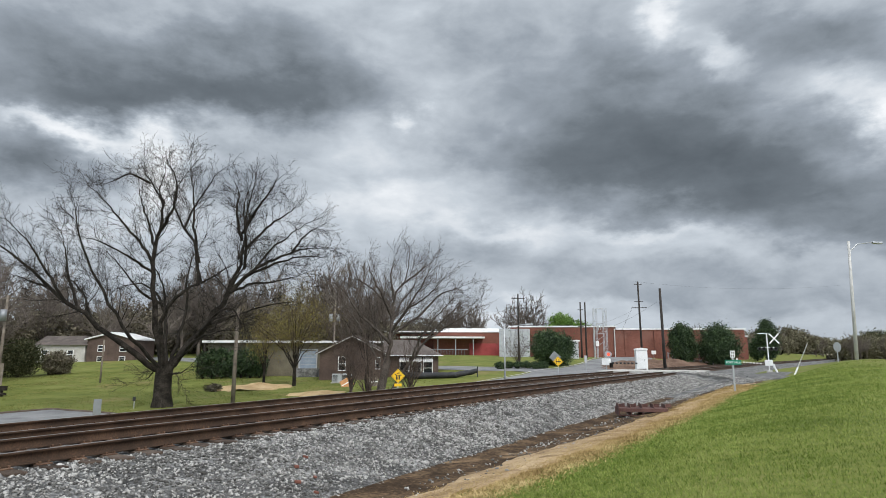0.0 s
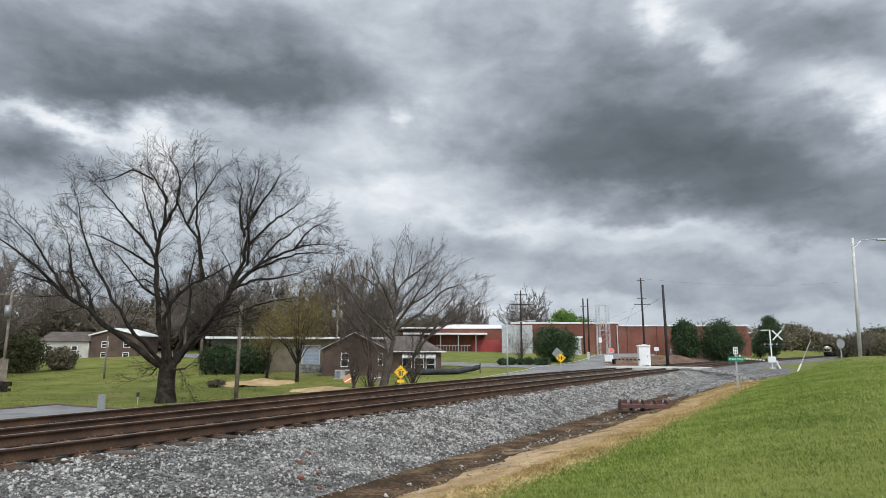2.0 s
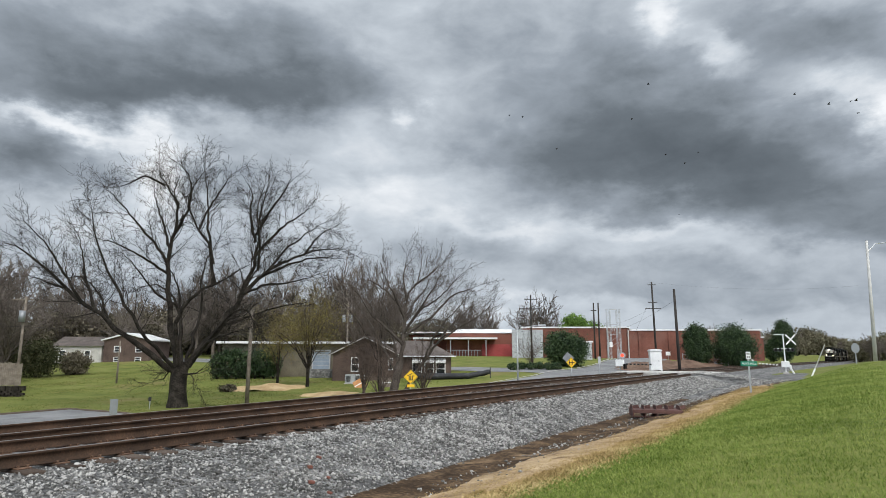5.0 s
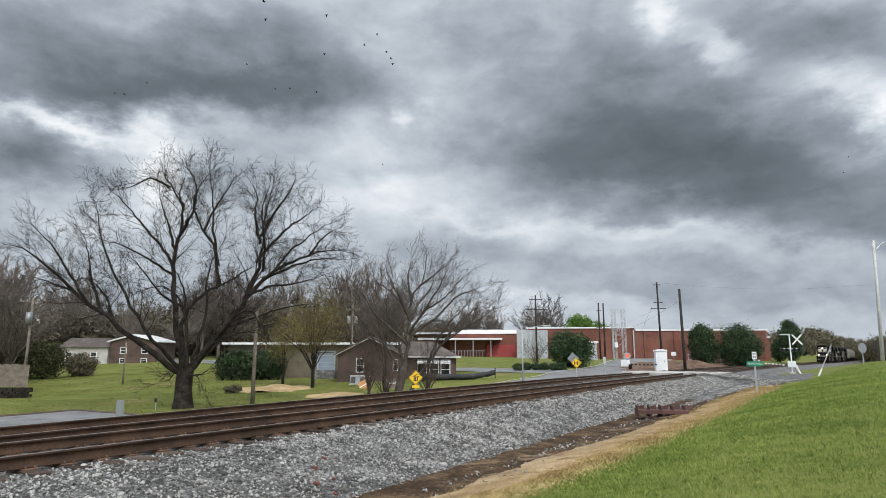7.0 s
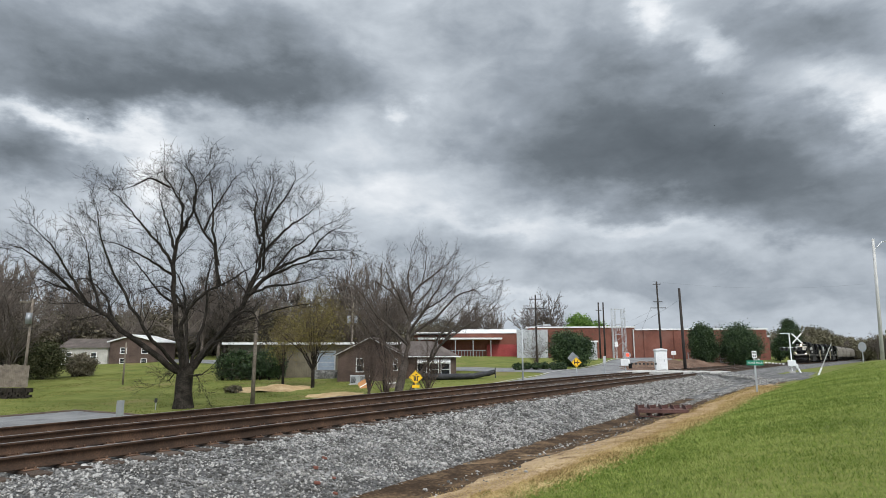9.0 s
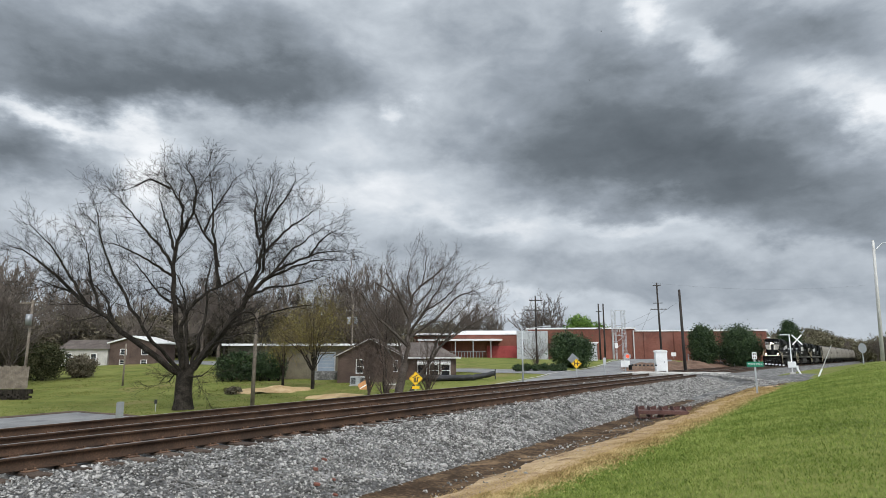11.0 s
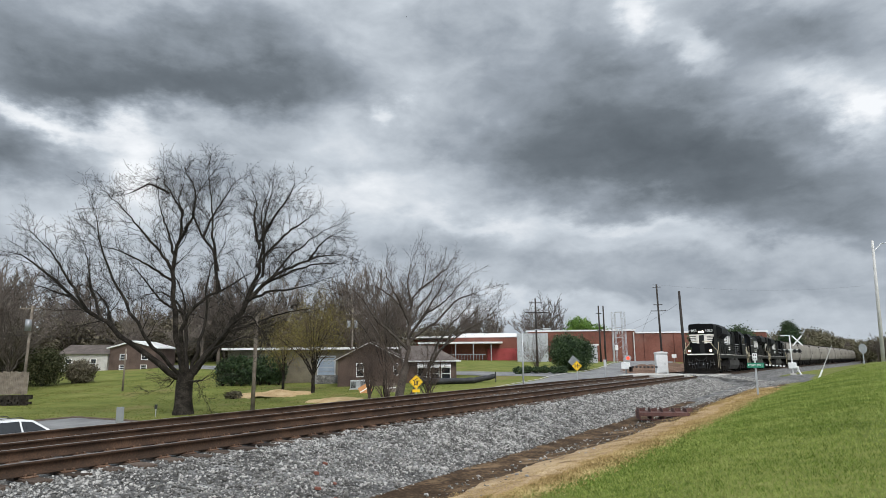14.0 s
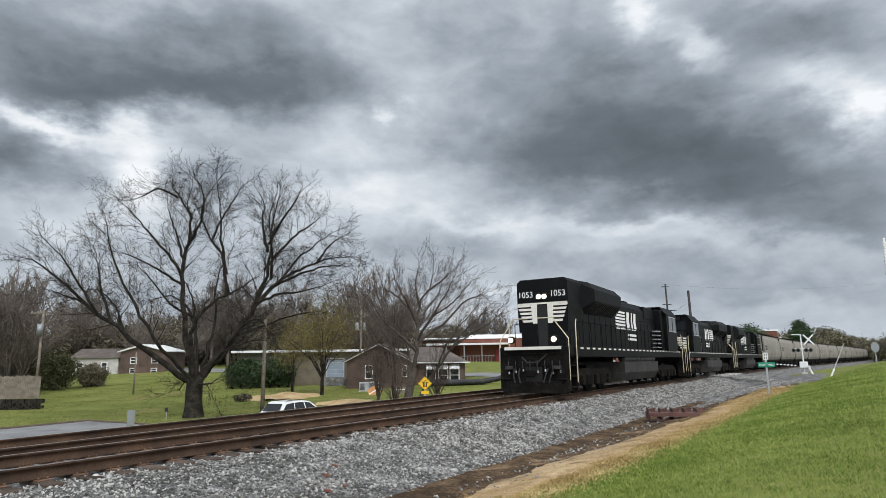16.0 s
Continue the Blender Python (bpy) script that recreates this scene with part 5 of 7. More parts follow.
def tan_shed():
    x0, y0 = -27.0, 77.5
    z0 = ground_z(-18, 77) - 0.25
    h = empty("metal_shed", Matrix.Translation((x0, y0, z0)), "long tan corrugated metal warehouse with a white roof edge", "warehouse", "houses")
    part("wall", box_bm(0, 24.0, 0, 14, 0, 4.35), "tan_metal", h)
    bm = bmesh.new()
    for k in range(80):
        box(bm, 0.1 + k * 0.3, 0.2 + k * 0.3, -0.04, 0.0, 0, 4.35)
    part("corrugation", bm, "tan_metal", h)
    part("roof", box_bm(-0.5, 24.4, -0.9, 14.4, 4.35, 4.62), "roof_white", h)
    part("loading_dock", box_bm(11.0, 14.6, -1.9, -0.05, 0, 1.25), "bed", h)
    d = part("door", box_bm(11.4, 13.4, -0.12, 0.0, 1.25, 3.35), "blue_door", h, "faded light blue loading door")
    bm = bmesh.new()
    for k in range(1, 5):
        box(bm, 11.4, 13.4, -0.15, -0.12, 1.25 + k * 0.44 - 0.02, 1.25 + k * 0.44 + 0.02)
    part("door_rib", bm, "steel", d)
    bm = bmesh.new()
    box(bm, 11.25, 11.4, -0.16, 0.0, 1.25, 3.6)
    box(bm, 13.4, 13.55, -0.16, 0.0, 1.25, 3.6)
    box(bm, 11.4, 13.4, -0.16, 0.0, 3.45, 3.6)
    part("door_frame", bm, "steel", d)
    u = part("wall_unit", box_bm(4.3, 5.3, -0.9, -0.05, 0.6, 1.9, bevel=0.03), "steel", h, "grey ventilation unit")


def mill():
    base = ground_z(35, 128) - 0.4
    m = empty("brick_mill", Matrix.Translation((18.0, 132.0, base)) @ Matrix.Rotation(radians(-6), 4, "Z"), "long red brick mill with white coping along its roof", "mill", "mill buildings")
    part("wall", box_bm(0, 22.5, 0, 30, 0, 6.75), "brick", m)
    part("wall", box_bm(22.5, 49.0, 0.0, 30, 0, 6.2), "brick", m)
    part("coping", box_bm(-0.2, 22.7, -0.2, 30, 6.75, 7.05), "roof_white", m, "white roof coping")
    part("coping", box_bm(22.7, 49.2, -0.2, 30, 6.2, 6.5), "roof_white", m, "white roof coping")
    part("wall", box_bm(-2.2, 4.2, -3.0, 0.0, 0, 6.3), "steel", m, "pale grey rendered bay")
    for k in range(7):
        part("pilaster", box_bm(6 + k * 6.1, 6.5 + k * 6.1, -0.18, 0.0, 0, 6.1), "brick", m)
    for k, a in enumerate((35.5, 36.7)):
        window(m, a, a + 0.6, 2.9, 3.6, 0.0, "dark", 0)
    part("pipe", rod_bm((22.2, -0.3, 0), (22.2, -0.3, 6.4), 0.12), "pole_light", m)
    part("pipe", rod_bm((18.0, -0.3, 0), (18.0, -0.3, 6.2), 0.12), "pole_light", m)
    part("pipe", rod_bm((25.0, -0.3, 0), (28.0, -2.3, 0.0), 0.1), "pole_light", m)
    e = empty("brick_mill", Matrix.Translation((2.0, 150.0, base)), "red brick mill wing with a loading canopy and bright red doors", "mill", "mill buildings")
    part("wall", box_bm(0.0, 17.4, 0, 25, 0, 6.3), "brick", e)
    part("wall", box_bm(-20.0, 0.0, 6, 25, 0, 6.1), "brick", e)
    part("coping", box_bm(-20.2, 17.5, -0.2, 25, 6.3, 6.6), "roof_white", e, "white roof coping")
    part("penthouse", box_bm(2.5, 16.5, 5, 20, 6.6, 7.5), "roof_white", e)
    part("red_door", box_bm(8.6, 17.3, -0.9, -0.01, 0, 3.6), "red_wall", e, "bright red panelled doors")
    part("canopy", box_bm(-8.0, 12.0, -4.5, 0.0, 4.75, 5.15), "roof_white", e, "white loading canopy")
    for k in range(5):
        part("canopy_post", rod_bm((-7.5 + k * 4.2, -4.2, 0), (-7.5 + k * 4.2, -4.2, 4.75), 0.12), "steel", e)
    bm = bmesh.new()
    for k in range(22):
        box(bm, -7.5 + k * 0.7, -7.44 + k * 0.7, -4.6, -4.55, 0.2, 2.2)
    box(bm, -7.5, 8.0, -4.6, -4.55, 2.1, 2.2)
    part("loading_gate", bm, "steel", e)
    r = empty("brick_mill", Matrix.Translation((63.0, 137.0, base)) @ Matrix.Rotation(radians(-8), 4, "Z"), "low red brick mill wing beyond clipped evergreens", "mill", "mill buildings")
    part("wall", box_bm(-8, 9.0, 0, 20, 0, 5.0), "brick", r)
    part("coping", box_bm(-8.2, 9.2, -0.2, 20, 5.0, 5.25), "roof_white", r, "white roof coping")
    s = empty("metal_hut", Matrix.Translation((24.3, 101.0, ground_z(24, 101) - 0.1)), "small pale grey metal hut with a white roof", "hut")
    part("wall", box_bm(-0.8, 0.9, 0, 3, 0, 2.9), "steel", s)
    part("roof", box_bm(-1.0, 1.1, -0.2, 3.2, 2.9, 3.15), "roof_white", s)


def far_houses():
    z = ground_z(-62, 112) - 0.4
    w = empty("white_house", Matrix.Translation((-68.2, 110, z)), "white clapboard house with a grey roof at the lawn's end", "house", "houses")
    part("wall", box_bm(0, 8.5, 0, 7, 0, 3.3), "concrete", w)
    part("roof", prism_bm(((-0.4, 3.2), (3.5, 4.9), (7.4, 3.2)), -0.4, 8.9, "x"), "shingle", w)
    for a in (1.2, 5.6):
        window(w, a, a + 0.9, 0.9, 2.3, 0.0)
    b = empty("brick_house", Matrix.Translation((-59.4, 110, z)), "brown brick house with a low gable at the lawn's end", "house", "houses")
    part("wall", prism_bm(((0, 0), (8.2, 0), (8.2, 4.2), (4.1, 5.3), (0, 4.2)), 0, 8, "y"), "brick_brown", b)
    part("roof", prism_bm(((-0.4, 4.1), (4.1, 5.3), (8.6, 4.1), (8.6, 4.3), (4.1, 5.55), (-0.4, 4.3)), -0.4, 8.3, "y"), "roof_white", b)
    for a in (2.0, 5.8):
        window(b, a, a + 1.0, 2.2, 3.1, 0.0)
        window(b, a, a + 0.9, 0.5, 1.2, 0.0)


brick_house()
tan_shed()
mill()
far_houses()

# ---- poles, wires and signals ----


def pole(x, y, height, r, mat, label, arms=(), lean=0.0, name="utility_pole", insulators=True):
    """A pole with crossarms, each given as height and half width."""
    p = empty(name, Matrix.Translation((x, y, ground_z(x, y) - 0.3)) @ Matrix.Rotation(radians(lean), 4, "Y"), label, "utility pole", "utility poles")
    part("shaft", rod_bm((0, 0, 0), (0, 0, height + 0.3), r, r * 0.7, 12), mat, p, smooth=True)
    for z, half in arms:
        part("crossarm", box_bm(-half, half, -0.06, 0.06, z - 0.06 + 0.3, z + 0.06 + 0.3), mat if mat != "pole_light" else "wood_pole", p)
        if insulators:
            for u in (-0.92, -0.45, 0.45, 0.92):
                part("insulator", rod_bm((u * half, 0, z + 0.36), (u * half, 0, z + 0.55), 0.05, 0.03, 6), "steel", p)
    return p


p = pole(-40.4, 60, 9.2, 0.15, "wood_pole", "weathered wooden utility pole with a grey transformer", [(8.9, 1.3)])
part("transformer", rod_bm((0, -0.32, 7.0), (0, -0.32, 8.1), 0.28, n=12), "sign_back", p, "grey transformer can", smooth=True)
pole(-15.1, 49.6, 7.4, 0.17, "wood_pole", "plain weathered wooden pole on the lawn")
pole(-36.5, 71, 4.8, 0.11, "wood_pole", "short weathered wooden post on the lawn")
p = pole(-13.0, 88, 9.2, 0.14, "wood_pole", "wooden utility pole with two transformers behind the shed", [(8.3, 1.0)])
for dx in (-0.5, 0.5):
    part("transformer", rod_bm((dx, -0.3, 6.7), (dx, -0.3, 7.7), 0.26, n=12), "sign_back", p, smooth=True)
pole(14.4, 95, 10.4, 0.16, "wood_dark", "dark wooden utility pole with a crossarm", [(9.7, 1.0), (8.2, 1.7)])
pole(38.9, 110, 14.4, 0.2, "wood_dark", "tall dark wooden pole with two crossarms", [(13.9, 0.7), (9.6, 1.4), (10.7, 0.8)], lean=-0.6)
pole(28.1, 72, 10.0, 0.19, "wood_dark", "tall plain dark wooden pole beside the crossing", lean=-0.6)
for dx in (0.0, 0.85):
    pole(28.0 + dx, 110, 10.0, 0.17, "wood_dark", "dark wooden substation pole", [(8.6, 0.5), (5.6, 0.5)] if dx == 0 else [], insulators=False)


def lamp_post(x, y, height, arm, label, mat, seed_dir=1):
    p = empty("street_lamp", Matrix.Translation((x, y, ground_z(x, y) - 0.2)) @ Matrix.Rotation(radians(2.4 if mat == "pole_light" else 0), 4, "Y"), label, "street lamp", "street lamps")
    part("post", rod_bm((0, 0, 0), (0, 0, height), 0.14 if mat == "pole_light" else 0.09, 0.09 if mat == "pole_light" else 0.06, 10), mat, p, smooth=True)
    bm = bmesh.new()
    bent(bm, [(0, 0, height - 0.9), (seed_dir * arm * 0.35, 0, height - 0.2), (seed_dir * arm, 0, height)], 0.035)
    a = part("arm", bm, "steel", p)
    part("lamp_head", box_bm(min(seed_dir * arm, seed_dir * (arm + 0.75)), max(seed_dir * arm, seed_dir * (arm + 0.75)), -0.13, 0.13, height - 0.12, height + 0.06, bevel=0.04), "steel", p)
    return p


lamp_post(7.5, 58.5, 6.0, 2.0, "slim grey street lamp at the street corner", "steel")
lamp_post(32.65, 46.0, 9.35, 1.9, "tall pale street lamp pole on the grass bank", "pole_light")


def lattice_tower():
    x, y = 30.6, 110
    t = empty("substation_tower", Matrix.Translation((x, y, ground_z(x, y) - 0.1)), "galvanised lattice steel substation frame with switchgear", "lattice tower")
    for cx in (0.0, 1.75):
        bm = bmesh.new()
        for dx in (-0.3, 0.3):
            for dy in (-0.3, 0.3):
                box(bm, cx + dx - 0.035, cx + dx + 0.035, dy - 0.035, dy + 0.035, 0, 9.0)
        for k in range(15):
            z, s = k * 0.6, 1 if k % 2 else -1
            for dy in (-0.3, 0.3):
                rod(bm, (cx - 0.3 * s, dy, z), (cx + 0.3 * s, dy, z + 0.6), 0.022, n=4)
                rod(bm, (cx - 0.3, dy, z), (cx + 0.3, dy, z), 0.022, n=4)
        part("lattice_leg", bm, "steel", t)
    bm = bmesh.new()
    for z in (8.9, 6.2, 4.4):
        for dy in (-0.3, 0.3):
            box(bm, 0.3, 1.45, dy - 0.04, dy + 0.04, z - 0.05, z + 0.05)
    for k in range(4):
        rod(bm, (0.3, 0, 2.2 + k), (1.45, 0, 3.0 + k), 0.04, n=4)
    part("lattice_beam", bm, "steel", t)
    for k in range(3):
        part("insulator", rod_bm((0.5 + k * 0.4, -0.3, 5.0), (0.5 + k * 0.4, -0.3, 5.9), 0.07, n=6), "steel", t)
    part("switch_box", box_bm(-0.1, 0.4, -0.6, -0.3, 2.2, 3.1), "white", t)


lattice_tower()


def wire(a, b, sag, r=0.012):
    n = 18
    pts = []
    for i in range(n + 1):
        t = i / n
        p = Vector(a).lerp(Vector(b), t)
        pts.append(p - Vector((0, 0, sag * 4 * t * (1 - t))))
    w = Wood(1)
    w.tube(pts, r, r, 4)
    ob = new("power_line", w.mesh("power_line", "wire"))
    tagged(ob, "thin black overhead power line between poles", "power line", "power lines")


wire((-90, 62, 4.2), (-40.4, 60, 4.0), 0.5, 0.016)
wire((-40.4, 60, 4.0), (-15.1, 66, 3.6), 0.4, 0.016)
wire((-15.1, 66, 3.6), (14.4, 95, 5.2), 0.8, 0.016)
wire((-13.0, 88, 7.6), (14.4, 95, 8.2), 0.6)
wire((14.4, 95, 8.6), (28, 110, 7.5), 0.5)
wire((28.85, 110, 6.2), (37.7, 110, 9.4), 0.4)
wire((31, 110, 5.6), (27.6, 72, 7.6), 0.5)
wire((37.9, 110, 14.6), (82, 118, 15.0), 1.0, 0.009)
wire((37.6, 110, 10.0), (34.4, 111, 3.0), 0.0, 0.016)
wire((-40.4, 60, 6.8), (-13.0, 88, 7.3), 0.6)


def diamond_sign(x, y, centre_z, half, symbol, label):
    g = ground_z(x, y)
    c = centre_z - g
    s = empty("warning_sign", Matrix.Translation((x, y, g)) @ Matrix.Rotation(math.atan2(x, y) * -1, 4, "Z"), label, "road sign", "warning signs")
    part("post", box_bm(-0.035, 0.035, 0.02, 0.06, -0.3, c + half * 0.9), "steel", s)
    d = half

    def rhomb(k, y0, y1):
        return prism_bm(((-k, c), (0, c - k), (k, c), (0, c + k)), y0, y1, "y")
    part("panel", rhomb(d, 0.0, 0.012), "yellow", s, "yellow diamond panel")
    bm = bmesh.new()
    for sx, sz in ((1, 1), (1, -1), (-1, 1), (-1, -1)):
        prism(bm, ((0, c + sz * d * 0.93), (sx * d * 0.93, c), (sx * d * 0.89, c), (0, c + sz * d * 0.89)), -0.004, 0.0, "y")
    part("border", bm, "sign_black", s)
    bm = bmesh.new()
    if symbol == "track":
        for dx in (-0.22, 0.0, 0.22):
            box(bm, (dx - 0.07) * d, (dx + 0.07) * d, -0.005, 0.0, c - 0.5 * d, c + 0.18 * d)
        box(bm, -0.3 * d, 0.3 * d, -0.0051, 0.0, c - 0.42 * d, c - 0.36 * d)
        for sx, zz in ((-0.38, 0.2), (0.1, 0.42), (0.38, 0.12), (-0.1, 0.32)):
            box(bm, (sx - 0.09) * d, (sx + 0.11) * d, -0.0052, 0.0, c + zz * d - 0.06 * d, c + zz * d + 0.06 * d)
    else:
        box(bm, -0.42 * d, -0.28 * d, -0.005, 0.0, c - 0.42 * d, c + 0.42 * d)
        box(bm, 0.1 * d, 0.24 * d, -0.005, 0.0, c - 0.42 * d, c + 0.42 * d)
        box(bm, -0.28 * d, 0.1 * d, -0.0051, 0.0, c - 0.07 * d, c + 0.07 * d)
        box(bm, 0.24 * d, 0.62 * d, -0.0051, 0.0, c - 0.07 * d, c + 0.07 * d)
    part("symbol", bm, "sign_black", s, "black road symbol")
    return s


s = diamond_sign(-1.67, 38, 0.02, 0.43, "track", "yellow diamond warning sign with a black symbol by the street")
z = 0.02 - ground_z(-1.67, 38)
part("plate", box_bm(-0.23, 0.23, 0.0, 0.012, z - 0.62, z - 0.45), "yellow", s, "small yellow plate")
s = diamond_sign(11.4, 53, 0.75, 0.44, "junction", "yellow diamond warning sign of a side road")
z = 0.75 - ground_z(11.4, 53)
part("rear_panel", prism_bm(((-0.75, z + 0.35), (-0.2, z - 0.15), (0.25, z + 0.4), (-0.3, z + 0.9)), 0.07, 0.085, "y"), "sign_back", s, "bare grey back of another panel")


def small_sign(name, x, y, label, shape, top, mat, post="steel", turn=0.0, category="road sign"):
    g = ground_z(x, y)
    s = empty(name, Matrix.Translation((x, y, g)) @ Matrix.Rotation(turn, 4, "Z"), label, category)
    part("post", rod_bm((0, 0.03, -0.3), (0, 0.03, top), 0.035, n=8), post, s)
    if shape == "octagon":
        r = 0.38
        prof = [(r * math.cos(math.tau * (k + 0.5) / 8), top - r + r * math.sin(math.tau * (k + 0.5) / 8)) for k in range(8)]
        part("panel", prism_bm(prof, -0.012, 0.0, "y"), mat, s)
    else:
        w, h = shape
        part("panel", box_bm(-w / 2, w / 2, -0.012, 0.0, top - h, top, bevel=0.004), mat, s)
    return s


small_sign("sign_back", -13.9, 27.0, "grey back of a road sign beside the street", (0.3, 0.7), 2.1, "sign_back", turn=0.5)
small_sign("stop_sign", 30.9, 45.5, "grey back of an octagonal stop sign on the bank", "octagon", 1.5, "sign_back", turn=0.2)
small_sign("stop_sign", 16.2, 86, "grey back of an octagonal stop sign at the corner", "octagon", 2.1, "sign_back")
small_sign("white_board", 44.0, 118, "small white notice boards on the yard gate", (0.9, 0.7), 1.9, "white")
small_sign("white_board", 59.5, 118, "small white notice boards on the yard gate", (1.6, 0.8), 1.9, "white")
small_sign("yard_marker", -21.0, 45.8, "small dark yard marker by the tree trunk", (0.22, 0.3), 0.85, "sign_black")
small_sign("road_post", 17.2, 66, "thin grey steel sign post by the road", (0.3, 0.75), 2.0, "steel")


def text_part(text, size, mat, parent, m, name="lettering", label="", align="CENTER", depth=0.004):
    cu = bpy.data.curves.new(name, "FONT")
    cu.body, cu.size, cu.align_x, cu.align_y, cu.extrude = text, size, align, "CENTER", depth
    tmp = new("tmp_text", cu)
    me = bpy.data.meshes.new_from_object(tmp.evaluated_get(bpy.context.evaluated_depsgraph_get()))
    bpy.data.objects.remove(tmp)
    me.materials.clear()
    me.materials.append(M[mat])
    ob = new(name, me)
    ob.parent, ob.matrix_basis = parent, m
    return tagged(ob, label)


def station_sign():
    x, y = 16.35, 32.5
    g = ground_z(x, y)
    s = empty("station_sign", Matrix.Translation((x, y, g)) @ Matrix.Rotation(radians(-14), 4, "Z"), "green railway name sign on a grey post in the ballast", "sign")
    part("post", box_bm(-0.04, 0.04, 0.02, 0.08, -0.3, 1.85), "steel", s)
    zc = 0.93 - g
    panel = part("panel", box_bm(-0.4, 0.4, -0.012, 0.018, zc - 0.13, zc + 0.13, bevel=0.004), "green_sign", s, "green name panel")
    text_part("FORT MILL", 0.15, "letter", panel, Matrix.Translation((0, -0.016, zc)) @ Matrix.Rotation(radians(90), 4, "X"), "lettering", "white lettering")
    bm = bmesh.new()
    top = part("post_plate", box_bm(-0.11, 0.11, -0.012, 0.018, zc + 0.26, zc + 0.62), "white", s, "white mile plate")
    for z0 in (0.3, 0.47):
        for dx in (-0.05, 0.04):
            box(bm, dx - 0.025, dx + 0.025, -0.016, -0.012, zc + z0, zc + z0 + 0.1)
    part("mark", bm, "sign_black", top)


station_sign()


def crossing_signal(x, y, label, near):
    g = ground_z(x, y) if near else float(rail_z(62)) - 0.35
    s = empty("crossing_signal", Matrix.Translation((x, y, g)) @ Matrix.Rotation(radians(-28), 4, "Z"), label, "crossing signal", "crossing signals")
    h = 4.6 if near else 2.2
    part("mast", rod_bm((0, 0, -0.2), (0, 0, h), 0.07, n=10), "white" if near else "steel", s)
    part("base", box_bm(-0.3, 0.3, -0.3, 0.3, -0.2, 0.25), "concrete", s)
    part("gate_motor", box_bm(-0.42, 0.42, -0.3, 0.25, 0.75, 1.45, bevel=0.04), "white", s, "white gate motor housing")
    part("counterweight", box_bm(0.42, 0.62, -0.5, 0.4, 0.5, 1.0, bevel=0.03), "grime" if not near else "white", s)
    if near:
        bm = bmesh.new()
        for k in (-1, 1):
            prism(bm, ((-0.56, 3.95 + 0.6 * k - 0.07 * k), (-0.44, 3.95 + 0.6 * k + 0.02 * k), (0.56, 3.95 - 0.6 * k + 0.07 * k), (0.44, 3.95 - 0.6 * k - 0.02 * k)), -0.14 - 0.012 * k, -0.13 - 0.012 * k, "y")
        b = part("crossbuck", bm, "white", s, "white crossbuck boards")
        b.location.x = 0.75
        part("lamp_bar", box_bm(-1.0, 1.0, -0.05, 0.05, 2.85, 2.95), "white", s)
        part("top_arm", box_bm(-0.95, 0.1, -0.04, 0.04, 4.5, 4.6), "white", s)
        for u in (-0.85, -0.4, 0.4, 0.85):
            q = part("signal_hood", rod_bm((u, -0.12, 2.75), (u, 0.1, 2.75), 0.22, n=14), "sign_black", s, "black lamp disc")
            part("lamp", rod_bm((u, -0.16, 2.75), (u, -0.12, 2.75), 0.1, n=12), "grime", q)
        arm = bmesh.new()
        rod(arm, (0.35, -0.2, 1.0), (1.15, -0.5, -0.75), 0.09, n=6)
        part("brace_leg", arm, "white", s, "white leaning brace leg")
        bm = bmesh.new()
        for k in range(8):
            box(bm, -0.6 - 0.36 * (k + 1), -0.6 - 0.36 * k - 0.16, -0.04, 0.04, 0.96 + 0.03 * k, 1.1 + 0.03 * k)
        part("gate_stripe", bm, "white", s)
    else:
        part("signal_disc", rod_bm((0.3, -0.12, 1.9), (0.3, 0.0, 1.9), 0.32, n=16), "steel", s)
        part("lamp", rod_bm((0.3, -0.15, 1.9), (0.3, -0.12, 1.9), 0.17, n=14), "lamp_red", s, "lit red warning lamp")
        bm = bmesh.new()
        for k in range(7):
            box(bm, 0.6 + 0.4 * k, 0.82 + 0.4 * k, -0.04, 0.04, 0.9, 1.05)
        part("gate_stripe", bm, "sign_black", s)
    return s


crossing_signal(40.5, 72, "white level crossing signal with crossbuck and lamp hoods", True)
crossing_signal(19.4, 66, "level crossing gate motor with a lit red lamp", False)


def gate_arms():
    g = empty("gate_arm", Matrix.Translation((36.8, 61.0, ground_z(36.8, 61) - 0.1)), "slim white crossing gate arm standing raised and leaning", "gate arm", "gate arms")
    bm = bmesh.new()
    rod(bm, (0, 0, 0.1), (0.4, 0, 0.85), 0.075, n=6)
    part("counterweight", bm, "white", g)
    bm = bmesh.new()
    rod(bm, (0.4, 0, 0.85), (1.6, 0, 3.2), 0.04, 0.028, n=6)
    part("arm", bm, "pole_light", g)


gate_arms()


def cabinet():
    x, y = 24.6, 70
    c = empty("signal_cabinet", Matrix.Translation((x, y, float(rail_z(62)) - 0.3)) @ Matrix.Rotation(radians(-10), 4, "Z"), "white metal railway signal cabinet beside the crossing", "cabinet")
    part("body", box_bm(-0.62, 0.62, -0.6, 0.6, 0.15, 2.35, bevel=0.02), "white", c)
    part("roof", prism_bm(((-0.72, 2.35), (0.72, 2.35), (0.6, 2.5), (0, 2.58), (-0.6, 2.5)), -0.7, 0.7, "y"), "white", c)
    d = part("door", box_bm(-0.4, 0.4, -0.635, -0.602, 0.3, 2.15, bevel=0.01), "white", c)
    part("door_handle", box_bm(0.25, 0.31, -0.67, -0.635, 1.1, 1.35), "steel", d)
    part("plinth", box_bm(-0.7, 0.7, -0.7, 0.7, -0.3, 0.15), "concrete", c)


cabinet()


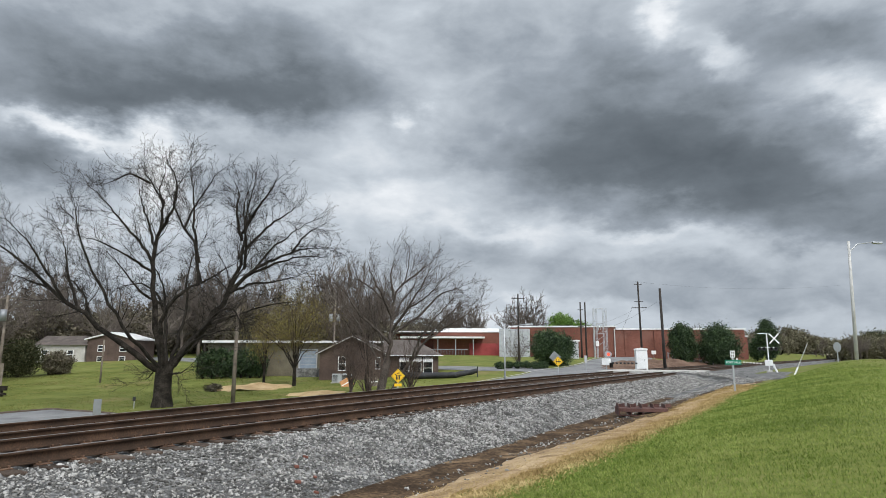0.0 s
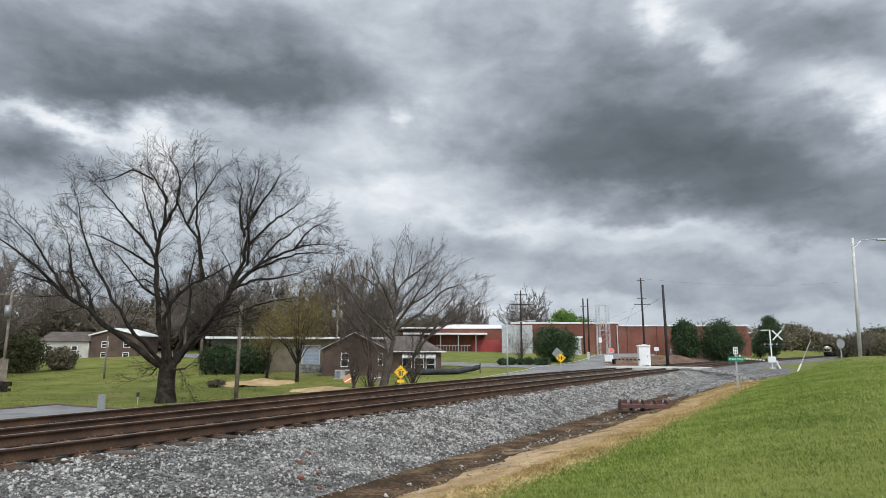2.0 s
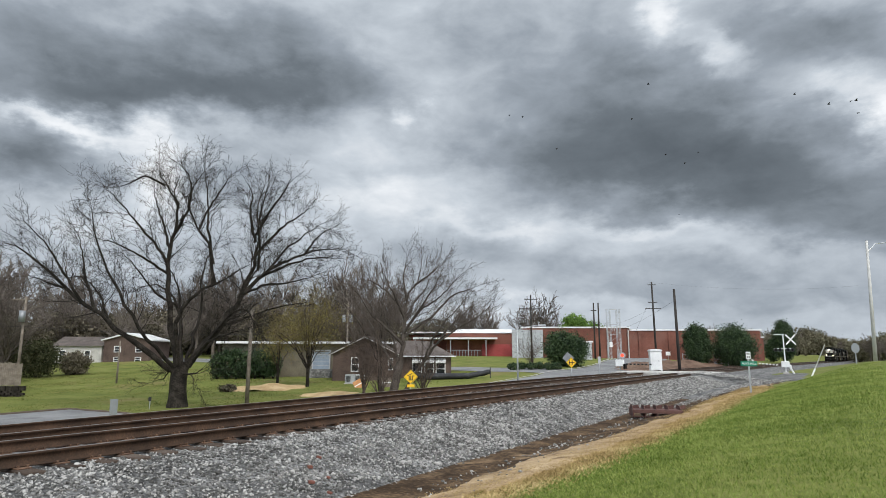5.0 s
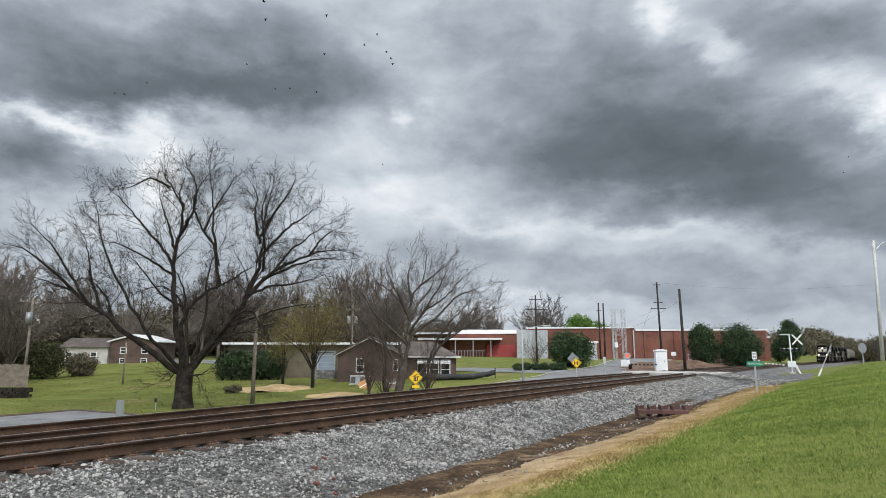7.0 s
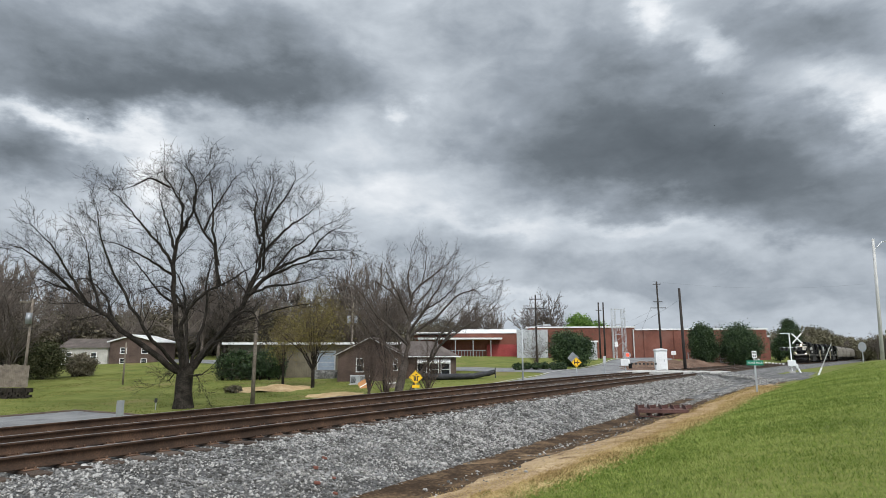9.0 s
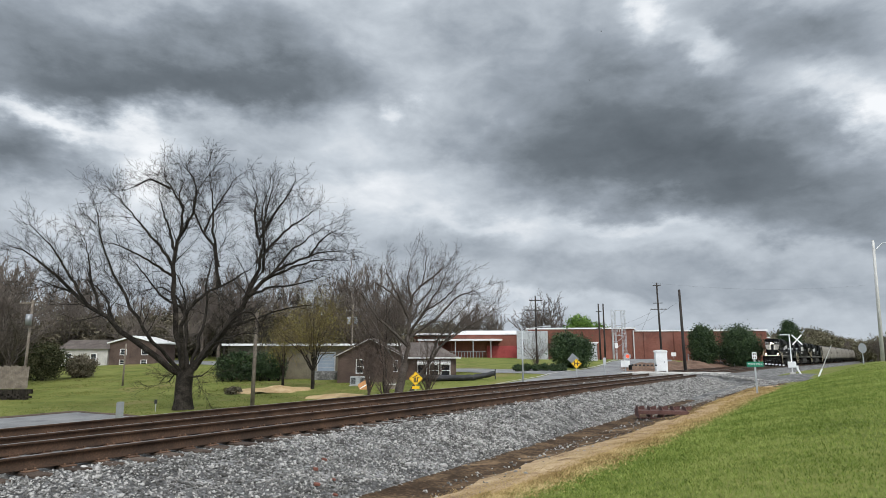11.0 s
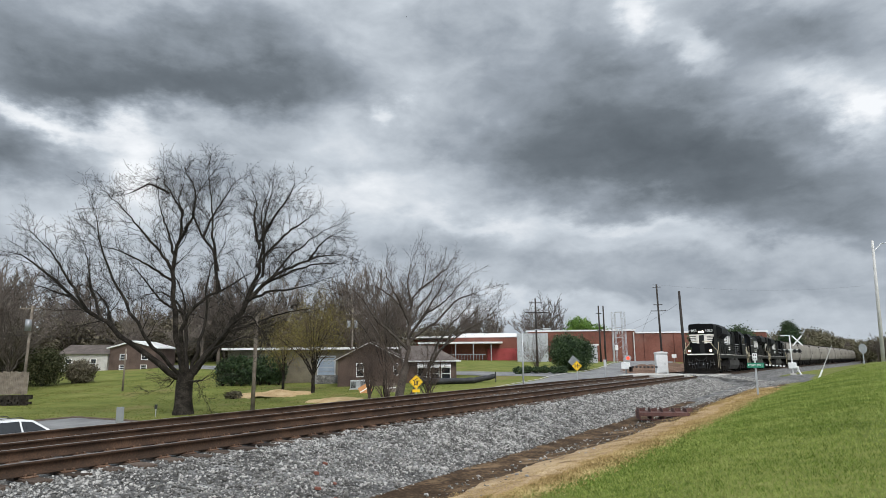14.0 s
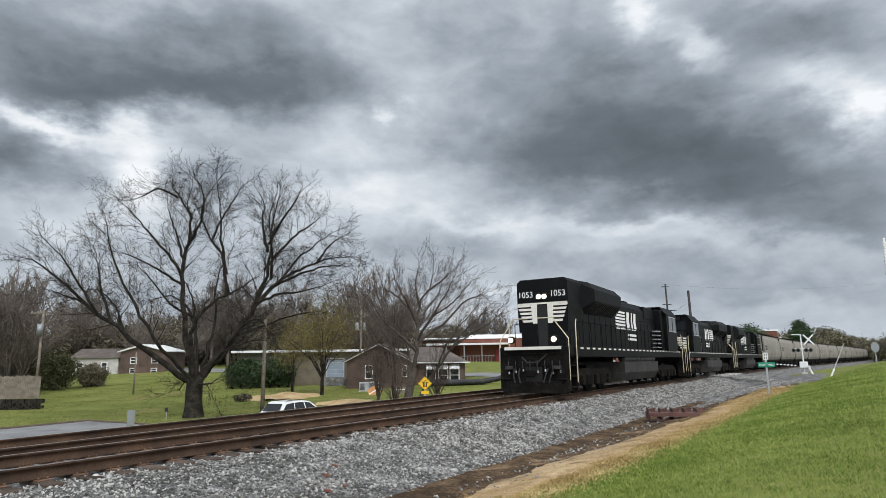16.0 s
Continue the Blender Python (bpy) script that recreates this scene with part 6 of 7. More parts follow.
def yard_gate():
    g = empty("yard_gate", Matrix.Translation((46.2, 116.5, ground_z(48, 117))), "grey tubular steel yard gate closing the mill drive", "gate")
    bm = bmesh.new()
    for z in (0.3, 1.1, 1.9):
        rod(bm, (0, 0, z), (8.5, 0, z), 0.05, n=5)
    for k in range(8):
        rod(bm, (k * 1.2, 0, 0.2), (k * 1.2, 0, 2.0), 0.05, n=5)
        if k < 7:
            rod(bm, (k * 1.2, 0, 0.3), (k * 1.2 + 1.2, 0, 1.9), 0.035, n=4)
    part("gate_frame", bm, "steel", g)
    for a in (0, 8.6):
        part("gate_post", rod_bm((a, 0.1, -0.2), (a, 0.1, 2.2), 0.09), "steel", g)


yard_gate()


def board_fence():
    f = empty("board_fence", Matrix.Translation((-44.8, 55.5, ground_z(-40, 55) + 0.25)) @ Matrix.Rotation(radians(6), 4, "Z"), "weathered grey upright board fence on a rough stone footing", "fence")
    rng = random.Random(4)
    for k in range(46):
        h = 2.75 + rng.uniform(-0.1, 0.06)
        part("board", box_bm(k * 0.16, k * 0.16 + 0.145, 0, 0.025, 0.75, h), "wood_pole", f)
    part("rail", box_bm(0, 7.3, 0.03, 0.1, 1.1, 1.2), "bark", f)
    part("rail", box_bm(0, 7.3, 0.03, 0.1, 2.3, 2.4), "bark", f)
    bm = bmesh.new()
    for r in range(4):
        for k in range(14):
            a = k * 0.54 + (r % 2) * 0.27
            box(bm, a, a + rng.uniform(0.42, 0.52), -0.12 + rng.uniform(-0.03, 0.03), 0.2, r * 0.2 - 0.3, r * 0.2 - 0.11 + (0.2 if r == 3 else 0), bevel=0.02)
    part("stone_footing", bm, "bark", f)


board_fence()


def mound(name, x, y, w, d, h, mat, label, seed, category="mound"):
    """A low uneven heap that runs out into the ground."""
    rng = np.random.RandomState(seed)
    n = 22
    verts, faces = [], []
    ph = rng.uniform(0, 6.28, 6)
    for i in range(n + 1):
        for j in range(n + 1):
            u, v = i / n * 2 - 1, j / n * 2 - 1
            r = math.hypot(u, v) * (1 + 0.18 * math.sin(3 * math.atan2(v, u) + ph[0]) + 0.1 * math.sin(7 * math.atan2(v, u) + ph[1]))
            top = max(0, 1 - r) ** 0.8 * (1 + 0.35 * math.sin(u * 5 + ph[2]) * math.sin(v * 4 + ph[3]))
            px, py = x + u * w / 2, y + v * d / 2
            verts.append((px, py, ground_z(px, py) + (h * top + 0.02 if r < 1 else -0.1)))
    for i in range(n):
        for j in range(n):
            k = i * (n + 1) + j
            faces.append((k, k + n + 1, k + n + 2, k + 1))
    return tagged(new(name, raw_mesh(name, verts, faces, mat, True)), label, category, "earth heaps")


mound("earth_mound", -17.3, 62.5, 8.0, 5.0, 0.55, "sand", "spread heap of orange sandy soil on the lawn", 1)
mound("earth_mound", -9.6, 55.0, 5.0, 3.2, 0.3, "sand", "thin patch of orange sandy soil on the lawn", 2)


def clay_bank():
    """A long uneven bank of bare clay that runs out at both ends."""
    def height(s, o):
        u = np.clip((o + 15.5) / 9.0, 0, 1)
        ends = np.clip((s - 79) / 12, 0, 1) * np.clip((175 - s) / 30, 0, 1)
        lumps = 1 + 0.25 * np.sin(s * 0.45 + o * 0.6) + 0.16 * np.sin(s * 1.3 - o * 1.1) + 0.1 * np.sin(s * 2.9 + o * 2.3)
        return land(s, o) - 0.12 + 0.95 * ends * np.sin(u * math.pi) ** 0.8 * lumps
    ob = sheet("clay_bank", np.arange(70, 176, 0.8), np.linspace(-15.5, -6.5, 26), "red_dirt", 0.0, height)
    tagged(ob, "long bank of bare brown clay beyond the crossing", "mound", kind="structure")


clay_bank()


def silt_fence():
    g = ground_z(2.5, 68) + 0.02
    f = empty("silt_fence", Matrix.Translation((-2.3, 68, g)), "long roll of black silt fabric lying along the verge", "silt fence")
    w = Wood(2)
    w.tube(w.curve([(0, 0, 0.3), (2.6, 0.1, 0.27), (5.2, -0.2, 0.35), (6.8, 0.1, 0.55), (8.0, 0, 0.8)], 20, 0.05), 0.36, 0.26, 8)
    new("fabric_roll", w.mesh("fabric_roll", "fabric")).parent = f
    part("stake", box_bm(7.95, 8.05, -0.05, 0.03, 0, 1.25), "fabric", f)


silt_fence()


def ac_unit(x, y, label):
    a = empty("cooling_unit", Matrix.Translation((x, y, ground_z(x, y))), label, "cooling unit", "cooling units")
    part("body", box_bm(-0.5, 0.5, -0.35, 0.35, 0.05, 0.95, bevel=0.03), "steel", a)
    bm = bmesh.new()
    for k in range(6):
        box(bm, -0.42, 0.1, -0.365, -0.351, 0.18 + k * 0.11, 0.24 + k * 0.11)
    part("grille", bm, "dark", a)
    part("pad", box_bm(-0.6, 0.6, -0.45, 0.45, -0.1, 0.05), "concrete", a)


ac_unit(-9.4, 66.5, "grey cooling unit with a louvred grille beside the house")
ac_unit(-8.4, 66.7, "grey cooling unit with a louvred grille beside the house")
for k, (x, y) in enumerate(((-7.6, 62.0), (-5.2, 61.5))):
    b = empty("plywood_sheet", Matrix.Translation((x, y, ground_z(x, y))) @ Matrix.Rotation(radians(-30 + 25 * k), 4, "Y") @ Matrix.Rotation(radians(-20), 4, "X"), "leaning wooden board with orange paint in the yard", "board", "yard boards")
    part("board", box_bm(-0.6, 0.6, 0, 0.04, 0, 0.95), "orange" if k == 0 else "wood_pole", b)
    part("batten", box_bm(-0.55, 0.55, -0.03, 0.0, 0.4, 0.5), "letter", b)

# ---- rusty grate and loose bricks beside the ballast ----


def steel_grate():
    x, y = 7.55, 21.8
    g = empty("steel_grate", Matrix.Translation((x, y, ground_z(x, y) + 0.02)) @ Matrix.Rotation(radians(-10), 4, "Z"), "brown rusty steel fabrication with upright fins lying in the ditch", "steel frame")
    part("deck", box_bm(-0.82, 0.82, -0.55, 0.55, 0.22, 0.25), "red_steel", g)
    part("edge", box_bm(-0.82, 0.82, -0.56, -0.53, 0.14, 0.25), "red_steel", g)
    for k in range(5):
        a = -0.8 + k * 0.39
        part("fin", prism_bm(((-0.5, 0.25), (0.3, 0.25), (0.3, 0.38), (-0.3, 0.38)), a, a + 0.02, "x"), "red_steel", g)
        part("fin_plate", prism_bm(((a, 0.25), (a + 0.28, 0.25), (a + 0.28, 0.38), (a, 0.33)), 0.1, 0.12, "y"), "red_steel", g)
        part("leg", box_bm(a - 0.01, a + 0.03, -0.54, 0.5, 0.0, 0.22), "red_steel", g)
    part("runner", box_bm(-0.8, 0.84, -0.5, -0.44, 0.0, 0.03), "red_steel", g)


steel_grate()
rng = random.Random(12)
for k, (x, y) in enumerate(((-1.95, 9.9), (-1.75, 10.25), (-2.1, 10.5), (-1.62, 9.65), (-1.42, 9.5), (-2.05, 11.0))):
    s0, o0, _ = spot(x, y)
    bm = box_bm(-0.07, 0.07, -0.045, 0.045, -0.028, 0.028, bevel=0.006)
    ob = part("brick_fragment", bm, "brick")
    size = rng.uniform(0.45, 0.95)
    ob.matrix_basis = Matrix.Translation((x, y, float(bed_height(s0, o0)) + 0.035)) @ Euler((rng.uniform(-0.4, 0.4), rng.uniform(-0.4, 0.4), rng.uniform(0, 3))).to_matrix().to_4x4() @ Matrix.Diagonal((size, size, size, 1))
    tagged(ob, "broken red brick piece lying on the ballast", "brick", "brick fragments")

# ---- the train: three black diesels and a string of covered hoppers ----


def wheelset(parent, x, r=0.53):
    """Two wheels on an axle; turns about its own axle."""
    bm = rod_bm((0, -0.75, 0), (0, 0.75, 0), 0.09, n=8)
    for y in (-0.72, 0.72):
        rod(bm, (0, y - 0.07, 0), (0, y + 0.07, 0), r, n=22)
        rod(bm, (0, y - (0.09 if y < 0 else -0.07), 0), (0, y + (0.09 if y > 0 else -0.07), 0), r * 0.35, n=10)
    w = part("wheelset", bm, "grime", parent)
    w.location = (x, 0, r)
    return w


def truck(parent, xc, axles, r, y=1.05):
    """A bogie: side frames with journal boxes, springs and its wheelsets."""
    xs = [(i - (axles - 1) / 2) * (1.75 if axles == 3 else 1.78) for i in range(axles)]
    half = xs[-1] + 0.55
    sets = []
    for side in (-1, 1):
        bm = bmesh.new()
        prism(bm, ((xc - half, 0.6), (xc - half + 0.2, 0.45), (xc + half - 0.2, 0.45), (xc + half, 0.6), (xc + half, 0.85), (xc + half * 0.7, 1.02), (xc - half * 0.7, 1.02), (xc - half, 0.85)), side * y - 0.07, side * y + 0.07, "y")
        f = part("side_frame", bm, "grime", parent)
        for a in xs:
            part("journal_box", box_bm(xc + a - 0.2, xc + a + 0.2, side * (y + 0.12) - 0.09, side * (y + 0.12) + 0.09, r - 0.2, r + 0.22, bevel=0.03), "grime", f)
        for a in xs[:-1]:
            for d in (0.65, 0.9, 1.15):
                part("spring", rod_bm((xc + a + d, side * (y + 0.1), 0.35), (xc + a + d, side * (y + 0.1), 0.75), 0.1, n=8), "grime", f)
    for a in xs:
        sets.append(wheelset(parent, xc + a, r))
    part("bolster", box_bm(xc - 0.5, xc + 0.5, -0.9, 0.9, 0.7, 1.15), "grime", parent)
    return sets


def handrail(parent, pts, mat, r=0.022, name="handrail"):
    return part(name, bent(bmesh.new(), pts, r), mat, parent)


def locomotive(label, number, lit):
    """Six-axle diesel: +x is the long hood's end, -x the cab's nose."""
    L = new("locomotive")
    tagged(L, label, "locomotive", "locomotives")
    deck = 1.92
    part("underframe", box_bm(-10.7, 10.7, -1.45, 1.45, 1.5, deck, bevel=0.02), "black", L)
    bm = bmesh.new()
    for k in range(26):
        for side in (-1, 1):
            a = -9.6 + k * 0.75
            box(bm, a, a + 0.36, side * 1.452 - 0.002, side * 1.452 + 0.002, deck - 0.1, deck - 0.03)
    part("sill_stripe", bm, "cream", L, "dashed cream sill stripe")
    # pilots, couplers, steps at both ends
    for e in (1, -1):
        bm = bmesh.new()
        prism(bm, ((-1.5, 0.18), (-1.25, 0.12), (1.25, 0.12), (1.5, 0.18), (1.5, deck - 0.02), (-1.5, deck - 0.02)), min(e * 10.85, e * 11.0), max(e * 10.85, e * 11.0), "x")
        p = part("pilot", bm, "grime", L)
        bm = bmesh.new()
        prism(bm, ((-1.35, 0.1), (1.35, 0.1), (1.2, 0.55), (-1.2, 0.55)), min(e * 11.0, e * 11.14), max(e * 11.0, e * 11.14), "x")
        part("plow", bm, "grime", p)
        part("coupler_pocket", box_bm(min(e * 11.0, e * 11.04), max(e * 11.0, e * 11.04), -0.36, 0.36, 0.55, 1.12), "dark", p)
        bm = box_bm(min(e * 10.9, e * 11.35), max(e * 10.9, e * 11.35), -0.12, 0.12, 0.75, 0.98, bevel=0.03)
        box(bm, min(e * 11.28, e * 11.5), max(e * 11.28, e * 11.5), -0.17, 0.1, 0.72, 1.02, bevel=0.04)
        part("coupler", bm, "grime", p)
        for y, sgn in ((-0.62, 1), (0.62, -1), (-0.85, 1), (0.85, -1)):
            part("hose", bent(bmesh.new(), [(e * 11.02, y, 1.05), (e * 11.22, y + 0.03 * sgn, 0.8), (e * 11.25, y + 0.12 * sgn, 0.5)], 0.03), "rubber", p, "black brake hose")
        part("hose", bent(bmesh.new(), [(e * 11.02, -0.5, 1.5), (e * 11.18, -0.2, 1.28), (e * 11.18, 0.25, 1.3), (e * 11.02, 0.6, 1.62)], 0.03), "rubber", p, "black jumper cable")
        for y in (-0.75, 0.75):
            part("uncoupling_lever", bent(bmesh.new(), [(e * 11.06, y * 0.4, 1.2), (e * 11.12, y, 1.18), (e * 11.12, y * 1.8, 0.85)], 0.018), "grime", p)
            part("pilot_step", box_bm(min(e * 11.0, e * 11.18), max(e * 11.0, e * 11.18), y * 1.6 - 0.2, y * 1.6 + 0.2, 0.62, 0.66), "grime", p)
        for k in range(8):
            y = -1.12 + 0.32 * k
            h = part("air_hose", bent(bmesh.new(), [(e * 11.01, y, 1.36), (e * 11.08, y + 0.02, 1.2), (e * 11.09, y + 0.05, 0.92 + 0.05 * (k % 3))], 0.024), "rubber", p)
            part("hose_end", rod_bm((e * 11.09, y + 0.05, 0.92 + 0.05 * (k % 3)), (e * 11.1, y + 0.06, 0.84 + 0.05 * (k % 3)), 0.032, n=6), "steel", h)
        part("grab_rail", bent(bmesh.new(), [(e * 11.0, -1.3, 1.62), (e * 11.08, -1.25, 1.64), (e * 11.08, 1.25, 1.64), (e * 11.0, 1.3, 1.62)], 0.018), "grime", p)
        for y in (-1.02, 1.02):
            part("cut_bracket", box_bm(min(e * 11.0, e * 11.2), max(e * 11.0, e * 11.2), y - 0.16, y + 0.16, 1.02, 1.16, bevel=0.02), "tank", p)
        part("anticlimber", box_bm(min(e * 10.95, e * 11.2), max(e * 10.95, e * 11.2), -1.2, 1.2, deck - 0.12, deck + 0.0), "cream" if e > 0 else "black", p)
        for y in (-1, 1):
            bm = bmesh.new()
            for k in range(4):
                box(bm, min(e * 10.2, e * 10.84), max(e * 10.2, e * 10.84), y * 1.35 - 0.17, y * 1.35 + 0.17, 0.3 + k * 0.42, 0.34 + k * 0.42)
            box(bm, min(e * 10.15, e * 10.2), max(e * 10.15, e * 10.2), y * 1.3 - 0.2, y * 1.3 + 0.2, 0.25, deck)
            part("step", bm, "grime", p)
            handrail(p, [(e * 10.1, y * 1.5, 0.5), (e * 10.1, y * 1.5, deck + 0.95), (e * 9.95, y * 1.48, deck + 1.1)], "handrail", 0.021)
            handrail(p, [(e * 10.95, y * 1.5, 0.6), (e * 10.95, y * 1.5, deck + 0.3), (e * 10.95, y * 0.85, deck + 1.15), (e * 10.95, y * 0.2, deck + 1.15)], "handrail", 0.021)
            q = part("ditch_light", rod_bm((e * 10.97, y * 0.95, deck + 0.28), (e * 11.1, y * 0.95, deck + 0.28), 0.16, n=16), "grime", p)
            on = lit and e > 0
            part("lens", rod_bm((e * 11.1, y * 0.95, deck + 0.28), (e * 11.13, y * 0.95, deck + 0.28), 0.1, n=16), "lamp_on" if on else "steel", q, "lit warm ditch light" if on else "unlit ditch light")
    # long hood
    body = part("hood", box_bm(-5.2, 9.85, -0.98, 0.98, deck, 3.55, bevel=0.03), "black", L, "black hood with doors")
    bm = bmesh.new()
    prism(bm, ((-0.98, 3.55), (0.98, 3.55), (0.98, 4.15), (0.72, 4.5), (-0.72, 4.5), (-0.98, 4.15)), -5.2, 3.0, "x")
    part("hood_top", bm, "black", body)
    door = finish("hood_door", box_bm(0, 0.7, -0.012, 0.012, deck + 0.12, 3.4, bevel=0.006), "black")
    for k in range(18):
        for side in (-1, 1):
            d = new("hood_door", door)
            d.parent, d.location = body, (-4.9 + k * 0.8, side * 0.985, 0)
    latch = finish("door_latch", box_bm(-0.03, 0.03, -0.015, 0.015, -0.06, 0.06), "tank")
    for k in range(18):
        for side in (-1, 1):
            for z in (2.35, 3.05):
                d = new("door_latch", latch)
                d.parent, d.location = body, (-4.3 + k * 0.8, side * 1.005, z)
    # flared radiator housing, set back from the end
    bm = bmesh.new()
    rings = []
    for x, prof in ((3.0, ((0.98, 3.5), (0.99, 3.9), (0.98, 4.3), (0.72, 4.5))), (3.5, ((0.98, 3.45), (1.5, 3.95), (1.5, 4.45), (1.2, 4.76))), (7.6, ((1.0, 3.4), (1.54, 3.95), (1.54, 4.45), (1.2, 4.82))), (8.15, ((1.02, 2.9), (1.12, 3.6), (1.14, 4.68), (1.0, 4.84))), (9.9, ((1.1, 2.55), (1.16, 3.6), (1.16, 4.68), (1.0, 4.82)))):
        rings.append([bm.verts.new((x, y, z)) for y, z in prof] + [bm.verts.new((x, -y, z)) for y, z in reversed(prof)])
    for a, b in zip(rings, rings[1:]):
        for i in range(8):
            bm.faces.new((a[i], a[(i + 1) % 8], b[(i + 1) % 8], b[i]))
    bm.faces.new(rings[0])
    bm.faces.new(rings[-1])
    bmesh.ops.recalc_face_normals(bm, faces=bm.faces)
    rad = part("radiator_housing", bm, "black", L, "flared black radiator housing")
    for side in (-1, 1):
        bm = bmesh.new()
        prism(bm, ((side * 1.06, 3.5), (side * 1.515, 3.93), (side * 1.525, 3.92), (side * 1.07, 3.49)), 3.7, 7.5, "x")
        for k in range(14):
            prism(bm, ((side * 1.06, 3.49), (side * 1.52, 3.92), (side * 1.54, 3.9), (side * 1.08, 3.47)), 3.75 + k * 0.265, 3.8 + k * 0.265, "x")
        part("radiator_grille", bm, "dark", rad)
    for x in (4.2, 5.6, 7.0):
        part("fan", rod_bm((x, 0, 4.7), (x, 0, 4.82), 0.62, 0.6, 20), "grime", rad)
    bm = bmesh.new()
    bent(bm, [(9.3, -0.85, 4.72), (9.3, -0.75, 4.86), (9.3, -0.2, 4.88), (9.3, -0.1, 4.74)], 0.02)
    part("grab_iron", bm, "grime", rad)
    # end face: striped chevron, door, lamps, number
    face = part("end_panel", box_bm(9.86, 9.92, -1.0, 1.0, deck, 2.6), "black", L)
    f = 9.925
    for side in (-1, 1):
        for k in range(5):
            z0 = 2.98 + k * 0.165
            reach = 0.88 + 0.06 * k
            part("chevron_stripe", prism_bm(((side * 0.42, z0), (side * reach, z0), (side * (reach + 0.05), z0 + 0.095), (side * 0.42, z0 + 0.095)), f, f + 0.006, "x"), "cream", L, "cream painted stripe")
        part("chevron_post", prism_bm(((side * 0.24, 2.92), (side * 0.45, 2.92), (side * 0.52, 3.8), (side * 0.24, 3.8)), f, f + 0.008, "x"), "cream", L, "cream painted door border")
    part("chevron_bar", box_bm(f, f + 0.0045, -1.13, 1.13, 3.73, 3.8), "cream", L, "cream painted bar")
    d = part("end_door", box_bm(f, f + 0.012, -0.21, 0.21, 1.95, 3.68), "dark", L, "dark end door")
    part("end_door_frame", box_bm(f - 0.004, f + 0.006, -0.27, 0.27, deck, 3.72), "grime", d)
    h = part("headlight", box_bm(f - 0.01, f + 0.03, -0.28, 0.28, 3.9, 4.2, bevel=0.02), "black", L)
    for y in (-0.13, 0.13):
        part("lens", rod_bm((f + 0.03, y, 4.05), (f + 0.05, y, 4.05), 0.095, n=16), "lamp_on" if lit else "steel", h, "lit warm headlight" if lit else "unlit headlight")
    for y in (-0.75, 0.72):
        text_part(number, 0.36, "letter", L, Matrix.Translation((f + 0.002, y, 4.15)) @ Matrix.Rotation(radians(90), 4, "Z") @ Matrix.Rotation(radians(90), 4, "X"), "road_number", "white road number")
    # side emblem of stripes and two slanted blocks, with bars for the small writing
    for side in (-1, 1):
        bm = bmesh.new()
        y = side * 1.0
        for k in range(6):
            z0 = 2.95 + k * 0.165
            prism(bm, ((1.3 + 0.05 * k * 0, z0), (2.9, z0), (3.0, z0 + 0.1), (1.2, z0 + 0.1)), min(y, y + side * 0.006), max(y, y + side * 0.006), "y")
        part("emblem_stripe", bm, "letter", L, "white emblem stripes")
        bm = bmesh.new()
        for a, b in ((0.35, 0.55), (-0.25, 0.3), (-0.95, 0.5)):
            prism(bm, ((a, 2.95), (a + b, 2.95), (a + b + 0.12, 3.4), (a + b, 3.9), (a + 0.1, 3.9), (a + 0.2, 3.45)), min(y, y + side * 0.006), max(y, y + side * 0.006), "y")
        part("emblem", bm, "letter", L, "white emblem blocks")
        bm = bmesh.new()
        for z0 in (2.62, 2.4):
            box(bm, -0.75, 0.85, min(y, y + side * 0.006), max(y, y + side * 0.006), z0, z0 + 0.12)
        part("small_writing", bm, "letter", L)
        rail = [(a, side * 1.46, deck + 1.02) for a in (-5.0, 9.6)]
        handrail(L, rail, "grime", 0.02)
        post = finish("stanchion", rod_bm((0, 0, deck), (0, 0, deck + 1.02), 0.018, n=5), "grime")
        for k in range(11):
            d = new("stanchion", post)
            d.parent, d.location = L, (-5.0 + k * 1.46, side * 1.46, 0)
    # cab and nose
    cab = part("cab", prism_bm(((-1.55, deck), (1.55, deck), (1.55, 4.15), (1.2, 4.55), (-1.2, 4.55), (-1.55, 4.15)), -8.6, -5.9, "x"), "black", L, "black crew cab")
    part("cab_roof", prism_bm(((-1.56, 4.16), (-1.2, 4.57), (1.2, 4.57), (1.56, 4.16), (1.2, 4.64), (-1.2, 4.64)), -8.75, -5.7, "x"), "black", cab)
    part("electrical_cabinet", box_bm(-5.9, -5.2, -1.35, 1.35, deck, 4.4, bevel=0.03), "black", L)
    for side in (-1, 1):
        y = side * 1.555
        for a, b in ((-8.3, -7.5), (-7.3, -6.4)):
            w = part("cab_window", box_bm(a, b, min(y, y + side * 0.01), max(y, y + side * 0.01), 3.15, 4.0), "glass", cab)
            bm = bmesh.new()
            for z0, z1 in ((3.09, 3.15), (4.0, 4.06)):
                box(bm, a - 0.05, b + 0.05, min(y, y + side * 0.025), max(y, y + side * 0.025), z0, z1)
            part("window_trim", bm, "steel", w)
        bm = bmesh.new()
        for k in range(5):
            box(bm, -5.7, -4.3, min(side * 1.0, side * 1.3), max(side * 1.0, side * 1.3), deck + 0.15 + k * 0.24, deck + 0.21 + k * 0.24)
        part("louvre", bm, "steel", L)
    nose = part("nose", prism_bm(((-8.6, deck), (-10.5, deck), (-10.45, 3.0), (-9.9, 3.3), (-8.6, 3.45)), -1.15, 1.15, "y"), "black", L, "black wide nose")
    for y in (-0.62, 0.62):
        part("windshield", box_bm(-8.63, -8.6, y - 0.5, y + 0.5, 3.5, 4.15), "glass", cab)
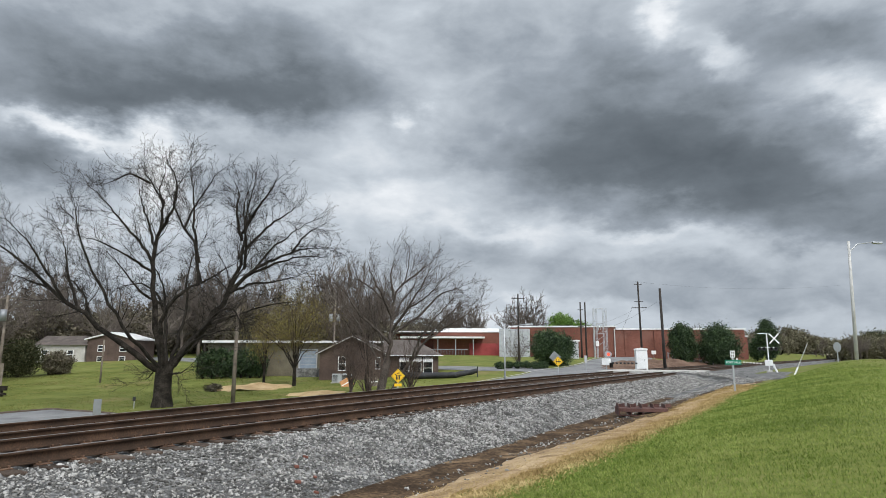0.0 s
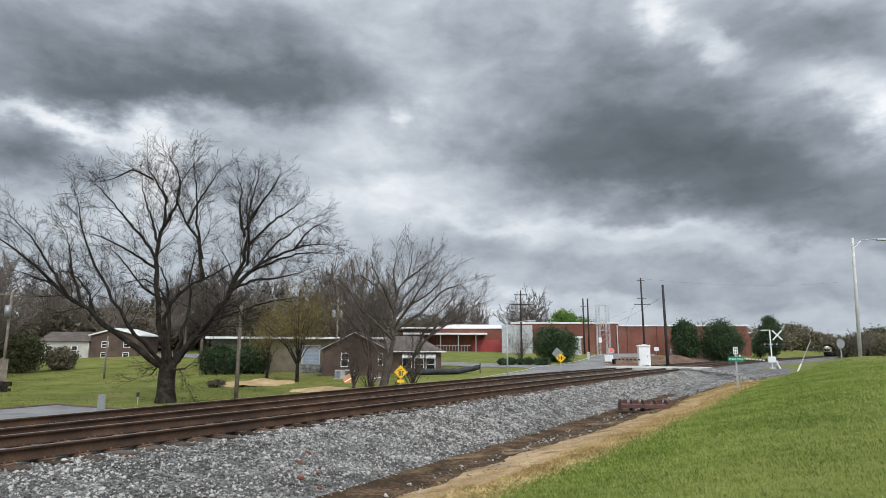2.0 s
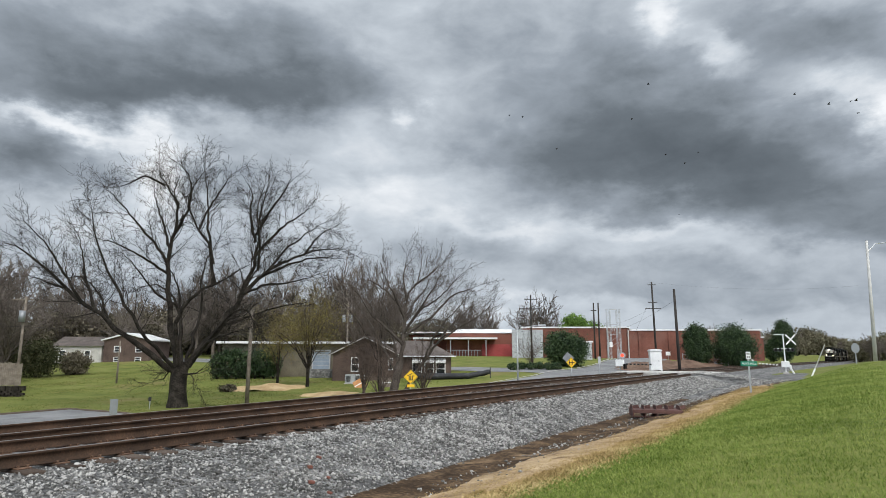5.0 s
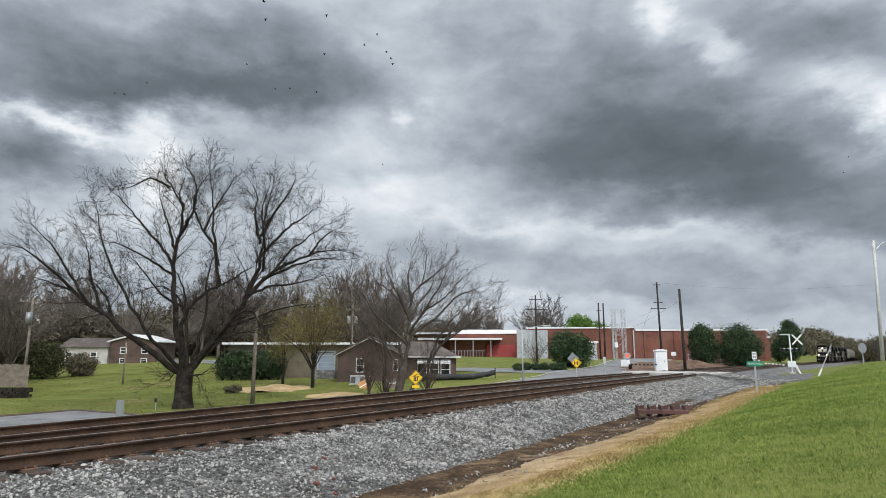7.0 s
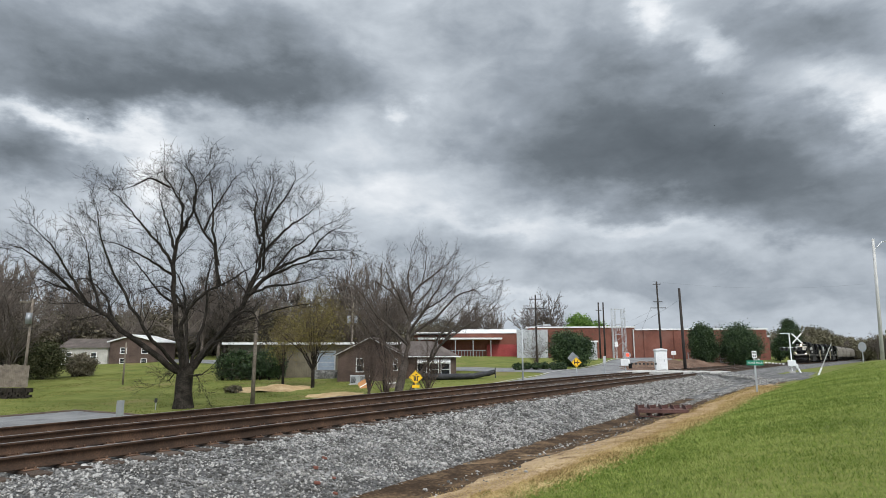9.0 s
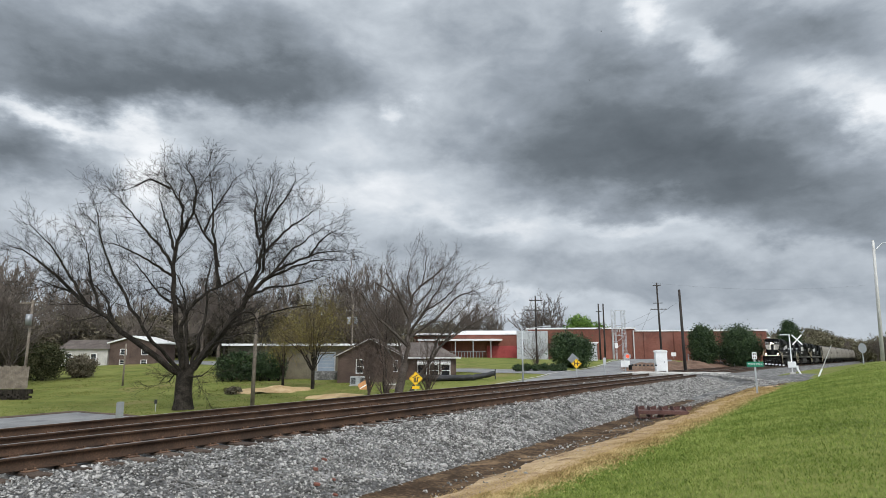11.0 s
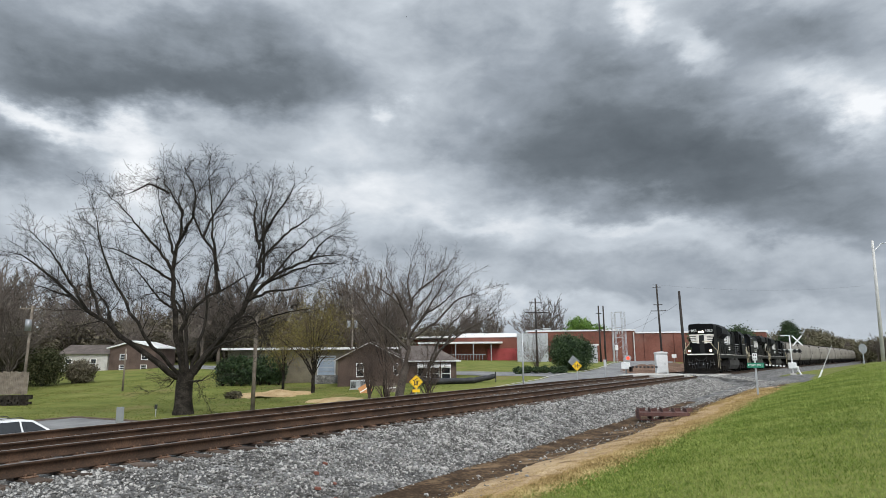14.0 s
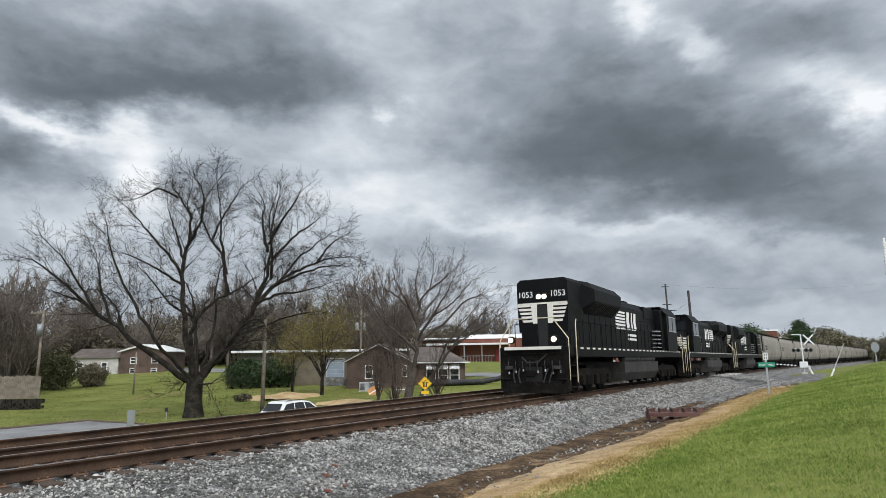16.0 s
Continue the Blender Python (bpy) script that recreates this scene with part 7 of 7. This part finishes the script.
    for side in (-1, 1):
        for k in range(5):
            z0 = deck + 0.22 + k * 0.17
            part("nose_stripe", box_bm(-10.51, -10.5, min(side * 0.4, side * 1.1), max(side * 0.4, side * 1.1), z0, z0 + 0.1), "cream", nose, "cream nose stripe")
            part("nose_stripe", box_bm(-10.3 + 0.05 * k, -9.0, side * 1.152 - 0.003, side * 1.152 + 0.003, z0, z0 + 0.1), "cream", nose, "cream nose stripe")
    part("number_board", box_bm(-8.78, -8.6, -0.75, 0.75, 4.2, 4.5), "grime", cab)
    # fuel tank, air reservoirs, trucks, roof details
    bm = prism_bm(((-1.45, 0.75), (-1.2, 0.35), (1.2, 0.35), (1.45, 0.75), (1.45, 1.28), (-1.45, 1.28)), -3.3, 3.4, "x")
    part("fuel_tank", bm, "tank", L, "dusty dark fuel tank")
    for side in (-1, 1):
        for a, b in ((-2.9, 0.1), (0.3, 3.0)):
            part("air_tank", rod_bm((a, side * 1.22, 1.42), (b, side * 1.22, 1.42), 0.2, n=14), "tank", L, smooth=True)
    for x, r in ((-1.5, 0.35), (0.6, 0.3)):
        part("exhaust_stack", box_bm(x - r, x + r, -0.3, 0.3, 4.48, 4.72, bevel=0.03), "grime", L)
    part("horn", rod_bm((-4.4, 0, 4.5), (-4.4, 0, 4.75), 0.12, n=8), "steel", L)
    part("dynamic_brake", box_bm(-4.6, -2.6, -1.02, 1.02, 3.7, 4.45, bevel=0.05), "black", L)
    wheels = truck(L, 6.9, 3, 0.53) + truck(L, -6.9, 3, 0.53)
    return L, wheels


def hopper_car():
    H = new("hopper_car")
    tagged(H, "dusty grey rounded covered hopper car in the train", "hopper car", "hopper cars")
    bm = bmesh.new()
    prof = [(1.3, 1.25), (1.5, 1.6), (1.6, 2.2), (1.6, 3.2), (1.5, 3.9), (1.25, 4.35), (0.75, 4.6)]
    outline = prof + [(-y, z) for y, z in reversed(prof)]
    n = len(outline)
    rings = []
    for x, zc, k in ((-8.55, 2.6, 0.97), (-8.35, 2.2, 1.0), (8.35, 2.2, 1.0), (8.55, 2.6, 0.97)):
        rings.append([bm.verts.new((x, y * k, max(z, zc) if abs(x) > 8.4 else z)) for y, z in outline])
    for a, b in zip(rings, rings[1:]):
        for i in range(n):
            bm.faces.new((a[i], a[(i + 1) % n], b[(i + 1) % n], b[i]))
    bm.faces.new(rings[0])
    bm.faces.new(rings[-1])
    bmesh.ops.recalc_face_normals(bm, faces=bm.faces)
    part("body", bm, "hopper", H)
    part("sill", box_bm(-8.7, 8.7, -1.35, 1.35, 1.05, 1.25), "grime", H)
    bm = bmesh.new()
    for xc in (-5.4, -1.8, 1.8, 5.4):
        prism(bm, ((xc - 1.5, 1.05), (xc + 1.5, 1.05), (xc + 0.35, 0.35), (xc - 0.35, 0.35)), -1.2, 1.2, "y")
    part("outlet", bm, "grime", H)
    bm = bmesh.new()
    box(bm, -8.2, 8.2, -0.35, 0.35, 4.6, 4.72)
    part("hatch_trough", bm, "hopper", H)
    bm = bmesh.new()
    for side in (-1, 1):
        box(bm, -8.6, 8.6, side * 0.95 - 0.22, side * 0.95 + 0.22, 4.66, 4.7)
    part("running_board", bm, "grime", H)
    for e in (-1, 1):
        bm = bmesh.new()
        for side in (-1, 1):
            box(bm, e * 8.8 - 0.05, e * 8.8 + 0.05, side * 1.35 - 0.05, side * 1.35 + 0.05, 1.05, 4.4)
            for k in range(9):
                box(bm, min(e * 8.3, e * 8.8), max(e * 8.3, e * 8.8), side * 1.5 - 0.02, side * 1.5 + 0.02, 1.35 + k * 0.36, 1.39 + k * 0.36)
        part("ladder", bm, "grime", H)
        part("end_slope", prism_bm(((e * 8.5, 2.9), (e * 7.2, 1.25), (e * 8.8, 1.25)), -1.2, 1.2, "y"), "grime", H)
        part("coupler", box_bm(min(e * 8.6, e * 9.05), max(e * 8.6, e * 9.05), -0.12, 0.12, 0.75, 1.0), "grime", H)
    bm = bmesh.new()
    for side in (-1, 1):
        box(bm, 6.3, 7.9, side * 1.603 - 0.003, side * 1.603 + 0.003, 2.9, 3.1)
        box(bm, 6.3, 7.4, side * 1.603 - 0.003, side * 1.603 + 0.003, 2.55, 2.75)
    part("car_mark", bm, "grime", H)
    truck(H, 6.6, 2, 0.46)
    truck(H, -6.6, 2, 0.46)
    return H


lead, lead_wheels = locomotive("black lead diesel locomotive running long hood first, lamps lit", "1053", True)
second, second_wheels = locomotive("black second diesel locomotive running cab first", "", False)
third, third_wheels = locomotive("black third diesel locomotive behind two others", "", False)
hopper = hopper_car()
hoppers = [hopper] + [copy_thing(hopper, Matrix()) for _ in range(14)]

# ---- the passing car ----


def passing_car():
    c = new("car")
    tagged(c, "white estate car with dark windows and roof rails", "car", "cars")
    bm = bmesh.new()
    prism(bm, ((-2.3, 0.45), (-2.34, 0.8), (-2.22, 1.0), (0.8, 1.02), (2.0, 0.88), (2.3, 0.65), (2.3, 0.35), (-2.2, 0.3)), -0.9, 0.9, "y")
    bmesh.ops.bevel(bm, geom=list(bm.edges), offset=0.05, segments=2, affect="EDGES")
    body = part("body", bm, "car_paint", c, smooth=False)
    bm = bmesh.new()
    lo = [(-2.2, 1.0), (-1.75, 1.55), (-1.5, 1.62), (-0.2, 1.64), (0.35, 1.56), (1.15, 1.02)]
    left, right = [bm.verts.new((x, 0.85 - 0.28 * max(0, z - 1.0), z)) for x, z in lo], [bm.verts.new((x, -0.85 + 0.28 * max(0, z - 1.0), z)) for x, z in lo]
    for i in range(len(lo) - 1):
        bm.faces.new((left[i], left[i + 1], right[i + 1], right[i]))
    bm.faces.new(left[::-1])
    bm.faces.new(right)
    bmesh.ops.recalc_face_normals(bm, faces=bm.faces)
    part("cabin", bm, "car_paint", c)
    for side in (-1, 1):
        def pane(pts, name="side_window"):
            bm = bmesh.new()
            v = [bm.verts.new((x, side * (0.858 - 0.28 * max(0, z - 1.0)), z)) for x, z in pts]
            o = [bm.verts.new((x, side * (0.83 - 0.28 * max(0, z - 1.0)), z)) for x, z in pts]
            bm.faces.new(v)
            bm.faces.new(o[::-1])
            for i in range(len(v)):
                bm.faces.new((v[i], v[(i + 1) % len(v)], o[(i + 1) % len(v)], o[i]))
            bmesh.ops.recalc_face_normals(bm, faces=bm.faces)
            part(name, bm, "glass", c)
        pane(((-1.95, 1.1), (-1.6, 1.48), (-1.0, 1.54), (-1.0, 1.08)))
        pane(((-0.95, 1.08), (-0.95, 1.54), (-0.2, 1.55), (-0.1, 1.07)))
        pane(((-0.02, 1.07), (-0.12, 1.54), (0.3, 1.49), (0.95, 1.06)))
        part("roof_rail", bent(bmesh.new(), [(-1.5, side * 0.62, 1.62), (-1.4, side * 0.62, 1.68), (-0.1, side * 0.62, 1.7), (0.0, side * 0.62, 1.63)], 0.018), "sign_black", c)
        part("tail_light", box_bm(-2.36, -2.2, min(side * 0.55, side * 0.88), max(side * 0.55, side * 0.88), 0.82, 0.98), "red_wall", c)
        for x in (-1.4, 1.4):
            w = part("wheel", rod_bm((x, side * 0.72, 0.34), (x, side * 0.92, 0.34), 0.34, n=20), "rubber", c)
            part("rim", rod_bm((x, side * 0.9, 0.34), (x, side * 0.93, 0.34), 0.2, n=14), "steel", w)
    bm = bmesh.new()
    v = [bm.verts.new(p) for p in ((-2.17, -0.7, 1.1), (-2.17, 0.7, 1.1), (-1.84, 0.62, 1.5), (-1.84, -0.62, 1.5))]
    o = [bm.verts.new(p.co + Vector((0.03, 0, -0.03))) for p in v]
    bm.faces.new(v)
    bm.faces.new(o[::-1])
    for i in range(4):
        bm.faces.new((v[i], v[(i + 1) % 4], o[(i + 1) % 4], o[i]))
    bmesh.ops.recalc_face_normals(bm, faces=bm.faces)
    w = part("rear_window", bm, "glass", c)
    w.location = (-0.03, 0, 0.02)
    return c


car = passing_car()

# ---- birds ----


def bird():
    b = new("bird")
    tagged(b, "small black bird in flight under the clouds", "bird", "flock of birds")
    bm = bmesh.new()
    for p, q, r0, r1 in (((-0.13, 0, 0.005), (-0.05, 0, 0), 0.012, 0.03), ((-0.05, 0, 0), (0.06, 0, 0), 0.03, 0.026), ((0.06, 0, 0), (0.12, 0, 0.005), 0.026, 0.006)):
        rod(bm, p, q, r0, r1, 7)
    part("body", bm, "bird", b)
    for side in (-1, 1):
        bm = bmesh.new()
        prism(bm, ((0.06, 0.0), (0.07, side * 0.1), (0.0, side * 0.2), (-0.03, side * 0.12), (-0.04, 0.0)), -0.004, 0.004, "z")
        part("wing", bm, "bird", b)
    return b


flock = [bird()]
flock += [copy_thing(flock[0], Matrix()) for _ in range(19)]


# ---- everything that moves ----


def train_pose(s, turned=False):
    x, y, h = line(s, 0.0)
    a = math.atan2(-math.cos(h), -math.sin(h)) + (math.pi if turned else 0)
    slope = math.atan(GRADE) if -50 < s < 150 else 0.0
    return Matrix.Translation((x, y, float(rail_z(s)))) @ Matrix.Rotation(a, 4, "Z") @ Matrix.Rotation(slope * (-1 if turned else 1), 4, "Y")


def motions():
    speed = 20.25

    def front(t):
        return 23.03 + speed * (16 - t)
    steps = [k * 0.5 for k in range(33)]
    walk(lead, [(t, train_pose(front(t) + 11.15)) for t in steps])
    walk(second, [(t, train_pose(front(t) + 33.6, True)) for t in steps])
    walk(third, [(t, train_pose(front(t) + 56.0)) for t in steps])
    for k, car_ob in enumerate(hoppers):
        walk(car_ob, [(t, train_pose(front(t) + 76.9 + 18.05 * k)) for t in steps])
    # the engines' wheels roll without slipping
    for wheels, sense in ((lead_wheels, -1), (second_wheels, 1), (third_wheels, -1)):
        for w in wheels:
            place = Matrix.Translation(w.location)
            walk(w, [(k / FPS, place @ Matrix.Rotation(sense * front(k / FPS) / 0.53, 4, "Y")) for k in range(int(16 * FPS) + 1)])

    def car_pose(t):
        s = 21.0 + 7.5 * (t - 15)
        off = np.interp(t, (0, 14, 16), (-19.2, -19.2, -18.6))
        x, y, h = line(s, off)
        return Matrix.Translation((x, y, float(land(s, off)) + 0.05)) @ Matrix.Rotation(math.pi / 2 - h, 4, "Z")
    walk(car, [(float(t), car_pose(t)) for t in range(17)])

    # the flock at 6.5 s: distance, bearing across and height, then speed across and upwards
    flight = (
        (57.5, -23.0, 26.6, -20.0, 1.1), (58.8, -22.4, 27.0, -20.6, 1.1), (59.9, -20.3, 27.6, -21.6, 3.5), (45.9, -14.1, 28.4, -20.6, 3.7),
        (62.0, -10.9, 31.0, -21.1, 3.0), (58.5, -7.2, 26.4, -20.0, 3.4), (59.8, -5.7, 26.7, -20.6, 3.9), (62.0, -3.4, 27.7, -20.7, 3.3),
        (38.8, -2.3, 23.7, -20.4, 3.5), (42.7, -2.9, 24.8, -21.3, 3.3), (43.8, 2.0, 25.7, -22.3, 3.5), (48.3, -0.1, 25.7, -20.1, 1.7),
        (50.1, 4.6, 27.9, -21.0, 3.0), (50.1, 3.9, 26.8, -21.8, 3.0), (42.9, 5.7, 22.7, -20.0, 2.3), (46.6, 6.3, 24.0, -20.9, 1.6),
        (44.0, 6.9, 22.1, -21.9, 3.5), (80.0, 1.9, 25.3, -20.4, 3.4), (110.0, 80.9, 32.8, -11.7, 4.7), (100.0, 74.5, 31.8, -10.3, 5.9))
    rng = random.Random(8)
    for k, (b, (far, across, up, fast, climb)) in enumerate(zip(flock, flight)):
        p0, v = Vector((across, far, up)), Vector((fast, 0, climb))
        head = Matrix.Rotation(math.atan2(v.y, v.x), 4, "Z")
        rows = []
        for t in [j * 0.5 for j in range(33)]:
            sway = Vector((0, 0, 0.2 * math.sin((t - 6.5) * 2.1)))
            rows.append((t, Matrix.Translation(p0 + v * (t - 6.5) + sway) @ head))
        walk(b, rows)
        phase = rng.uniform(0, 6.28)
        for w, side in zip([c for c in b.children if c.name.startswith("wing")], (-1, 1)):
            times = [0.0, 2.0] + [2.0 + 0.1 * j for j in range(1, 81)] + [16.0]
            walk(w, [(t, Matrix.Rotation(side * 0.75 * math.sin(t * 21.0 + phase), 4, "X")) for t in times])

    def sky_turn(deg, up):
        return Matrix.Translation(EYE) @ Matrix.Rotation(radians(up), 4, "X") @ Matrix.Rotation(radians(deg), 4, "Z")
    walk(clouds, [(0.0, sky_turn(-2.1, -0.7)), (4.0, sky_turn(-1.1, -0.37)), (8.5, sky_turn(0.0, 0.0)), (12.0, sky_turn(0.9, 0.3)), (16.0, sky_turn(1.9, 0.6))])


motions()
